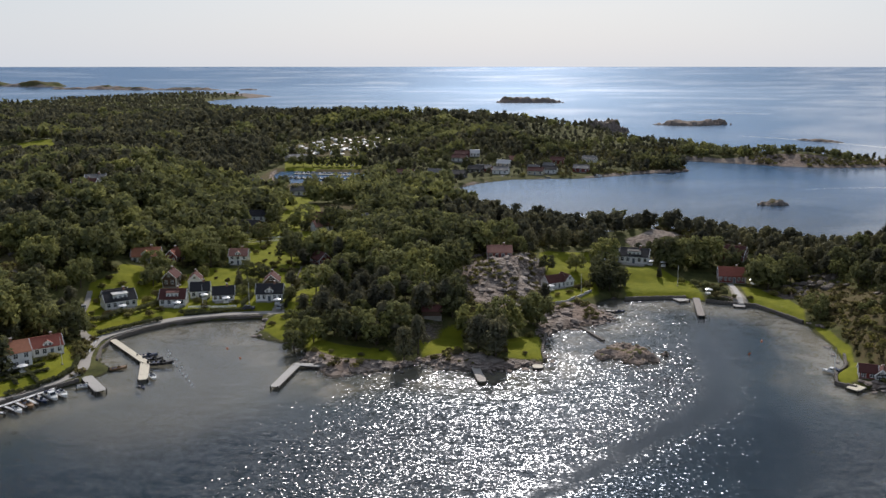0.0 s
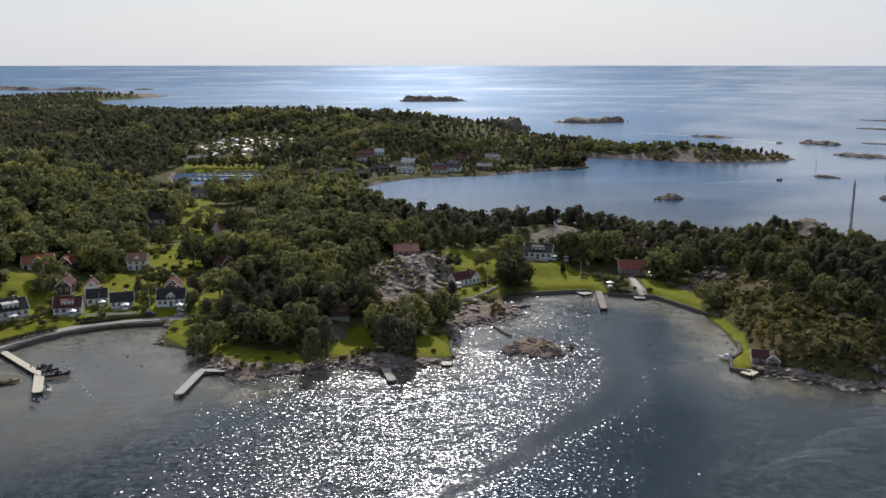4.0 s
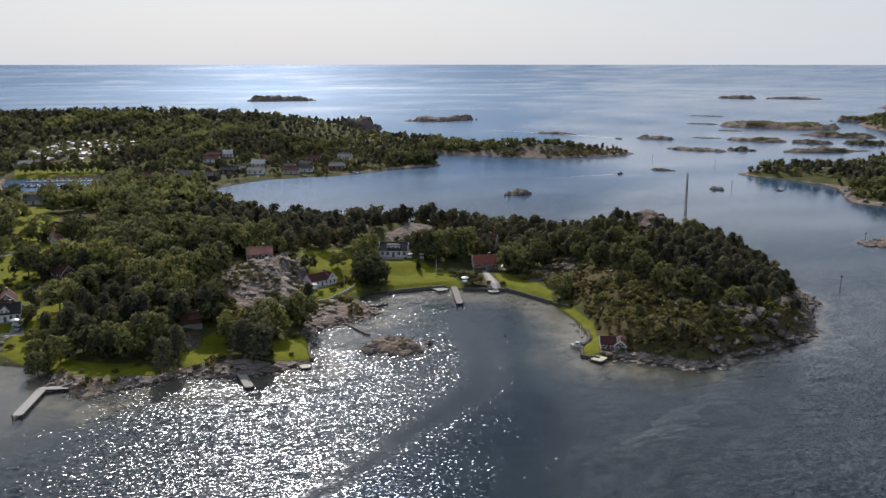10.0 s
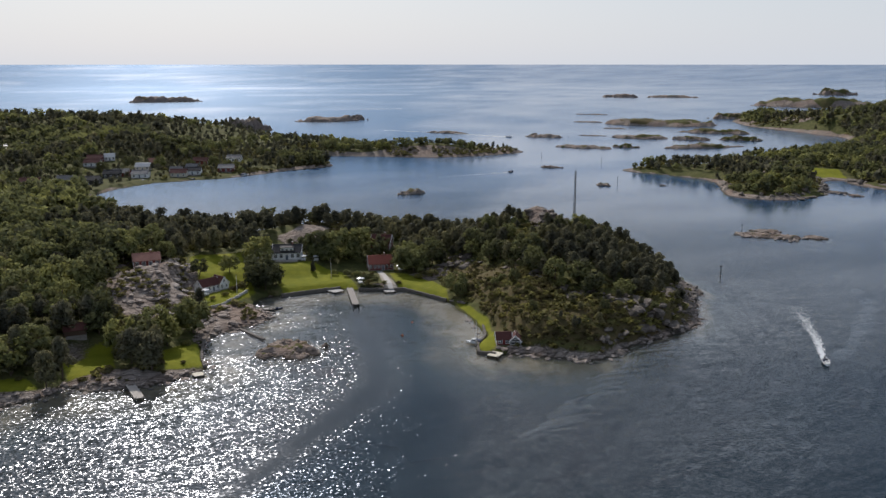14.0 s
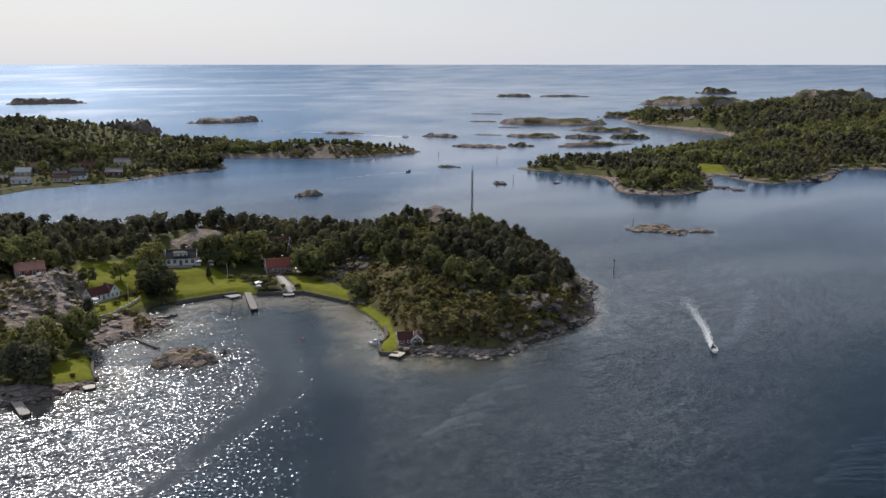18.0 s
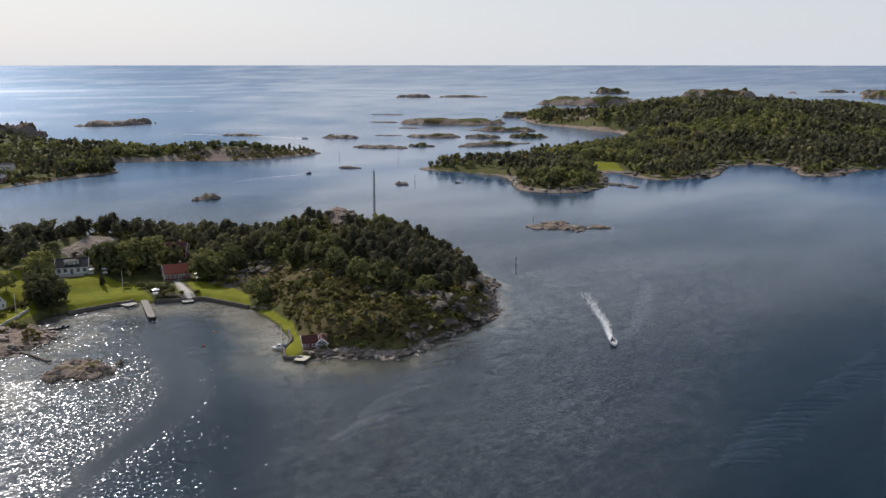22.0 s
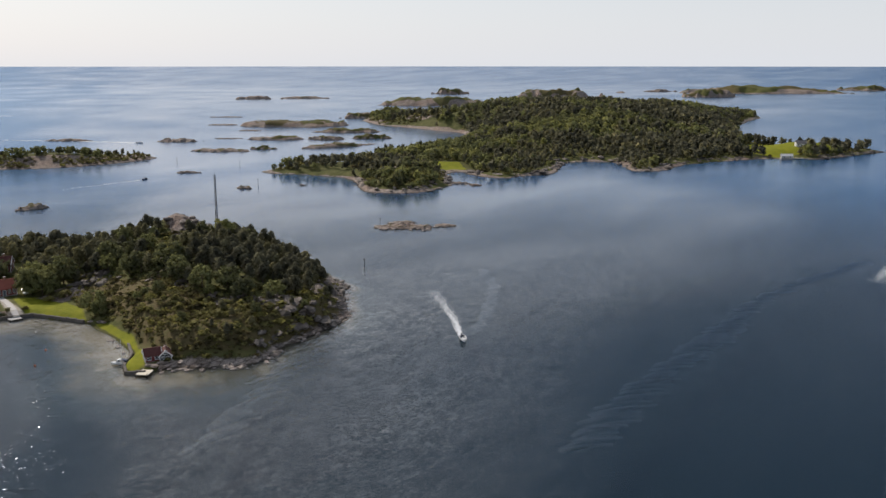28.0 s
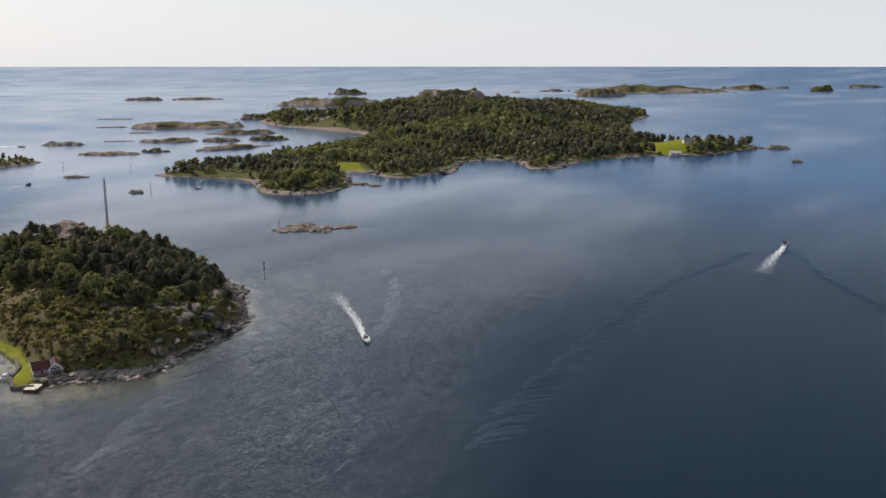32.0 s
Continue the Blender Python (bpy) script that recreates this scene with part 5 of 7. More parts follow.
# across the sound and inland
for hx, hy, ht, hl_, hw_, wl, rf, txt in (
        (-27.8, 653, -21, 14, 8, W, MAROON_ROOF, "white harbour house with dark red roof"), (-5.4, 662, -21, 12, 7, W, GREY_ROOF, "white harbour house with grey roof"),
        (9.9, 656, -21, 15, 9, DARK_WALL, D, "long dark boat shed at the harbour"), (32, 689, -21, 13, 8, RED_WALL, GREY_ROOF, "red boathouse with grey roof by the quay"),
        (49.3, 702, -21, 11, 7, CREAM_WALL, PALE_ROOF, "pale house with grey roof at the sound"), (16.4, 744, -21, 12, 8, RED_WALL, MAROON_ROOF, "red house among the harbour trees"),
        (27.1, 746, 0, 8, 6, W, PALE_ROOF, "white house high in the wood"), (97.1, 738, -31, 12, 7, RED_WALL, MAROON_ROOF, "red house standing over the sound"),
        (125.6, 747, -31, 12, 7, W, GREY_ROOF, "white house standing over the sound"), (71.2, 681, -21, 9, 7, W, GREY_ROOF, "white cottage by the water"),
        (14, 732, -18, 12, 8, W, MAROON_ROOF, "white house with dark roof on the harbour slope"),
        (26, 685, -18, 12, 8, DARK_WALL, D, "dark boathouse on the harbour shore"),
        (45, 674, -18, 12, 8, W, GREY_ROOF, "white house with grey roof above the harbour"),
        (72, 674, -18, 12, 8, CREAM_WALL, MAROON_ROOF, "pale house with dark red roof by the sound"),
        (83, 679, -18, 12, 8, W, D, "white house with black roof above the sound"),
        (109, 686, -18, 12, 8, RED_WALL, GREY_ROOF, "red cottage with grey roof above the sound"),
        (-62, 449, 0, 14, 7, W, MAROON_ROOF, "long white house with brown roof by the field"), (-43, 443, 20, 9, 7, W, GREY_ROOF, "white house with grey roof by the field"),
        (-92.8, 561, 0, 11, 7, W, GREY_ROOF, "white house in the green valley"), (-112.7, 580, 0, 10, 7, CREAM_WALL, MAROON_ROOF, "pale house with dark red roof in the valley"),
        (-99.2, 456, 0, 11, 7, W, D, "white house with black roof in the valley"), (-126, 750, 0, 18, 10, CREAM_WALL, GREY_ROOF, "long low camp building"),
        (-150, 800, 10, 14, 8, W, GREY_ROOF, "long grey-roofed building at the camp site"), (60, 735, -10, 10, 7, RED_WALL, PINK_ROOF, "red house on the slope over the sound"),
        (-60, 425, 30, 9, 7, W, PINK_ROOF, "white house with faded roof in a garden"), (-95, 425, -15, 9, 7, RED_WALL, D, "red house with black roof in a garden"),
        (84, 690, -30, 9, 6, DARK_WALL, GREY_ROOF, "dark shed near the shore"), (-78, 600, 10, 10, 7, W, D, "white house near the marina"), (-130, 600, 0, 10, 7, RED_WALL, GREY_ROOF, "red house near the marina")):
    house(hx, hy, ht, hl_, hw_, 3.2, 2.5, wl, rf, txt, "", 1, 3, False, barge=False, trim=False)
house(845.4, 331, -53, 10, 6.5, 3.2, 2.6, W, GREY_ROOF, "white house on the large island's shore", "", 1, 3, False, float(big_z(np.array([845.4]), np.array([331.0]))[0]), barge=False)
house(792, 322, -53, 10, 5, 2.4, 1.6, CREAM_WALL, PALE_ROOF, "pale boathouse on the large island's shore", "", 1, 2, False, 1.2, "boathouse", barge=False)

# ---- road, walls and docks ----
DARK_STONE = plain("dark_wall_stone", (0.15, 0.13, 0.11), 0.9, vary=0.45, scale=1.2, bumpy=0.05)


def ribbon(name, line, width, lift, material, label, category, step=2.0, wall=0.0):
    """A strip laid over the ground along a line, with a thickness."""
    pts = rounded(line + line[::-1][1:-1], 6)[: (len(line) - 1) * 6 + 1] if len(line) > 2 else np.array(line, float)
    tan = np.gradient(pts, axis=0)
    tan /= np.linalg.norm(tan, axis=1)[:, None]
    nor = np.stack([-tan[:, 1], tan[:, 0]], 1)
    k = Kit()
    for i in range(len(pts)):
        z = max(land_z(*pts[i]), 0.9) + lift
        for s, dz in ((-1, 0), (1, 0), (1, -0.8), (-1, -0.8)):
            q = pts[i] + nor[i] * s * width / 2
            k.v.append((q[0], q[1], z + dz))
    for i in range(len(pts) - 1):
        a, b = i * 4, i * 4 + 4
        for j in range(4):
            k.f.append((a + j, a + (j + 1) % 4, b + (j + 1) % 4, b + j))
    k.f += [(3, 2, 1, 0), tuple(len(k.v) - 4 + j for j in range(4))]
    return tagged(new(name, k.mesh(name, material)), label, category, kind="structure")


def stone_wall(line, high, label, base=-0.6, thick=0.8, piece=1.1, seed=0, material=None):
    """A dry wall of single stones along a line."""
    r = random.Random(seed)
    p = np.array(line, float)
    seg = np.hypot(*np.diff(p, axis=0).T)
    total = seg.sum()
    top = tagged(new("stone_wall"), label, "wall", "stone walls by the shore")
    shapes = []
    for v in range(5):
        k = Kit()
        w, t, h = piece * r.uniform(0.46, 0.54), thick / 2 * r.uniform(0.85, 1.1), 1.0
        k.box(-w, w, -t, t, 0, h, 0.08)
        k.v = [(a + r.uniform(-0.04, 0.04), b + r.uniform(-0.05, 0.05), c + r.uniform(-0.03, 0.03)) for a, b, c in k.v]
        shapes.append(k.mesh("stone", material or DARK_STONE))
    s = piece / 2
    while s < total:
        i = int(np.searchsorted(np.cumsum(seg), s))
        u = (s - (np.cumsum(seg)[i - 1] if i else 0)) / seg[i]
        q = p[i] + (p[i + 1] - p[i]) * u
        a = math.degrees(math.atan2(*(p[i + 1] - p[i])[::-1]))
        g = base if base > -5 else land_z(*q) - 0.3
        ob = new("stone", shapes[r.randrange(5)])
        ob.parent = top
        ob.matrix_basis = Matrix.LocRotScale((q[0], q[1], g), Euler((0, 0, radians(a + r.uniform(-3, 3)))), (1, 1, (high - g if base > -5 else high) * r.uniform(0.93, 1.05)))
        s += piece
    return top


ROAD = [(-119, 196), (-116, 203), (-114.5, 210), (-109.5, 217.5), (-104.5, 223.5), (-101.5, 232), (-105.5, 246), (-107.5, 259), (-104.5, 267), (-98, 275.5), (-87.5, 284), (-75, 288.5), (-64, 290), (-55, 290.5)]
ribbon("road", ROAD, 3.6, 0.12, ROADWAY, "pale gravel shore road along the village bay", "road")
ribbon("path", [(-109, 260), (-114, 264), (-121, 280), (-126, 300)], 3.0, 0.10, ROADWAY, "gravel drive up to the houses", "drive")
ribbon("path", [(111, 328), (110.4, 320), (109, 312), (107.2, 303)], 2.0, 0.08, CONCRETE, "pale paved garden path down to the shore", "path")
stone_wall([(-117, 200), (-112.6, 210), (-109.4, 216.6), (-104, 221), (-99.5, 226)], 1.25, "grey stone quay wall below the road", seed=1)
stone_wall([(-101, 242.5), (-104, 254), (-104, 262), (-101, 267.5), (-97, 273.5), (-91, 279), (-82, 284), (-75, 286.4), (-62, 287.4)], 1.2, "stone wall between road and bay", seed=2)
stone_wall([(67, 311), (79, 312.6), (90, 312.8)], 1.3, "dark stone wall under the lawn", seed=3)
stone_wall([(96, 308.4), (106, 304.2), (112, 302), (116.4, 292.5), (121, 281)], 1.2, "dark stone wall under the lawn", seed=4)
stone_wall([(119.5, 248), (115.6, 238), (109.6, 231), (106.8, 224.6), (111, 220.6)], 1.0, "stone edge round the boathouse lawn", seed=5, piece=0.9)
stone_wall([(33.5, 297), (38, 295.6), (43, 298.2), (50.4, 306), (55, 313.5)], 1.1, "pale curved garden wall above the rocks", base=-9, thick=0.5, seed=6, material=CONCRETE)
stone_wall([(29.6, 243), (29.8, 250), (31, 258), (33, 268)], 1.1, "stone wall along the lawn's edge", seed=7, piece=0.9)
stone_wall([(45.4, 277), (47.5, 271), (50.6, 262)], 0.5, "low stone causeway to the islet", base=-0.8, thick=1.0, seed=8)
stone_wall([(-57, 343), (-57, 322), (-57.5, 300)], 0.9, "old stone wall beside the meadow", base=-9, thick=0.6, seed=9)


def dock(a, b, wide, label, high=0.75, material=None, posts=True, name="dock"):
    """A jetty from a to b: deck of long boards, side beams, piles under it."""
    a, b = np.array(a, float), np.array(b, float)
    long = float(np.hypot(*(b - a)))
    top = tagged(new(name), label, name, "docks and jetties")
    nb = max(3, int(wide / 0.5))
    for i in range(nb):
        y0 = -wide / 2 + wide * i / nb
        part("deck_board", Kit().box(0, long, y0 + 0.02, y0 + wide / nb - 0.02, high - 0.12, high, 0.01), material or DECKING, top)
    for s in (-1, 1):
        part("beam", Kit().box(0, long, s * wide / 2 - 0.12, s * wide / 2 + 0.12, high - 0.45, high - 0.13), PILE, top)
    n = max(2, int(long / 3.2)) if posts else 2
    for i in range(n + 1):
        for s in (-1, 1):
            xx = 0.15 + (long - 0.3) * i / n
            part("post", Kit().rod((xx, s * (wide / 2 - 0.15), -2.2), (xx, s * (wide / 2 - 0.15), high + (0.35 if i in (0, n) else 0.0) - 0.1), 0.13), PILE, top)
    top.matrix_world = pose(a[0], a[1], 0, 0, 0, math.degrees(math.atan2(b[1] - a[1], b[0] - a[0])))
    return top


dock((-103.6, 261.8), (-85.8, 240.2), 2.1, "long pale timber jetty with moored boats", 0.8, PALE_DECK)
dock((-86.4, 241.2), (-82.2, 226.4), 2.6, "pale floating pontoon at the jetty's end", 0.7, PALE_DECK, False)
dock((-98.4, 228.4), (-90.2, 217.6), 3.0, "grey concrete quay jutting into the bay", 0.9, CONCRETE)
dock((-41.8, 239.6), (-45.2, 220.8), 2.4, "pale concrete bathing jetty", 0.8, CONCRETE)
dock((-42.8, 238.8), (-34.8, 237.6), 2.2, "pale gangway from the rocks to the jetty", 0.85, CONCRETE)
dock((9.2, 236.5), (10.8, 224.8), 2.4, "short weathered timber jetty off the rocks", 0.8)
dock((25.6, 237.6), (28.6, 237.6), 3.0, "small pale bathing platform by the rocks", 0.6, PALE_DECK, False)
dock((93.4, 311.5), (88.6, 288.0), 2.3, "stone jetty before the lawn", 0.85, STONE)
dock((86.0, 314.5), (88.6, 308.5), 4.5, "pale concrete slipway at the lawn", 0.55, CONCRETE, False)
dock((106.6, 305), (106.2, 300.8), 4.0, "pale stone steps at the garden path", 0.5, CONCRETE, False)
dock((112.0, 221.8), (108.6, 219.2), 3.6, "pale timber platform before the boathouse", 0.7, PALE_DECK)
dock((57, 296), (60.4, 294.8), 1.4, "small landing stage on the rocks", 0.6)
dock((-115.2, 202.0), (-103.0, 220.0), 0.9, "long white mooring rail along the quay", 0.8, TRIM, name="mooring_rail")
for a, b in (((-113.2, 205.0), (-108.6, 203.2)), ((-111.4, 208.0), (-106.7, 205.0)), ((-109.6, 210.6), (-105.0, 207.0)), ((-107.9, 213.0), (-103.3, 209.4)), ((-106.2, 215.4), (-101.7, 211.6)), ((-103.2, 219.6), (-98.8, 215.1))):
    dock(a, b, 0.7, "narrow white finger pier", 0.6, TRIM, False, "finger_pier")
dock((22, 672), (40, 664), 3.0, "harbour quay across the sound", 0.9, CONCRETE)
dock((36, 678), (52, 660), 2.0, "timber pier across the sound", 0.8)
dock((-118, 690), (-70, 680), 2.2, "pale floating dock in the marina", 0.6, PALE_DECK, False)
dock((-114, 662), (-66, 656), 2.2, "pale floating dock in the marina", 0.6, PALE_DECK, False)
dock((800, 322), (820, 300), 3.0, "pale quay on the large island", 0.8, CONCRETE)


# ---- boats ----
def hull_kit(long, beam, high, deck=False):
    """A lofted hull from stern (-x) to bow (+x)."""
    k = Kit()
    st = [(-0.5, 0.86, 0.0), (-0.25, 1.0, 0.0), (0.05, 1.0, 0.02), (0.28, 0.78, 0.08), (0.42, 0.42, 0.18), (0.5, 0.03, 0.30)]
    for f, w, lift in st:
        b, x = beam / 2 * w, f * long
        for y, z in ((-b, high * (1 + lift)), (-b * 0.82, high * 0.3), (0, -0.25 + lift * high * 1.5), (b * 0.82, high * 0.3), (b, high * (1 + lift))):
            k.v.append((x, y, z))
    for i in range(len(st) - 1):
        for j in range(4):
            k.f.append((i * 5 + j, i * 5 + 5 + j, i * 5 + 6 + j, i * 5 + 1 + j))
    k.f.append((0, 1, 2, 3, 4))
    n = len(k.v)
    for i in range(len(st)):
        x, y, z = k.v[i * 5]
        for s in (-1, 1):
            k.v.append((x * 0.98, s * abs(y) * 0.86, z - (0.02 if deck else 0.0)))
    for i in range(len(st) - 1):
        k.f += [(i * 5, n + i * 2, n + i * 2 + 2, i * 5 + 5), (i * 5 + 4, i * 5 + 9, n + i * 2 + 3, n + i * 2 + 1)]
    return k


def boat(x, y, turn, long, kind, label, z=0.0):
    beam, high = long * 0.37, long * 0.13
    top = tagged(new("boat"), label, "boat", "boats on the water")
    hull = {"rib": RUBBER, "open": GELCOAT, "cabin": GELCOAT, "dark": NAVY, "wood": TEAK}[kind]
    part("hull", hull_kit(long, beam, high), hull, top)
    part("floor", Kit().prism([(-beam * 0.42, high * 0.45), (beam * 0.42, high * 0.45), (beam * 0.36, high * 0.32), (-beam * 0.36, high * 0.32)], -long * 0.48, long * 0.30), TEAK if kind == "wood" else DECKING, top)
    part("foredeck", Kit().add([(long * 0.18, -beam * 0.42, high * 1.05), (long * 0.18, beam * 0.42, high * 1.05), (long * 0.43, beam * 0.15, high * 1.2), (long * 0.48, 0, high * 1.28), (long * 0.43, -beam * 0.15, high * 1.2),
                                (long * 0.18, 0, high * 1.16)], [(5, 1, 2, 3), (0, 5, 3, 4)]), hull if kind != "wood" else TEAK, top)
    eng = part("outboard_motor", Kit().box(-long * 0.56, -long * 0.48, -0.2, 0.2, high * 0.5, high * 1.7, 0.05).box(-long * 0.54, -long * 0.50, -0.07, 0.07, -0.5, high * 0.5), RUBBER, top)
    if kind == "cabin":
        cab = part("cabin", Kit().prism([(-0.08 * long, high * 0.9), (0.22 * long, high * 1.05), (0.12 * long, high * 2.3), (-0.08 * long, high * 2.4)], -beam * 0.34, beam * 0.34, 'y'), GELCOAT, top)
        part("windscreen", Kit().prism([(0.19 * long, high * 1.4), (0.215 * long, high * 1.4), (0.13 * long, high * 2.2), (0.105 * long, high * 2.2)], -beam * 0.3, beam * 0.3, 'y'), PANE, cab)
        part("side_window", Kit().box(-0.05 * long, 0.08 * long, -beam * 0.345, beam * 0.345, high * 1.6, high * 2.15), PANE, cab)
        part("canopy", Kit().prism([(-0.42 * long, high * 1.1), (-0.08 * long, high * 2.4), (-0.08 * long, high * 2.5), (-0.40 * long, high * 1.9)], -beam * 0.36, beam * 0.36, 'y'), NAVY, top)
    else:
        part("console", Kit().box(-0.06 * long, 0.06 * long, -beam * 0.16, beam * 0.16, high * 0.45, high * 1.55, 0.05), hull, top)
        part("windscreen", Kit().prism([(0.06 * long, high * 1.5), (0.08 * long, high * 1.5), (0.02 * long, high * 2.1), (0.0, high * 2.1)], -beam * 0.2, beam * 0.2, 'y'), PANE, top)
        for s in (-0.34, -0.16):
            part("seat", Kit().box(s * long, (s + 0.08) * long, -beam * 0.34, beam * 0.34, high * 0.45, high * 0.95, 0.03), NAVY if kind != "dark" else DECKING, top)
    top.matrix_world = pose(x, y, z, 0, 0, turn)
    return top


boat(109.6, 233.6, 140, 5.2, "cabin", "white cabin boat moored at the boathouse lawn")
boat(-87.8, 247.6, 20, 5.6, "dark", "dark open boat moored at the jetty")
boat(-85.2, 244.6, 15, 5.4, "rib", "black inflatable boat moored at the jetty")
boat(-81.6, 240.6, 12, 7.0, "rib", "large black motorboat moored at the pontoon")
boat(-80.4, 229.5, -60, 4.6, "open", "small white boat moored at the pontoon")
boat(-81.0, 222.0, -50, 3.6, "dark", "small dark dinghy off the pontoon")
boat(-107.0, 205.8, -35, 5.2, "open", "white open boat at a finger pier")
boat(-105.6, 209.0, -38, 5.4, "wood", "varnished wooden boat at a finger pier")
boat(-103.6, 212.4, -38, 5.0, "dark", "dark boat at a finger pier")
boat(-102.0, 214.6, -42, 6.2, "cabin", "white cabin cruiser at a finger pier")
boat(-100.2, 216.6, -44, 6.0, "open", "white motorboat beside the cabin cruiser")
boat(-96.0, 222.6, 20, 5.0, "open", "small white rowing boat beside the quay")
boat(-92.6, 236.6, 30, 4.8, "wood", "brown wooden boat drawn to the grass spit")
boat(61.6, 295.4, 5, 4.6, "dark", "small dark boat at the landing stage")
boat(195.0, 177.0, -128, 5.8, "open", "white motorboat under way with a foam wake", 0.12)
boat(428.0, 116.1, 8, 7.5, "cabin", "white cabin boat under way with a foam wake", 0.12)
boat(319.6, 614.6, 35, 6.5, "dark", "dark motorboat on the sound")
boat(468.6, 908.0, -60, 8.0, "open", "white motorboat under way between the skerries")
for n, (bx_, by_, ang) in enumerate(((40, 668, 60), (46, 664, 60), (52, 662, 40), (28, 662, 70), (60, 668, 20), (92, 668, 10), (105, 672, 0), (120, 672, 20), (78, 664, -10))):
    boat(bx_, by_, ang, 6.0 + n % 3, ("open", "cabin", "dark")[n % 3], "motorboat moored at the harbour across the sound")
for n in range(22):
    boat(-116 + (n % 11) * 4.4, (694 if n < 11 else 665) - (n % 11) * 0.9, 80 + 7 * (n % 3), 6.4, ("cabin", "open", "cabin")[n % 3], "white boat berthed in the marina")


# ---- wakes ----
def foam(name, line, w0, w1, count, seed, label, flake=1.0):
    """Churned foam: many flat flakes lying on the water along a line."""
    r = np.random.default_rng(seed)
    p = np.array(line, float)
    u = r.uniform(0, 1, count) ** 1.5
    s = u * (len(p) - 1)
    i = np.minimum(s.astype(int), len(p) - 2)
    at = p[i] + (p[i + 1] - p[i]) * (s - i)[:, None]
    d = (p[i + 1] - p[i]) / np.linalg.norm(p[i + 1] - p[i], axis=1)[:, None]
    nr = np.stack([-d[:, 1], d[:, 0]], 1)
    w = w0 + (w1 - w0) * u
    side = np.clip(r.normal(0, 0.42, count), -1, 1)
    at = at + nr * (side * w)[:, None]
    size = flake * r.uniform(0.10, 0.40, count) * (1.25 - 0.8 * u)
    a = r.uniform(0, 6.28, count)
    q = np.zeros((count, 4, 3))
    for k in range(4):
        rad = size * r.uniform(0.6, 1.3, count)
        q[:, k, 0] = at[:, 0] + np.cos(a + k * 1.571) * rad * 1.5
        q[:, k, 1] = at[:, 1] + np.sin(a + k * 1.571) * rad
        q[:, k, 2] = 0.035 + r.uniform(0, 0.05, count)
    return tagged(new(name, quads_mesh(name, q, FOAM)), label, "wake", kind="stuff")


def swell(line, n_waves, spread, long, high, seed, label):
    """A train of low wave crests crossing a line, as a ship's wake leaves them."""
    r = random.Random(seed)
    p = np.array(line, float)
    k = Kit()
    for w in range(n_waves):
        s = min(max((w + 0.5 + r.uniform(-0.35, 0.35)) / n_waves, 0.0), 0.999) * (len(p) - 1)
        i = min(int(s), len(p) - 2)
        c = p[i] + (p[i + 1] - p[i]) * (s - i)
        d = (p[i + 1] - p[i]) / np.linalg.norm(p[i + 1] - p[i])
        ang = math.atan2(-c[0] + spread * c[1], c[1] + spread * c[0]) + radians(r.uniform(-3, 3))
        ca, sa = math.cos(ang), math.sin(ang)
        ll = long * r.uniform(0.45, 1.2)
        c = c + np.array((-d[1], d[0])) * r.uniform(-1.5, 1.5)
        base = len(k.v)
        ns = 9
        for j in range(ns):
            t = j / (ns - 1) - 0.5
            env = max(0.0, 1 - (2 * t) ** 2)
            bow = -(2 * t) ** 2 * ll * 0.06
            for o, hz in ((-0.75, 0.0), (-0.25, 0.7), (0.05, 1.0), (0.3, 0.6), (0.75, 0.0)):
                lx, ly = t * ll, o * (1.0 + 0.5 * env) + bow
                k.v.append((c[0] + lx * ca - ly * sa, c[1] + lx * sa + ly * ca, 0.012 + hz * env * high - (0.03 if hz == 0 else 0)))
        for j in range(ns - 1):
            for o in range(4):
                a = base + j * 5 + o
                k.f.append((a, a + 5, a + 6, a + 1))
    me = k.mesh("wave_train", WATER)
    # as calm or rippled as the water round it, with the same painted reflection tint
    at = np.array(k.v, float)
    ri = np.clip(np.searchsorted(ring, np.hypot(at[:, 0], at[:, 1])), 0, len(ring) - 1)
    si = np.rint((np.arctan2(at[:, 0], at[:, 1]) % (2 * math.pi)) / (2 * math.pi) * (len(spoke) - 1)).astype(int)
    for key, v in (("slick", np.maximum(slick[ri, si], 0.25)), ("lee", sheen[ri, si]), ("open_sea", smoothstep(260, 760, ra[ri, si]))):
        me.attributes.new(key, 'FLOAT', 'POINT').data.foreach_set("value", v)
    me.polygons.foreach_set("use_smooth", np.ones(len(me.polygons), bool))
    return tagged(new("wave_train", me), label, "waves", kind="stuff")


foam("wake", [(196.8, 179.2), (211.3, 196.7), (222.7, 213.0), (232.5, 227.0)], 0.8, 3.4, 1500, 3, "white foam wake behind the motorboat", 0.72)
foam("wake", [(424.5, 115.6), (390.9, 111.6), (362.6, 107.2)], 1.0, 4.6, 1200, 4, "white foam wake behind the cabin boat")
foam("wake", [(467.8, 910.5), (444, 960), (420.8, 1001.8), (392, 1040), (365.2, 1072.8)], 1.6, 3.0, 1500, 5, "far foam wake between the skerries", 2.6)
foam("wake", [(574, 1548), (520, 1572), (451.5, 1574), (352, 1602)], 1.5, 2.5, 900, 6, "far foam wake on the open sea", 3.2)
foam("wake", [(317, 613.6), (300, 611.5), (278.9, 609.5), (253.1, 604.3)], 0.5, 1.4, 300, 7, "thin foam wake behind the motorboat on the sound", 1.2)
swell([(202, 180), (225.4, 193.0), (249.0, 211.3), (273.4, 236.1)], 44, 1.2, 7, 0.09, 1, "ripples of a boat's wake on the sound")
swell([(401.2, 123.7), (357.3, 128.6), (303.2, 130.3), (269.9, 123.8)], 60, 0.6, 10, 0.14, 2, "ripples of a boat's wake on the sound")
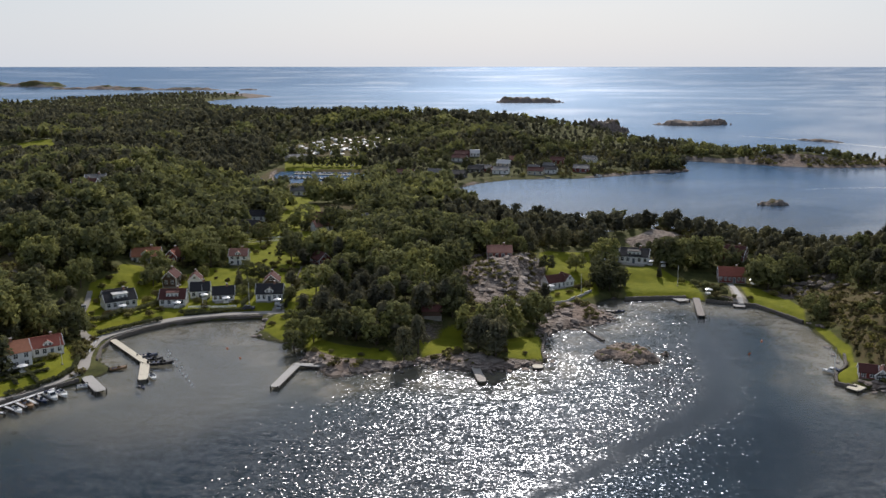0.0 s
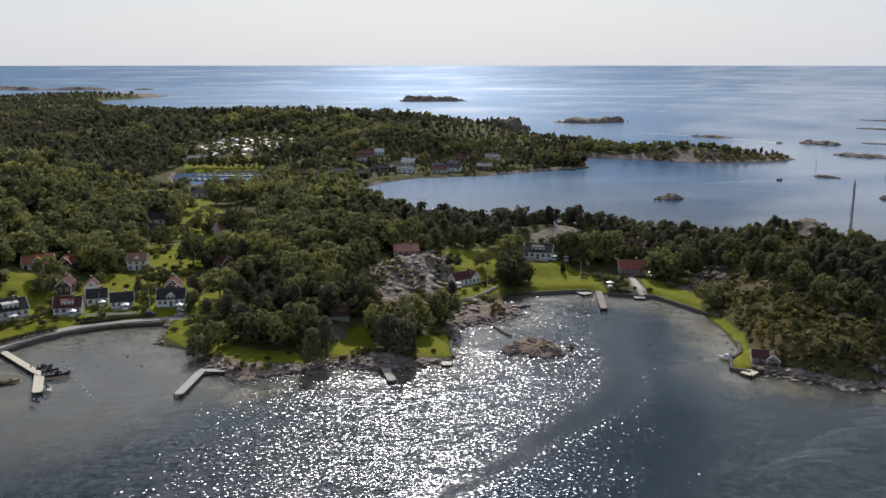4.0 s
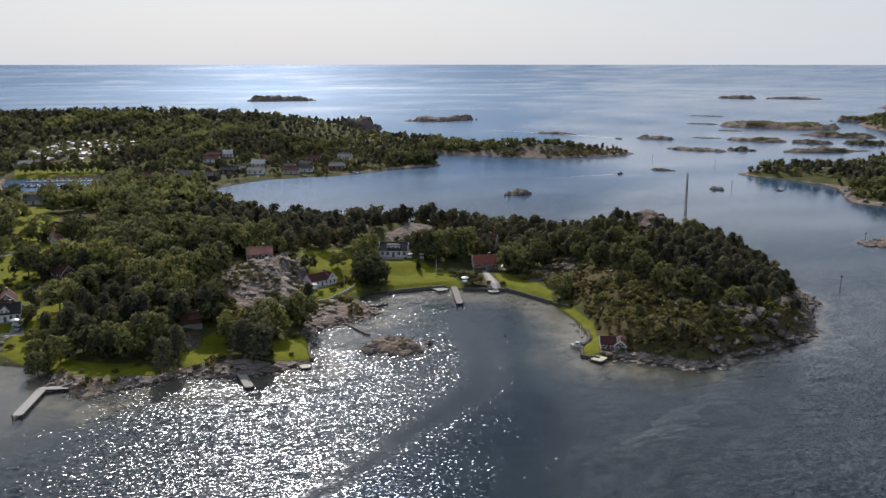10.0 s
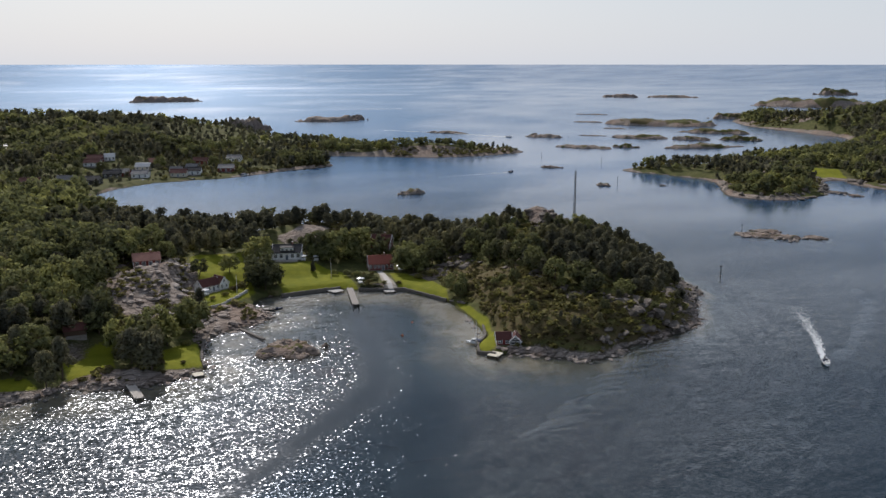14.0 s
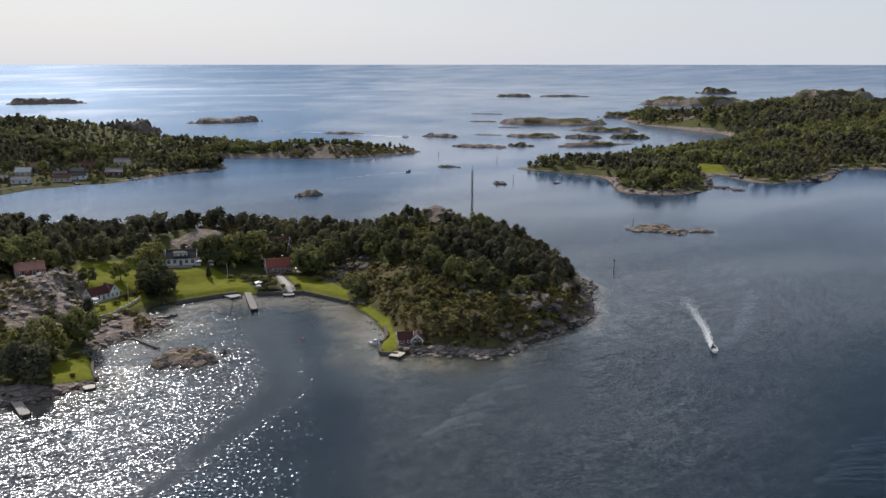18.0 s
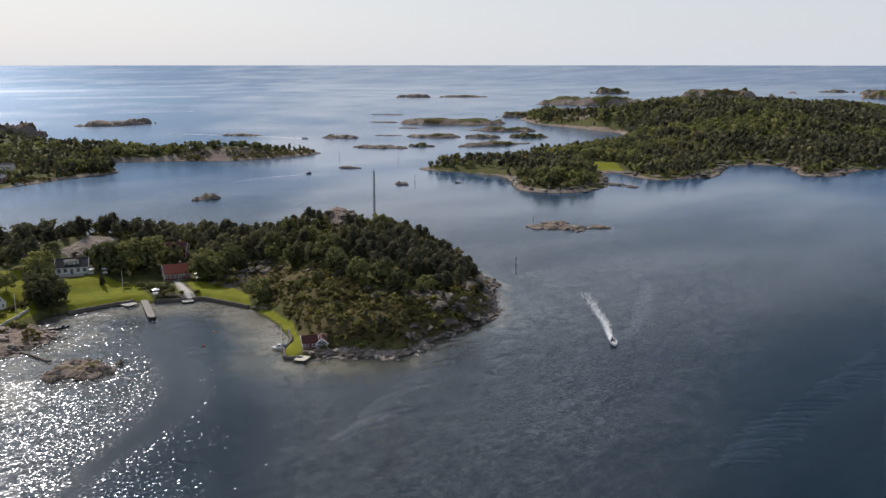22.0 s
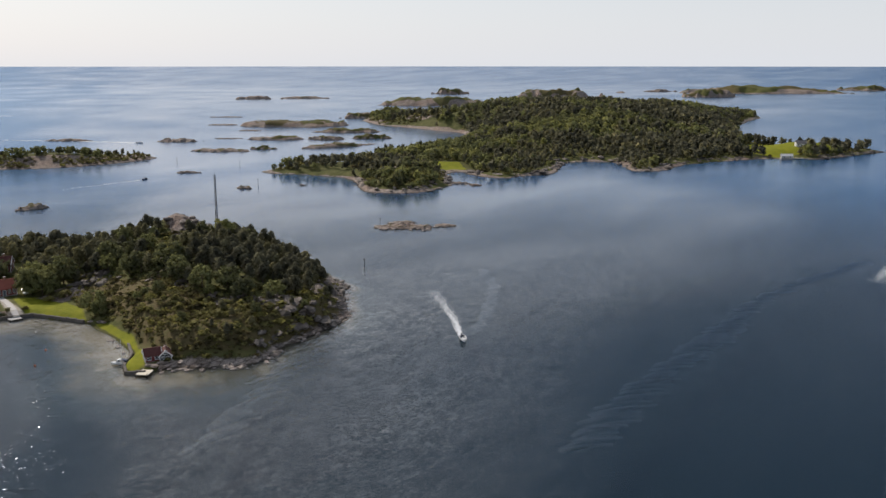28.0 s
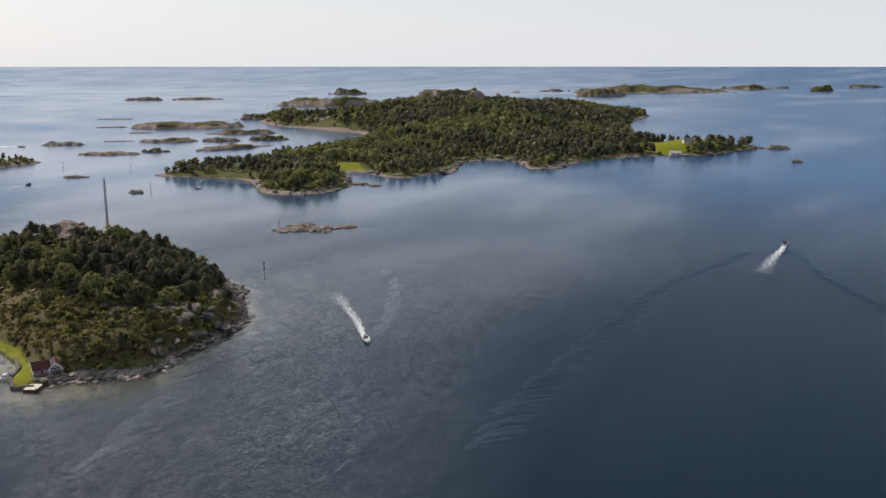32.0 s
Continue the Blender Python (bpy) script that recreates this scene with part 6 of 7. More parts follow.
swell([(269.9, 123.8), (241.1, 119.9), (195.7, 113.7), (153.0, 104.7)], 60, 0.6, 15, 0.14, 3, "long ripples of an old wake")
swell([(420.6, 112.7), (375.5, 87.4), (331.5, 53.9)], 44, -0.6, 9, 0.14, 4, "ripples of a boat's wake on the sound")
swell([(172, 214), (151.0, 203), (131.0, 190), (110.4, 177), (96.9, 167)], 34, 0.75, 18, 0.10, 5, "long ripples rolling past the hill")

# ---- mast, sea marks, camp, gardens ----
MAST_PAINT = plain("dark_mast_paint", (0.035, 0.034, 0.036), 0.7)


def mast(x, y, high):
    z = land_z(x, y)
    top = tagged(new("mast"), "tall slender dark lattice mast on the hilltop", "mast")
    part("base", Kit().box(-0.9, 0.9, -0.9, 0.9, -0.8, 0.35, 0.05), CONCRETE, top)
    legs = [(0.55 * math.cos(a), 0.55 * math.sin(a)) for a in (0.3, 2.394, 4.489)]
    for lx, ly in legs:
        part("leg", Kit().rod((lx, ly, 0.3), (lx * 0.6, ly * 0.6, high), 0.11, 0.09), MAST_PAINT, top)
    k = int(high / 0.9)
    for i in range(k):
        z0, z1 = 0.3 + (high - 0.3) * i / k, 0.3 + (high - 0.3) * (i + 1) / k
        f0, f1 = 1 - 0.4 * i / k, 1 - 0.4 * (i + 1) / k
        for j in range(3):
            a, b = legs[j], legs[(j + 1) % 3]
            part("brace", Kit().rod((a[0] * f0, a[1] * f0, z0), (b[0] * f1, b[1] * f1, z1), 0.06, n=4), MAST_PAINT, top)
            part("strut", Kit().rod((a[0] * f1, a[1] * f1, z1), (b[0] * f1, b[1] * f1, z1), 0.055, n=4), MAST_PAINT, top)
    part("antenna", Kit().rod((0, 0, high), (0, 0, high + 2.2), 0.06, 0.03), MAST_PAINT, top)
    top.matrix_world = pose(x, y, z)
    return top


mast(194.2, 314.8, 24.0)


def sea_mark(x, y, high, label):
    top = tagged(new("sea_mark"), label, "sea mark", "sea marks in the sound")
    part("pole", Kit().rod((0, 0, -3), (0, 0, high), 0.20, 0.14), STEEL, top)
    part("footing", Kit().rod((0, 0, -3), (0, 0, 0.35), 0.55, 0.4), CONCRETE, top)
    part("top_mark", Kit().box(-0.28, 0.28, -0.28, 0.28, high, high + 0.6, 0.08), RUBBER, top)
    top.matrix_world = pose(x, y, 0)


for sx, sy, sh in ((239.2, 274.1, 3.6), (310.4, 342.3, 4.0), (357.1, 522.3, 4.5), (420, 640, 4.0), (395, 700, 4.0)):
    sea_mark(sx, sy, sh, "slender dark sea mark standing in the water")


def caravan(x, y, turn):
    top = tagged(new("caravan"), "white caravan with awning on the camp site", "caravan", "caravans on the camp site")
    part("body", Kit().prism([(-1.1, 0.5), (1.1, 0.5), (1.15, 1.2), (1.1, 2.5), (0.9, 2.7), (-0.9, 2.7), (-1.1, 2.5), (-1.15, 1.2)], -3.0, 3.0), GELCOAT, top)
    part("window", Kit().box(-2.2, -0.6, -1.17, -1.12, 1.4, 2.0), PANE, top)
    part("window", Kit().box(0.5, 2.2, -1.17, -1.12, 1.4, 2.0), PANE, top)
    part("awning", Kit().prism([(-3.6, 2.0), (-1.15, 2.55), (-1.15, 2.62), (-3.6, 2.08)], -2.6, 2.6), PALE_ROOF, top)
    for wx in (-0.5, 0.5):
        part("wheel", Kit().rod((wx, -1.0, 0.35), (wx, 1.0, 0.35), 0.35), RUBBER, top)
    part("drawbar", Kit().rod((3.0, 0, 0.55), (4.1, 0, 0.5), 0.06), STEEL, top)
    top.matrix_world = pose(x, y, land_z(x, y), 0, 0, turn)
    return top


first = caravan(-120, 800, 5)
r_ = random.Random(5)
for row in range(13):
    for col in range(11):
        cx, cy = -160 + col * 13 + row * 3.0 + r_.uniform(-3, 3), 798 + row * 14.5 + r_.uniform(-3, 3)
        if float(nearest_of(DRY[5:6], np.array([cx]), np.array([cy]))[0]) > 2 and r_.random() < 0.85:
            copy_thing(first, pose(cx, cy, land_z(cx, cy), 0, 0, r_.choice((0, 90, 10, 80)) + r_.uniform(-8, 8)))


def hedge(line, high, wide, seed, label="clipped dark green hedge in the garden"):
    """A clipped hedge of small leaf clumps along a line."""
    r = np.random.default_rng(seed)
    p = np.array(line, float)
    seg = np.hypot(*np.diff(p, axis=0).T)
    n = int(seg.sum() * 60)
    s = r.uniform(0, seg.sum(), n)
    i = np.minimum(np.searchsorted(np.cumsum(seg), s), len(seg) - 1)
    u = (s - (np.cumsum(seg)[i] - seg[i])) / seg[i]
    at = p[i] + (p[i + 1] - p[i]) * u[:, None] + r.uniform(-0.5, 0.5, (n, 2)) * wide
    c = np.stack([at[:, 0], at[:, 1], lookup(gz, at[:, 0], at[:, 1]) + high * np.sqrt(r.uniform(0.05, 1, n))], 1)
    e1, e2 = r.normal(size=(n, 3)), r.normal(size=(n, 3))
    e1, e2 = e1 / np.linalg.norm(e1, axis=1)[:, None] * 0.30, e2 / np.linalg.norm(e2, axis=1)[:, None] * 0.30
    return tagged(new("hedge", quads_mesh("hedge", np.stack([c + e1, c + e2, c - e1, c - e2], 1), LEAF)), label, "hedge", "garden hedges")


for n, (line, hh, ww) in enumerate((
        ([(-113, 213), (-108, 219), (-104.5, 225), (-103.5, 233), (-107.4, 247)], 1.2, 1.2), ([(-121, 222), (-112, 233)], 0.9, 0.9), ([(-118, 219), (-109, 229)], 0.9, 0.9), ([(-123, 226), (-114.6, 237)], 0.9, 0.9),
        ([(-118, 231), (-109, 222)], 0.9, 0.9), ([(-121, 227.5), (-113, 219)], 0.9, 0.9), ([(-109, 264), (-101, 273), (-94, 280.5)], 1.5, 1.6), ([(-104, 284), (-100, 293), (-99, 300)], 2.0, 1.8),
        ([(-90, 287), (-82, 289.5)], 1.2, 1.2), ([(-80, 290.5), (-70, 292)], 1.0, 1.2), ([(-88, 286), (-76, 290.2)], 0.9, 0.8), ([(-119, 270), (-112, 275), (-108, 285)], 1.8, 2.0),
        ([(-70, 294), (-69, 306)], 1.4, 1.4), ([(-55, 294), (-54, 308)], 1.2, 1.2), ([(98, 318), (106, 316)], 1.3, 1.6), ([(97, 309), (105, 306)], 0.8, 1.0))):
    hedge(line, hh, ww, 60 + n)


def keep_off(x, y, extra=0.0):
    return all(math.hypot(x - cx, y - cy) > cr + extra for cx, cy, cr in CLEAR)


# single trees and bushes standing in gardens and on lawns: kind, x, y, height, width factor
for kind, tx, ty, th, tw in (
        ("spruce", 85.4, 335.5, 6.5, 0.75), ("broad", 62.5, 317.5, 8.0, 0.9), ("broad", 67, 320, 7.5, 0.85), ("broad", 59.5, 322.5, 7.5, 0.9), ("bush", 64, 313.5, 2.6, 1.5),
        ("broad", 99.5, 321, 3.2, 1.4), ("broad", 102, 316, 2.9, 1.5), ("broad", 96.5, 325, 2.8, 1.5), ("broad", 103.5, 311, 2.6, 1.5), ("broad", 92.5, 329, 2.6, 1.5), ("bush", 100, 310, 2.2, 1.6),
        ("bush", 106, 308, 1.6, 1.5), ("bush", 111.5, 307, 1.6, 1.5), ("broad", 94, 347, 9, 1.1), ("broad", 104, 349, 8, 1.1), ("broad", 88, 356, 10, 1.1), ("broad", 123, 326, 5, 1.4), ("bush", 127, 310, 3.4, 1.8),
        ("bush", 124, 316, 2.6, 2.0), ("bush", 121.5, 311, 2.6, 1.8),
        ("pine", -11.2, 240.5, 11.5, 0.9), ("pine", -7.4, 246, 12.5, 0.8), ("broad", -45, 252, 8.0, 1.15), ("broad", -40, 258, 9, 1.15), ("broad", -47, 264, 6, 1.2), ("broad", -43, 270, 8, 1.2), ("broad", -50, 276, 5, 1.2), ("bush", -56, 274, 2.0, 1.6), ("bush", -53, 281, 1.6, 1.7), ("bush", -38, 247, 1.6, 1.6), ("bush", -33, 246, 1.2, 1.8), ("bush", -24, 243, 1.3, 1.6), ("bush", -18, 246, 1.6, 1.6), ("bush", 2, 248, 1.4, 1.6), ("bush", 8, 245, 1.2, 1.7), ("bush", 24, 245, 1.3, 1.6), ("bush", 27, 262, 2.2, 1.6), ("pine", 13, 245, 10, 0.9), ("pine", 17, 248, 11, 0.9),
        ("broad", 21.5, 262, 9.5, 1.1), ("broad", 15.5, 255, 10.5, 1.1), ("broad", -27, 256, 10.5, 1.2), ("broad", -20, 252, 10.5, 1.2), ("broad", -34, 262, 10, 1.2), ("broad", -14, 258, 11, 1.2),
        ("broad", -100.2, 353, 16, 1.25), ("broad", -91.5, 369, 14.5, 1.1), ("broad", -62.7, 353, 15.5, 1.0), ("broad", -135.6, 404, 12.5, 0.85), ("broad", -145, 400, 12, 0.85), ("broad", -129, 322, 17, 1.2), ("broad", -108.3, 316.3, 8.5, 1.3), ("spruce", -76, 316.3, 8.4, 1.1), ("broad", -84, 395, 11, 1.2), ("broad", -119.4, 385, 12, 0.95), ("broad", -45.8, 305.6, 13, 1.2), ("broad", -112, 330, 9, 1.3), ("broad", -107, 327, 8, 1.3), ("broad", -76, 330, 8.5, 1.0),
        ("broad", -71, 312, 6, 1.3), ("broad", -72, 303, 5.5, 1.2), ("broad", -54.5, 299, 5.5, 1.2), ("broad", -128, 262, 11, 1.3), ("broad", -132, 270, 12, 1.3), ("broad", -138, 258, 12, 1.3), ("broad", -122, 257, 9, 1.3), ("bush", -106, 243, 2.8, 1.8), ("bush", -108.5, 249, 3.4, 1.8),
        ("bush", -112, 238.5, 2.4, 1.8), ("bush", -112, 280, 3, 1.6), ("bush", -106, 283, 2.2, 1.7), ("bush", -87, 299, 2.4, 1.5), ("bush", -84, 296, 2.0, 1.6), ("bush", -104, 297, 3.2, 1.5), ("bush", -103, 304, 3.6, 1.5),
        ("bush", 46, 308, 2.0, 1.6), ("bush", 41, 304, 1.7, 1.6), ("bush", 50, 313, 2.6, 1.6), ("bush", 37.5, 302, 1.5, 1.7), ("bush", 54, 318, 3.4, 1.5), ("broad", 40, 328, 7, 1.2), ("broad", 52, 333, 8, 1.2), ("broad", 30, 342, 8, 1.2)):
    tree(kind, tx, ty, land_z(tx, ty), th, tw)

# scattered garden trees over the village and the valley gardens
gx_, gy_, gr = spots_of(-210, -40, 262, 470, 6.2, 77)
gd = nearest_of([LAWNS[8], LAWNS[14], LAWNS[15]], gx_, gy_)
for tx, ty, d_ in zip(gx_, gy_, gd):
    if d_ > 0.5 and keep_off(tx, ty, 1.0) and land_z(tx, ty) > 0.5 and along(np.array(ROAD), tx, ty) > 3 and not (-60 < tx < -40 and ty < 345):
        u = gr.uniform()
        if u < 0.22 and ty > 318 and keep_off(tx, ty, 4.5):
            tree("broad", tx, ty, land_z(tx, ty), gr.uniform(5, 10), gr.uniform(1.0, 1.3))
        elif u < 0.72:
            tree("bush", tx, ty, land_z(tx, ty), gr.uniform(1.0, 2.8), gr.uniform(1.2, 1.9))


# scrub on the hill, round the rocks and over the heath; one sheet each
def scrub(x0, x1, y0, y1, step, seed, want, lo, hi, label, cards=34):
    x, y, r = spots_of(x0, x1, y0, y1, step, seed)
    z = lookup(gz, x, y)
    ok = (lookup(shore_d, x, y) > 2.5) & (lookup(lawn_d, x, y) < -0.8) & (lookup(gravel_d, x, y) < -1) & want(x, y, r)
    for cx, cy, cr in CLEAR:
        ok &= np.hypot(x - cx, y - cy) > cr * 0.8
    x, y, z = x[ok], y[ok], z[ok]
    scatter("bush", np.stack([x, y, z - 0.1, r.uniform(lo, hi, len(x)), r.uniform(1.1, 1.8, len(x))], 1), cards, 6, BUSH, "scrub", label, "scrub")


scrub(108, 222, 205, 325, 1.7, 80, lambda x, y, r: (lookup(dry_d, x, y) > -3) & (fbm(x, y, 7, 3, 79) + r.uniform(-0.1, 0.1, x.shape) > -0.07), 0.3, 1.3, "heather and juniper over the open slope", 44)
scrub(100, 232, 200, 420, 2.4, 81, lambda x, y, r: (fbm(x, y, 16, 3, 82) + r.uniform(-0.12, 0.2, x.shape) > 0.0) & (lookup(rock_d, x, y) < 2.5), 0.7, 2.4, "low scrub and heather over the hill", 40)
scrub(-140, 70, 225, 470, 2.8, 83, lambda x, y, r: (lookup(rock_d, x, y) < 1.5) & (fbm(x, y, 14, 3, 84) > -0.05), 0.8, 2.4, "undergrowth below the trees on the point", 22)
scrub(-60, 64, 225, 345, 2.2, 85, lambda x, y, r: (lookup(rock_d, x, y) > 0) & (fbm(x, y, 9, 3, 86) > np.where(y > 275, -0.14, 0.10)), 0.5, 2.0, "small bushes in clefts of the granite", 40)
scrub(-240, -128, 218, 345, 2.3, 89, lambda x, y, r: (lookup(dry_d, x, y) > -3) & (fbm(x, y, 12, 3, 90) + r.uniform(-0.12, 0.12, x.shape) > -0.07), 0.7, 3.2, "scrub and young birch on the rocky slope", 40)
scrub(60, 410, 655, 830, 3.6, 87, lambda x, y, r: fbm(x, y, 20, 3, 88) > -0.12, 1.0, 3.0, "scrub along the far shore of the sound", 26)
sx_, sy_, sr_ = spots_of(395, 1440, 275, 1115, 4.6, 95)
i_, j_ = np.clip(np.searchsorted(BX, sx_) - 1, 0, len(BX) - 2), np.clip(np.searchsorted(BY, sy_) - 1, 0, len(BY) - 2)
ok = (big_d[i_, j_] > 6.5) & (big_lawn[i_, j_] < -1) & (fbm(sx_, sy_, 24, 3, 96) + sr_.uniform(-0.1, 0.1, sx_.shape) > -0.02) & (big_d[i_, j_] < 60)
sx_, sy_ = sx_[ok], sy_[ok]
scatter("bush", np.stack([sx_, sy_, big_z(sx_, sy_) - 0.2, sr_.uniform(1.0, 3.2, len(sx_)), sr_.uniform(1.2, 1.9, len(sx_))], 1), 24, 5, BUSH, "scrub", "scrub along the large island's shores", "scrub")
for cx, cy, turn, green, (ob, u, v, zz) in isle_fields:
    if green >= 0.45 and math.hypot(cx, cy) < 2100:
        n = int(u[-1] * v[-1] * 4 / 60 * green)
        a, b = rng.uniform(u[0], u[-1], n * 3), rng.uniform(v[0], v[-1], n * 3)
        i, j = np.searchsorted(u, a) - 1, np.searchsorted(v, b) - 1
        ok = zz[i, j] > 1.6
        a, b, i, j = a[ok][:n], b[ok][:n], i[ok][:n], j[ok][:n]
        c, s = math.cos(radians(turn)), math.sin(radians(turn))
        high = rng.uniform(0.6, 1.7 if green < 0.8 else 5.0, len(a))
        scatter("bush", np.stack([cx + a * c - b * s, cy + a * s + b * c, zz[i, j] - 0.3, high, rng.uniform(1.2, 2.0, len(a))], 1), 26, 4, PINE if green > 0.8 else BUSH, "scrub", "wind-bent scrub on a low island", "", ob)


# ---- boulders along the rocky shores, one sheet ----
def boulders(name, x, y, size, seed, label):
    r = np.random.default_rng(seed)
    phi = (1 + 5 ** 0.5) / 2
    ico = np.array([(-1, phi, 0), (1, phi, 0), (-1, -phi, 0), (1, -phi, 0), (0, -1, phi), (0, 1, phi), (0, -1, -phi), (0, 1, -phi), (phi, 0, -1), (phi, 0, 1), (-phi, 0, -1), (-phi, 0, 1)]) / 1.9
    tri = [(0, 11, 5), (0, 5, 1), (0, 1, 7), (0, 7, 10), (0, 10, 11), (1, 5, 9), (5, 11, 4), (11, 10, 2), (10, 7, 6), (7, 1, 8), (3, 9, 4), (3, 4, 2), (3, 2, 6), (3, 6, 8), (3, 8, 9), (4, 9, 5), (2, 4, 11), (6, 2, 10), (8, 6, 7), (9, 8, 1)]
    k = Kit()
    for px, py, s in zip(x, y, size):
        a = r.uniform(0, 6.28)
        sc = np.array([r.uniform(0.8, 1.6), r.uniform(0.7, 1.1), r.uniform(0.3, 0.6)]) * s
        p = ico * r.uniform(0.75, 1.2, (12, 1)) * sc
        q = np.stack([p[:, 0] * math.cos(a) - p[:, 1] * math.sin(a) + px, p[:, 0] * math.sin(a) + p[:, 1] * math.cos(a) + py, p[:, 2] + land_z(px, py) + 0.1 * s], 1)
        k.add(q, tri)
    return tagged(new(name, k.mesh(name, ROCK)), label, "boulders", kind="stuff")


def rock_material(name="granite", lichen=0.0):
    m, nt, b = mat(name)
    c, h = rock_colour(nt)
    if lichen:
        c = mix(nt, ramp(nt, noise_of(nt, 0.5, 5, 0.7), (0.34, 1.0), (0.66, lichen)), c, (0.070, 0.058, 0.045))
    nt.links.new(c, b.inputs["Base Color"])
    b.inputs["Roughness"].default_value = 0.85
    bump(nt, b, h, 0.8, 0.4)
    return m


ROCK, LICHEN_ROCK = rock_material(), rock_material("lichened_granite", 0.5)
bx1, by1, br = spots_of(-60, 222, 200, 300, 1.5, 91)
bd = lookup(shore_d, bx1, by1)
sel = (np.abs(bd - 0.6) < 2.6) & (br.uniform(0, 1, bx1.shape) < 0.55) & (nearest_of(LAWNS, bx1, by1) < -0.3) & ~((bx1 > 62) & (bx1 < 118) & (by1 > 285))
boulders("boulders", bx1[sel], by1[sel], br.uniform(0.35, 1.15, sel.sum()), 92, "granite boulders along the waterline")


def crags(x, y, size, seed, label, material=None, base=land_z):
    """Angular granite blocks, each cut by a few flat joints."""
    r = np.random.default_rng(seed)
    bm = bmesh.new()
    bmesh.ops.create_icosphere(bm, subdivisions=2, radius=1.0)
    ball, tri = np.array([v.co[:] for v in bm.verts]), [tuple(v.index for v in f.verts) for f in bm.faces]
    bm.free()
    k = Kit()
    for px, py, s in zip(x, y, size):
        p = ball.copy()
        for _ in range(7):
            n = r.normal(size=3)
            n /= np.linalg.norm(n)
            p -= np.maximum(p @ n - r.uniform(0.35, 0.75), 0)[:, None] * n
        p *= np.array([r.uniform(1.2, 2.6), r.uniform(0.7, 1.2), r.uniform(0.35, 0.7)]) * s
        a = r.normal(0.7, 0.3)
        k.add(np.stack([p[:, 0] * math.cos(a) - p[:, 1] * math.sin(a) + px, p[:, 0] * math.sin(a) + p[:, 1] * math.cos(a) + py, p[:, 2] + base(px, py) - 0.08 * s], 1), tri)
    return tagged(new("crags", k.mesh("crags", material or ROCK)), label, "crags", kind="stuff")


hx_, hy_, hr = spots_of(116, 226, 204, 330, 2.6, 97)
sel = (lookup(dry_d, hx_, hy_) > -4) & (lookup(shore_d, hx_, hy_) > 3) & (lookup(lawn_d, hx_, hy_) < -3) & (fbm(hx_, hy_, 15, 3, 98) > 0.08) & (hr.uniform(0, 1, hx_.shape) < 0.6) & (np.hypot(hx_ - 122, hy_ - 226) > 17)
crags(hx_[sel], hy_[sel], hr.uniform(1.0, 3.2, sel.sum()), 98, "granite ribs breaking through the heath on the hill", LICHEN_ROCK)
sel = (lookup(shore_d, hx_, hy_) > 0.3) & (lookup(shore_d, hx_, hy_) < 7) & (hx_ > 140) & (hy_ < 300) & (lookup(lawn_d, hx_, hy_) < -2) & (hr.uniform(0, 1, hx_.shape) < 0.95)
crags(hx_[sel], hy_[sel], hr.uniform(0.7, 1.8, sel.sum()), 99, "dark granite cliff blocks along the foot of the hill", LICHEN_ROCK)
qx_, qy_, qr = spots_of(150, 215, 285, 350, 2.4, 101)
sel = (lookup(rock_d, qx_, qy_) > 0.5) & (qr.uniform(0, 1, qx_.shape) < 0.4)
crags(qx_[sel], qy_[sel], qr.uniform(1.0, 2.4, sel.sum()), 102, "bare granite blocks on the summit by the mast", LICHEN_ROCK)
wx_, wy_, wr = spots_of(-235, -130, 225, 430, 4.5, 103)
sel = (fbm(wx_, wy_, 20, 3, 104) > 0.06) & (wr.uniform(0, 1, wx_.shape) < 0.5) & (lookup(lawn_d, wx_, wy_) < -3)
crags(wx_[sel], wy_[sel], wr.uniform(1.2, 3.2, sel.sum()), 105, "granite crags on the slope behind the village", LICHEN_ROCK)
bx2, by2, br2 = spots_of(10, 45, 278, 352, 2.0, 93)
sel = (lookup(rock_d, bx2, by2) > 0.5) & (br2.uniform(0, 1, bx2.shape) < 0.3)
boulders("boulders", bx2[sel], by2[sel], br2.uniform(0.6, 1.9, sel.sum()), 94, "broken granite blocks below the red house")
# small pines and birches standing singly on the heath
px_, py_, pr_ = spots_of(126, 218, 206, 322, 6.5, 106)
for tx, ty in zip(px_, py_):
    if lookup(dry_d, np.array([tx]), np.array([ty]))[0] > 0 and lookup(shore_d, np.array([tx]), np.array([ty]))[0] > 5 and pr_.uniform() < 0.42:
        tree("pine" if pr_.uniform() < 0.7 else "broad", tx, ty, land_z(tx, ty), pr_.uniform(2.6, 5.0), pr_.uniform(0.9, 1.3))

# broken rock along the large island's shore and on the low skerries
ix_, iy_, ir = spots_of(385, 960, 275, 600, 4.2, 111)
i_, j_ = np.clip(np.searchsorted(BX, ix_) - 1, 0, len(BX) - 2), np.clip(np.searchsorted(BY, iy_) - 1, 0, len(BY) - 2)
sel = (big_d[i_, j_] > -0.5) & (big_d[i_, j_] < 9) & (big_lawn[i_, j_] < -3) & (ir.uniform(0, 1, ix_.shape) < 0.42) & (iy_ < 500)


def island_base(px, py):
    return float(big_z(np.array([px]), np.array([py]))[0])


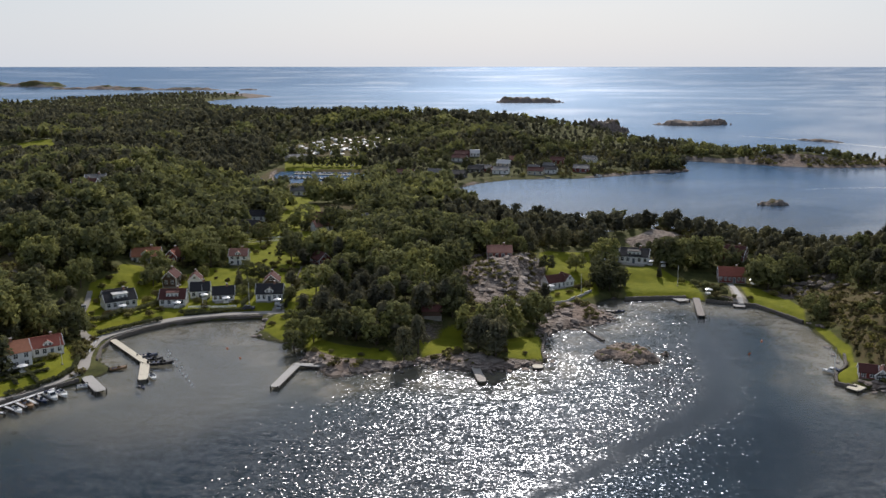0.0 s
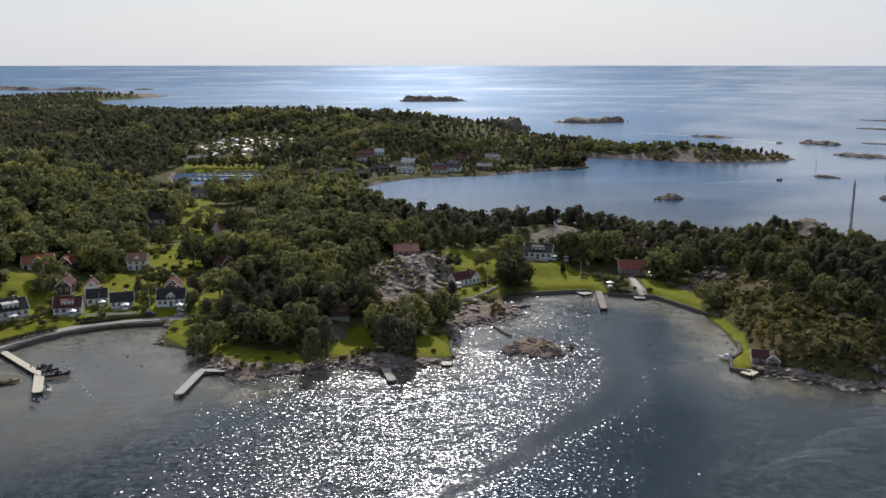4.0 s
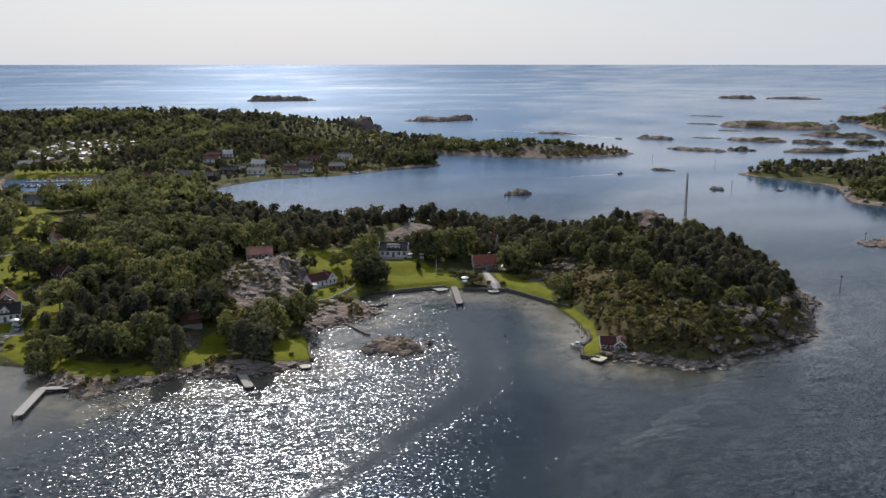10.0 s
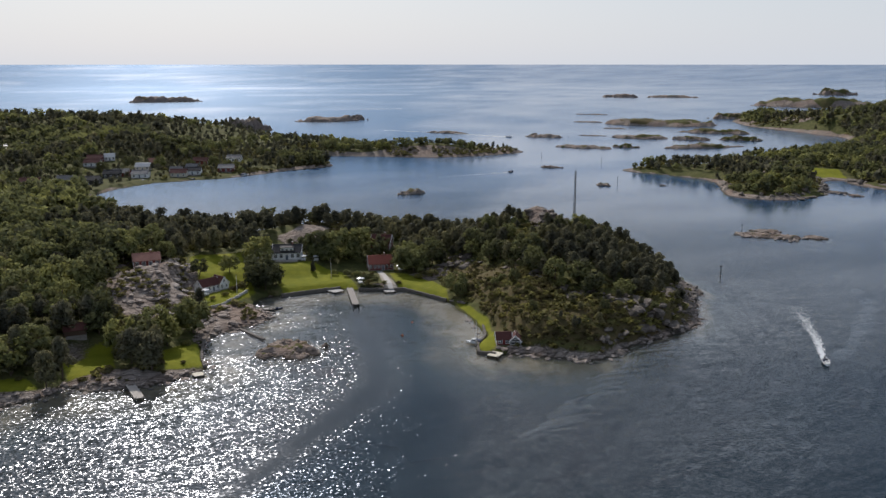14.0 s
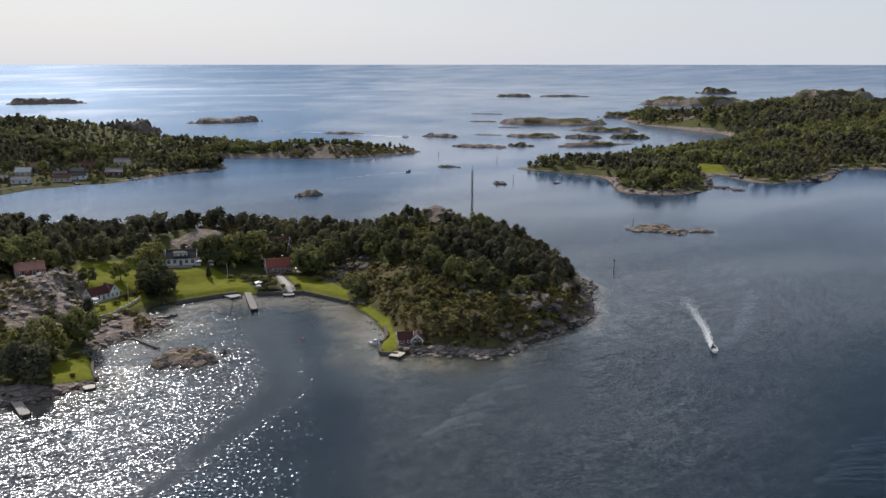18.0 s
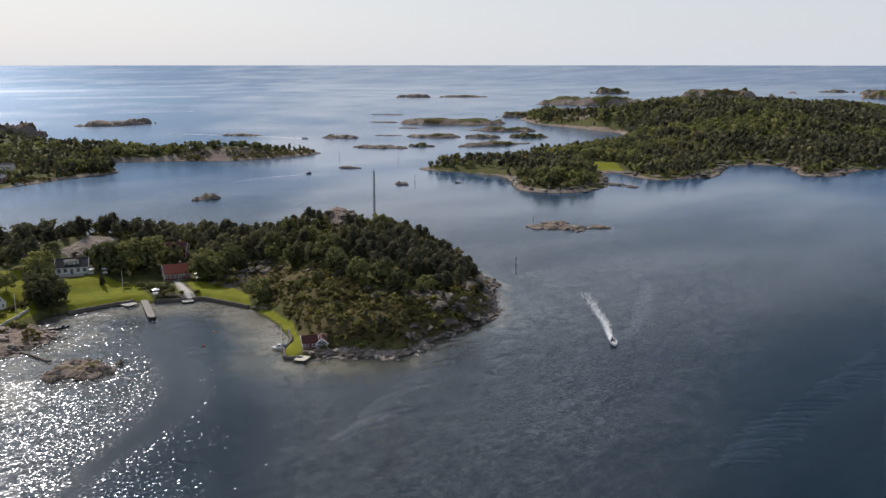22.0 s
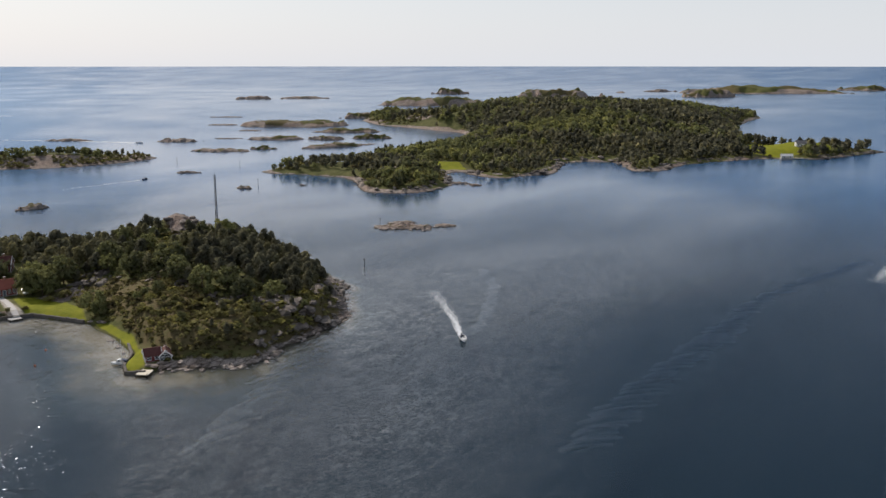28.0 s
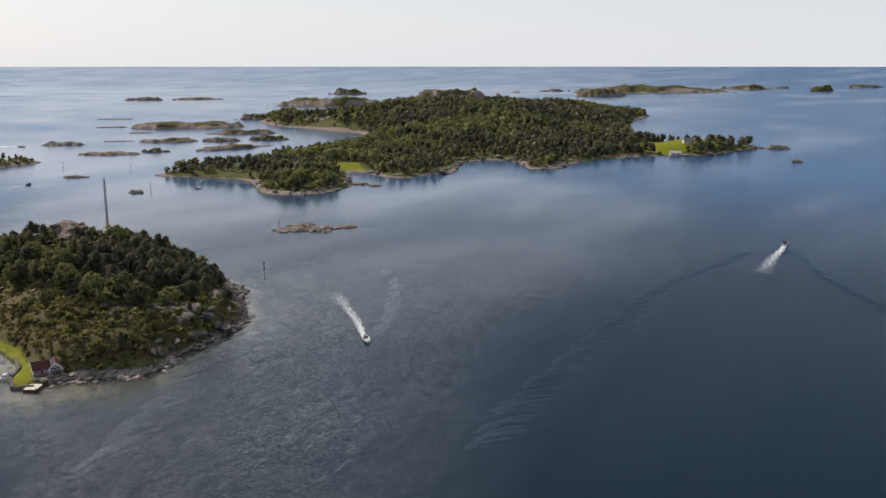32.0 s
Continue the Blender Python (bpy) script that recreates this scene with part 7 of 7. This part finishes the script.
crags(ix_[sel], iy_[sel], ir.uniform(1.4, 3.8, sel.sum()), 112, "granite ledges along the large island's shore", LICHEN_ROCK, island_base)
for sx0, sx1, sy0, sy1, n, lo, hi in ((305, 339, 314, 342, 60, 0.6, 1.6), (462, 470, 409, 430, 10, 0.6, 1.5), (48, 63, 243, 255, 22, 0.5, 1.1), (197, 213, 531, 539, 10, 0.8, 1.7)):
    ca, cb = ir.uniform(sx0, sx1, n), ir.uniform(sy0, sy1, n)
    keep = np.abs((ca - (sx0 + sx1) / 2) / (sx1 - sx0) + 0.6 * (cb - (sy0 + sy1) / 2) / (sy1 - sy0)) < 0.42
    crags(ca[keep], cb[keep], ir.uniform(lo, hi, keep.sum()), 113 + n, "broken granite blocks on a low skerry", ROCK, lambda px, py: 0.35)

# young trees between the caravans
kx_, ky_, kr = spots_of(-175, -30, 780, 1010, 15, 121)
sel = nearest_of(DRY[5:6], kx_, ky_) > 1
kx_, ky_ = kx_[sel], ky_[sel]
scatter("broad", np.stack([kx_, ky_, lookup(gz, kx_, ky_), kr.uniform(4, 8, len(kx_)), kr.uniform(0.9, 1.2, len(kx_))], 1), 60, 4, LEAF, "broadleaf_wood", "young trees between the caravans", "woodland")


# ---- small things ----
def car(x, y, turn, paint, label):
    top = tagged(new("car"), label, "car", "parked cars")
    part("body", Kit().prism([(-2.1, 0.35), (2.1, 0.35), (2.15, 0.7), (1.9, 0.92), (-2.0, 0.98), (-2.15, 0.7)], -0.85, 0.85, 'y'), paint, top)
    cab = part("cabin", Kit().prism([(-1.7, 0.95), (1.0, 0.92), (0.4, 1.45), (-1.3, 1.48)], -0.74, 0.74, 'y'), PANE, top)
    part("roof", Kit().box(-1.3, 0.42, -0.72, 0.72, 1.46, 1.53, 0.02), paint, cab)
    for wx in (-1.35, 1.35):
        for wy in (-0.78, 0.78):
            wh = part("wheel", Kit().rod((wx, wy - 0.1, 0.32), (wx, wy + 0.1, 0.32), 0.32, n=12), RUBBER, top)
            part("rim", Kit().rod((wx, wy - 0.11, 0.32), (wx, wy + 0.11, 0.32), 0.19, n=10), STEEL, wh)
    for wy in (-0.6, 0.6):
        part("headlight", Kit().box(2.08, 2.17, wy - 0.16, wy + 0.16, 0.62, 0.76, 0.02), GELCOAT, top)
    top.matrix_world = pose(x, y, land_z(x, y) + 0.12, 0, 0, turn)


SILVER = plain("silver_car_paint", (0.45, 0.46, 0.47), 0.3, 0.4, vary=0.05)
DARK_CAR = plain("dark_car_paint", (0.03, 0.035, 0.045), 0.25, vary=0.05)
car(-56.6, 293.4, 80, SILVER, "silver car parked on the gravel drive")
car(-120.6, 281.0, 110, DARK_CAR, "dark car parked on the drive")
car(-122.4, 287.0, 108, SILVER, "silver car parked further up the drive")
car(-67.5, 292.6, 5, DARK_CAR, "dark car parked by the shore road")
for n in range(9):
    car(-72 - 4.2 * n, 727 + n * 0.8, 85, (SILVER, GELCOAT, DARK_CAR)[n % 3], "car parked beside the marina")


def buoy(x, y, label, paint):
    top = tagged(new("buoy"), label, "buoy", "buoys in the village bay")
    part("float", Kit().add([(0, 0, -0.3)] + [(0.34 * math.cos(a), 0.34 * math.sin(a), 0.05) for a in np.arange(6) * 1.0472] + [(0.2 * math.cos(a), 0.2 * math.sin(a), 0.36) for a in np.arange(6) * 1.0472] + [(0, 0, 0.42)],
                            [(0, 1 + (k + 1) % 6, 1 + k) for k in range(6)] + [(1 + k, 1 + (k + 1) % 6, 7 + (k + 1) % 6, 7 + k) for k in range(6)] + [(7 + k, 7 + (k + 1) % 6, 13) for k in range(6)]), paint, top)
    part("mooring_ring", Kit().rod((0, 0, 0.4), (0, 0, 0.6), 0.05), STEEL, top)
    top.matrix_world = pose(x, y, 0)


for n in range(14):
    buoy(-83.5 + n * 1.15 + 0.6 * math.sin(n * 2.1), 252 - n * 2.1 + 0.8 * math.cos(n * 1.7), "small white mooring buoy on the water", GELCOAT)
ORANGE = plain("orange_buoy_paint", (0.55, 0.12, 0.03), 0.4)
for bx_, by_ in ((-60, 246), (-66, 255), (100, 262), (92, 250)):
    buoy(bx_, by_, "orange mooring buoy on the water", ORANGE)


def flagpole(x, y, high):
    top = tagged(new("flagpole"), "white flagpole standing on a garden lawn", "flagpole", "garden flagpoles")
    part("pole", Kit().rod((0, 0, -0.3), (0, 0, high), 0.09, 0.05), TRIM, top)
    part("foot", Kit().box(-0.25, 0.25, -0.25, 0.25, -0.4, 0.25, 0.03), STONE, top)
    part("knob", Kit().box(-0.1, 0.1, -0.1, 0.1, high, high + 0.2, 0.04), STEEL, top)
    top.matrix_world = pose(x, y, land_z(x, y))


for fx, fy in ((-107.5, 234.5), (-83.5, 293), (-68, 296), (50, 306), (90, 325), (109, 231)):
    flagpole(fx, fy, 8.0)


def picket_fence(a, b, label, high=1.0):
    a, b = np.array(a, float), np.array(b, float)
    long = float(np.hypot(*(b - a)))
    top = tagged(new("fence"), label, "fence", "garden fences")
    n = max(2, int(long / 1.6))
    base = land_z(*a)
    for k in range(n + 1):
        q = a + (b - a) * k / n
        zz = land_z(*q) - base
        part("post", Kit().box(long * k / n - 0.07, long * k / n + 0.07, -0.07, 0.07, zz - 0.4, zz + high, 0.01), TRIM, top)
    for k in range(n):
        q0, q1 = a + (b - a) * k / n, a + (b - a) * (k + 1) / n
        z0, z1 = land_z(*q0) - base, land_z(*q1) - base
        for h0 in (0.35, 0.62, 0.86):
            part("rail", Kit().prism([(long * k / n, z0 + h0 * high), (long * (k + 1) / n, z1 + h0 * high), (long * (k + 1) / n, z1 + h0 * high + 0.16), (long * k / n, z0 + h0 * high + 0.16)], -0.03, 0.03, 'y'), TRIM, top)
    top.matrix_world = pose(a[0], a[1], base, 0, 0, math.degrees(math.atan2(b[1] - a[1], b[0] - a[0])))


picket_fence((-100, 392), (-76, 400), "white rail fence beside the valley gardens")
picket_fence((-98, 400), (-74, 408), "white rail fence beside the valley gardens")
picket_fence((-70, 380), (-48, 368), "white rail fence along the lane")
picket_fence((-106.5, 256.5), (-104.6, 246), "low white fence along the garden hedge")
picket_fence((-88, 291), (-72, 293.4), "low white fence before the village houses")


def garden_set(x, y, turn, label):
    top = tagged(new("garden_table"), label, "garden furniture", "garden furniture sets")
    part("tabletop", Kit().box(-0.9, 0.9, -0.5, 0.5, 0.68, 0.74, 0.02), TRIM, top)
    for sx in (-0.75, 0.75):
        for sy in (-0.4, 0.4):
            part("leg", Kit().box(sx - 0.04, sx + 0.04, sy - 0.04, sy + 0.04, 0, 0.68), TRIM, top)
    for sy in (-1.0, 1.0):
        bench = part("bench", Kit().box(-0.85, 0.85, sy - 0.2, sy + 0.2, 0.40, 0.46, 0.02), TRIM, top)
        part("backrest", Kit().box(-0.85, 0.85, sy * 1.2 - 0.04, sy * 1.2 + 0.04, 0.46, 0.9, 0.02), TRIM, bench)
        for sx in (-0.7, 0.7):
            part("bench_leg", Kit().box(sx - 0.04, sx + 0.04, sy - 0.15, sy + 0.15, 0, 0.40), TRIM, bench)
    par = part("parasol", Kit().add([(0, 0, 2.6)] + [(1.5 * math.cos(a), 1.5 * math.sin(a), 2.1) for a in np.arange(8) * 0.7854] + [(1.5 * math.cos(a), 1.5 * math.sin(a), 2.0) for a in np.arange(8) * 0.7854],
                                    [(0, 1 + k, 1 + (k + 1) % 8) for k in range(8)] + [(1 + k, 9 + k, 9 + (k + 1) % 8, 1 + (k + 1) % 8) for k in range(8)]), GELCOAT, top, "white canvas parasol")
    part("parasol_pole", Kit().rod((0, 0, 0), (0, 0, 2.6), 0.03), STEEL, par)
    top.matrix_world = pose(x, y, land_z(x, y) + 0.02, 0, 0, turn)


for gx0, gy0, gt in ((-109, 286.5, 35), (-92, 291.2, 5), (-76.5, 297.5, 12), (-85.5, 302.5, 15), (-58, 295.2, 4), (39.6, 310.8, 27), (84.5, 347, -19), (90, 347.5, -19), (98, 312, 0), (119.5, 326.5, -10), (-115, 227, 37)):
    garden_set(gx0, gy0, gt, "white garden table with benches and parasol")

# round trees between the marina and the camp, and along the harbour
for k in range(9):
    tx, ty = -124 + k * 7.0 + (k % 3), 722 + (k % 2) * 5 - k * 0.6
    tree("broad", tx, ty, land_z(tx, ty), 9.5 + k % 3, 1.1)
for tx, ty, th in ((-38, 640, 9), (-18, 640, 8), (0, 646, 7), (20, 704, 11), (40, 714, 11), (62, 712, 10), (84, 702, 9), (104, 716, 10), (-30, 690, 11), (0, 684, 10), (112, 700, 8), (-75, 585, 10), (-110, 600, 9), (-88, 572, 9)):
    tree("broad", tx, ty, land_z(tx, ty), th, 1.2)
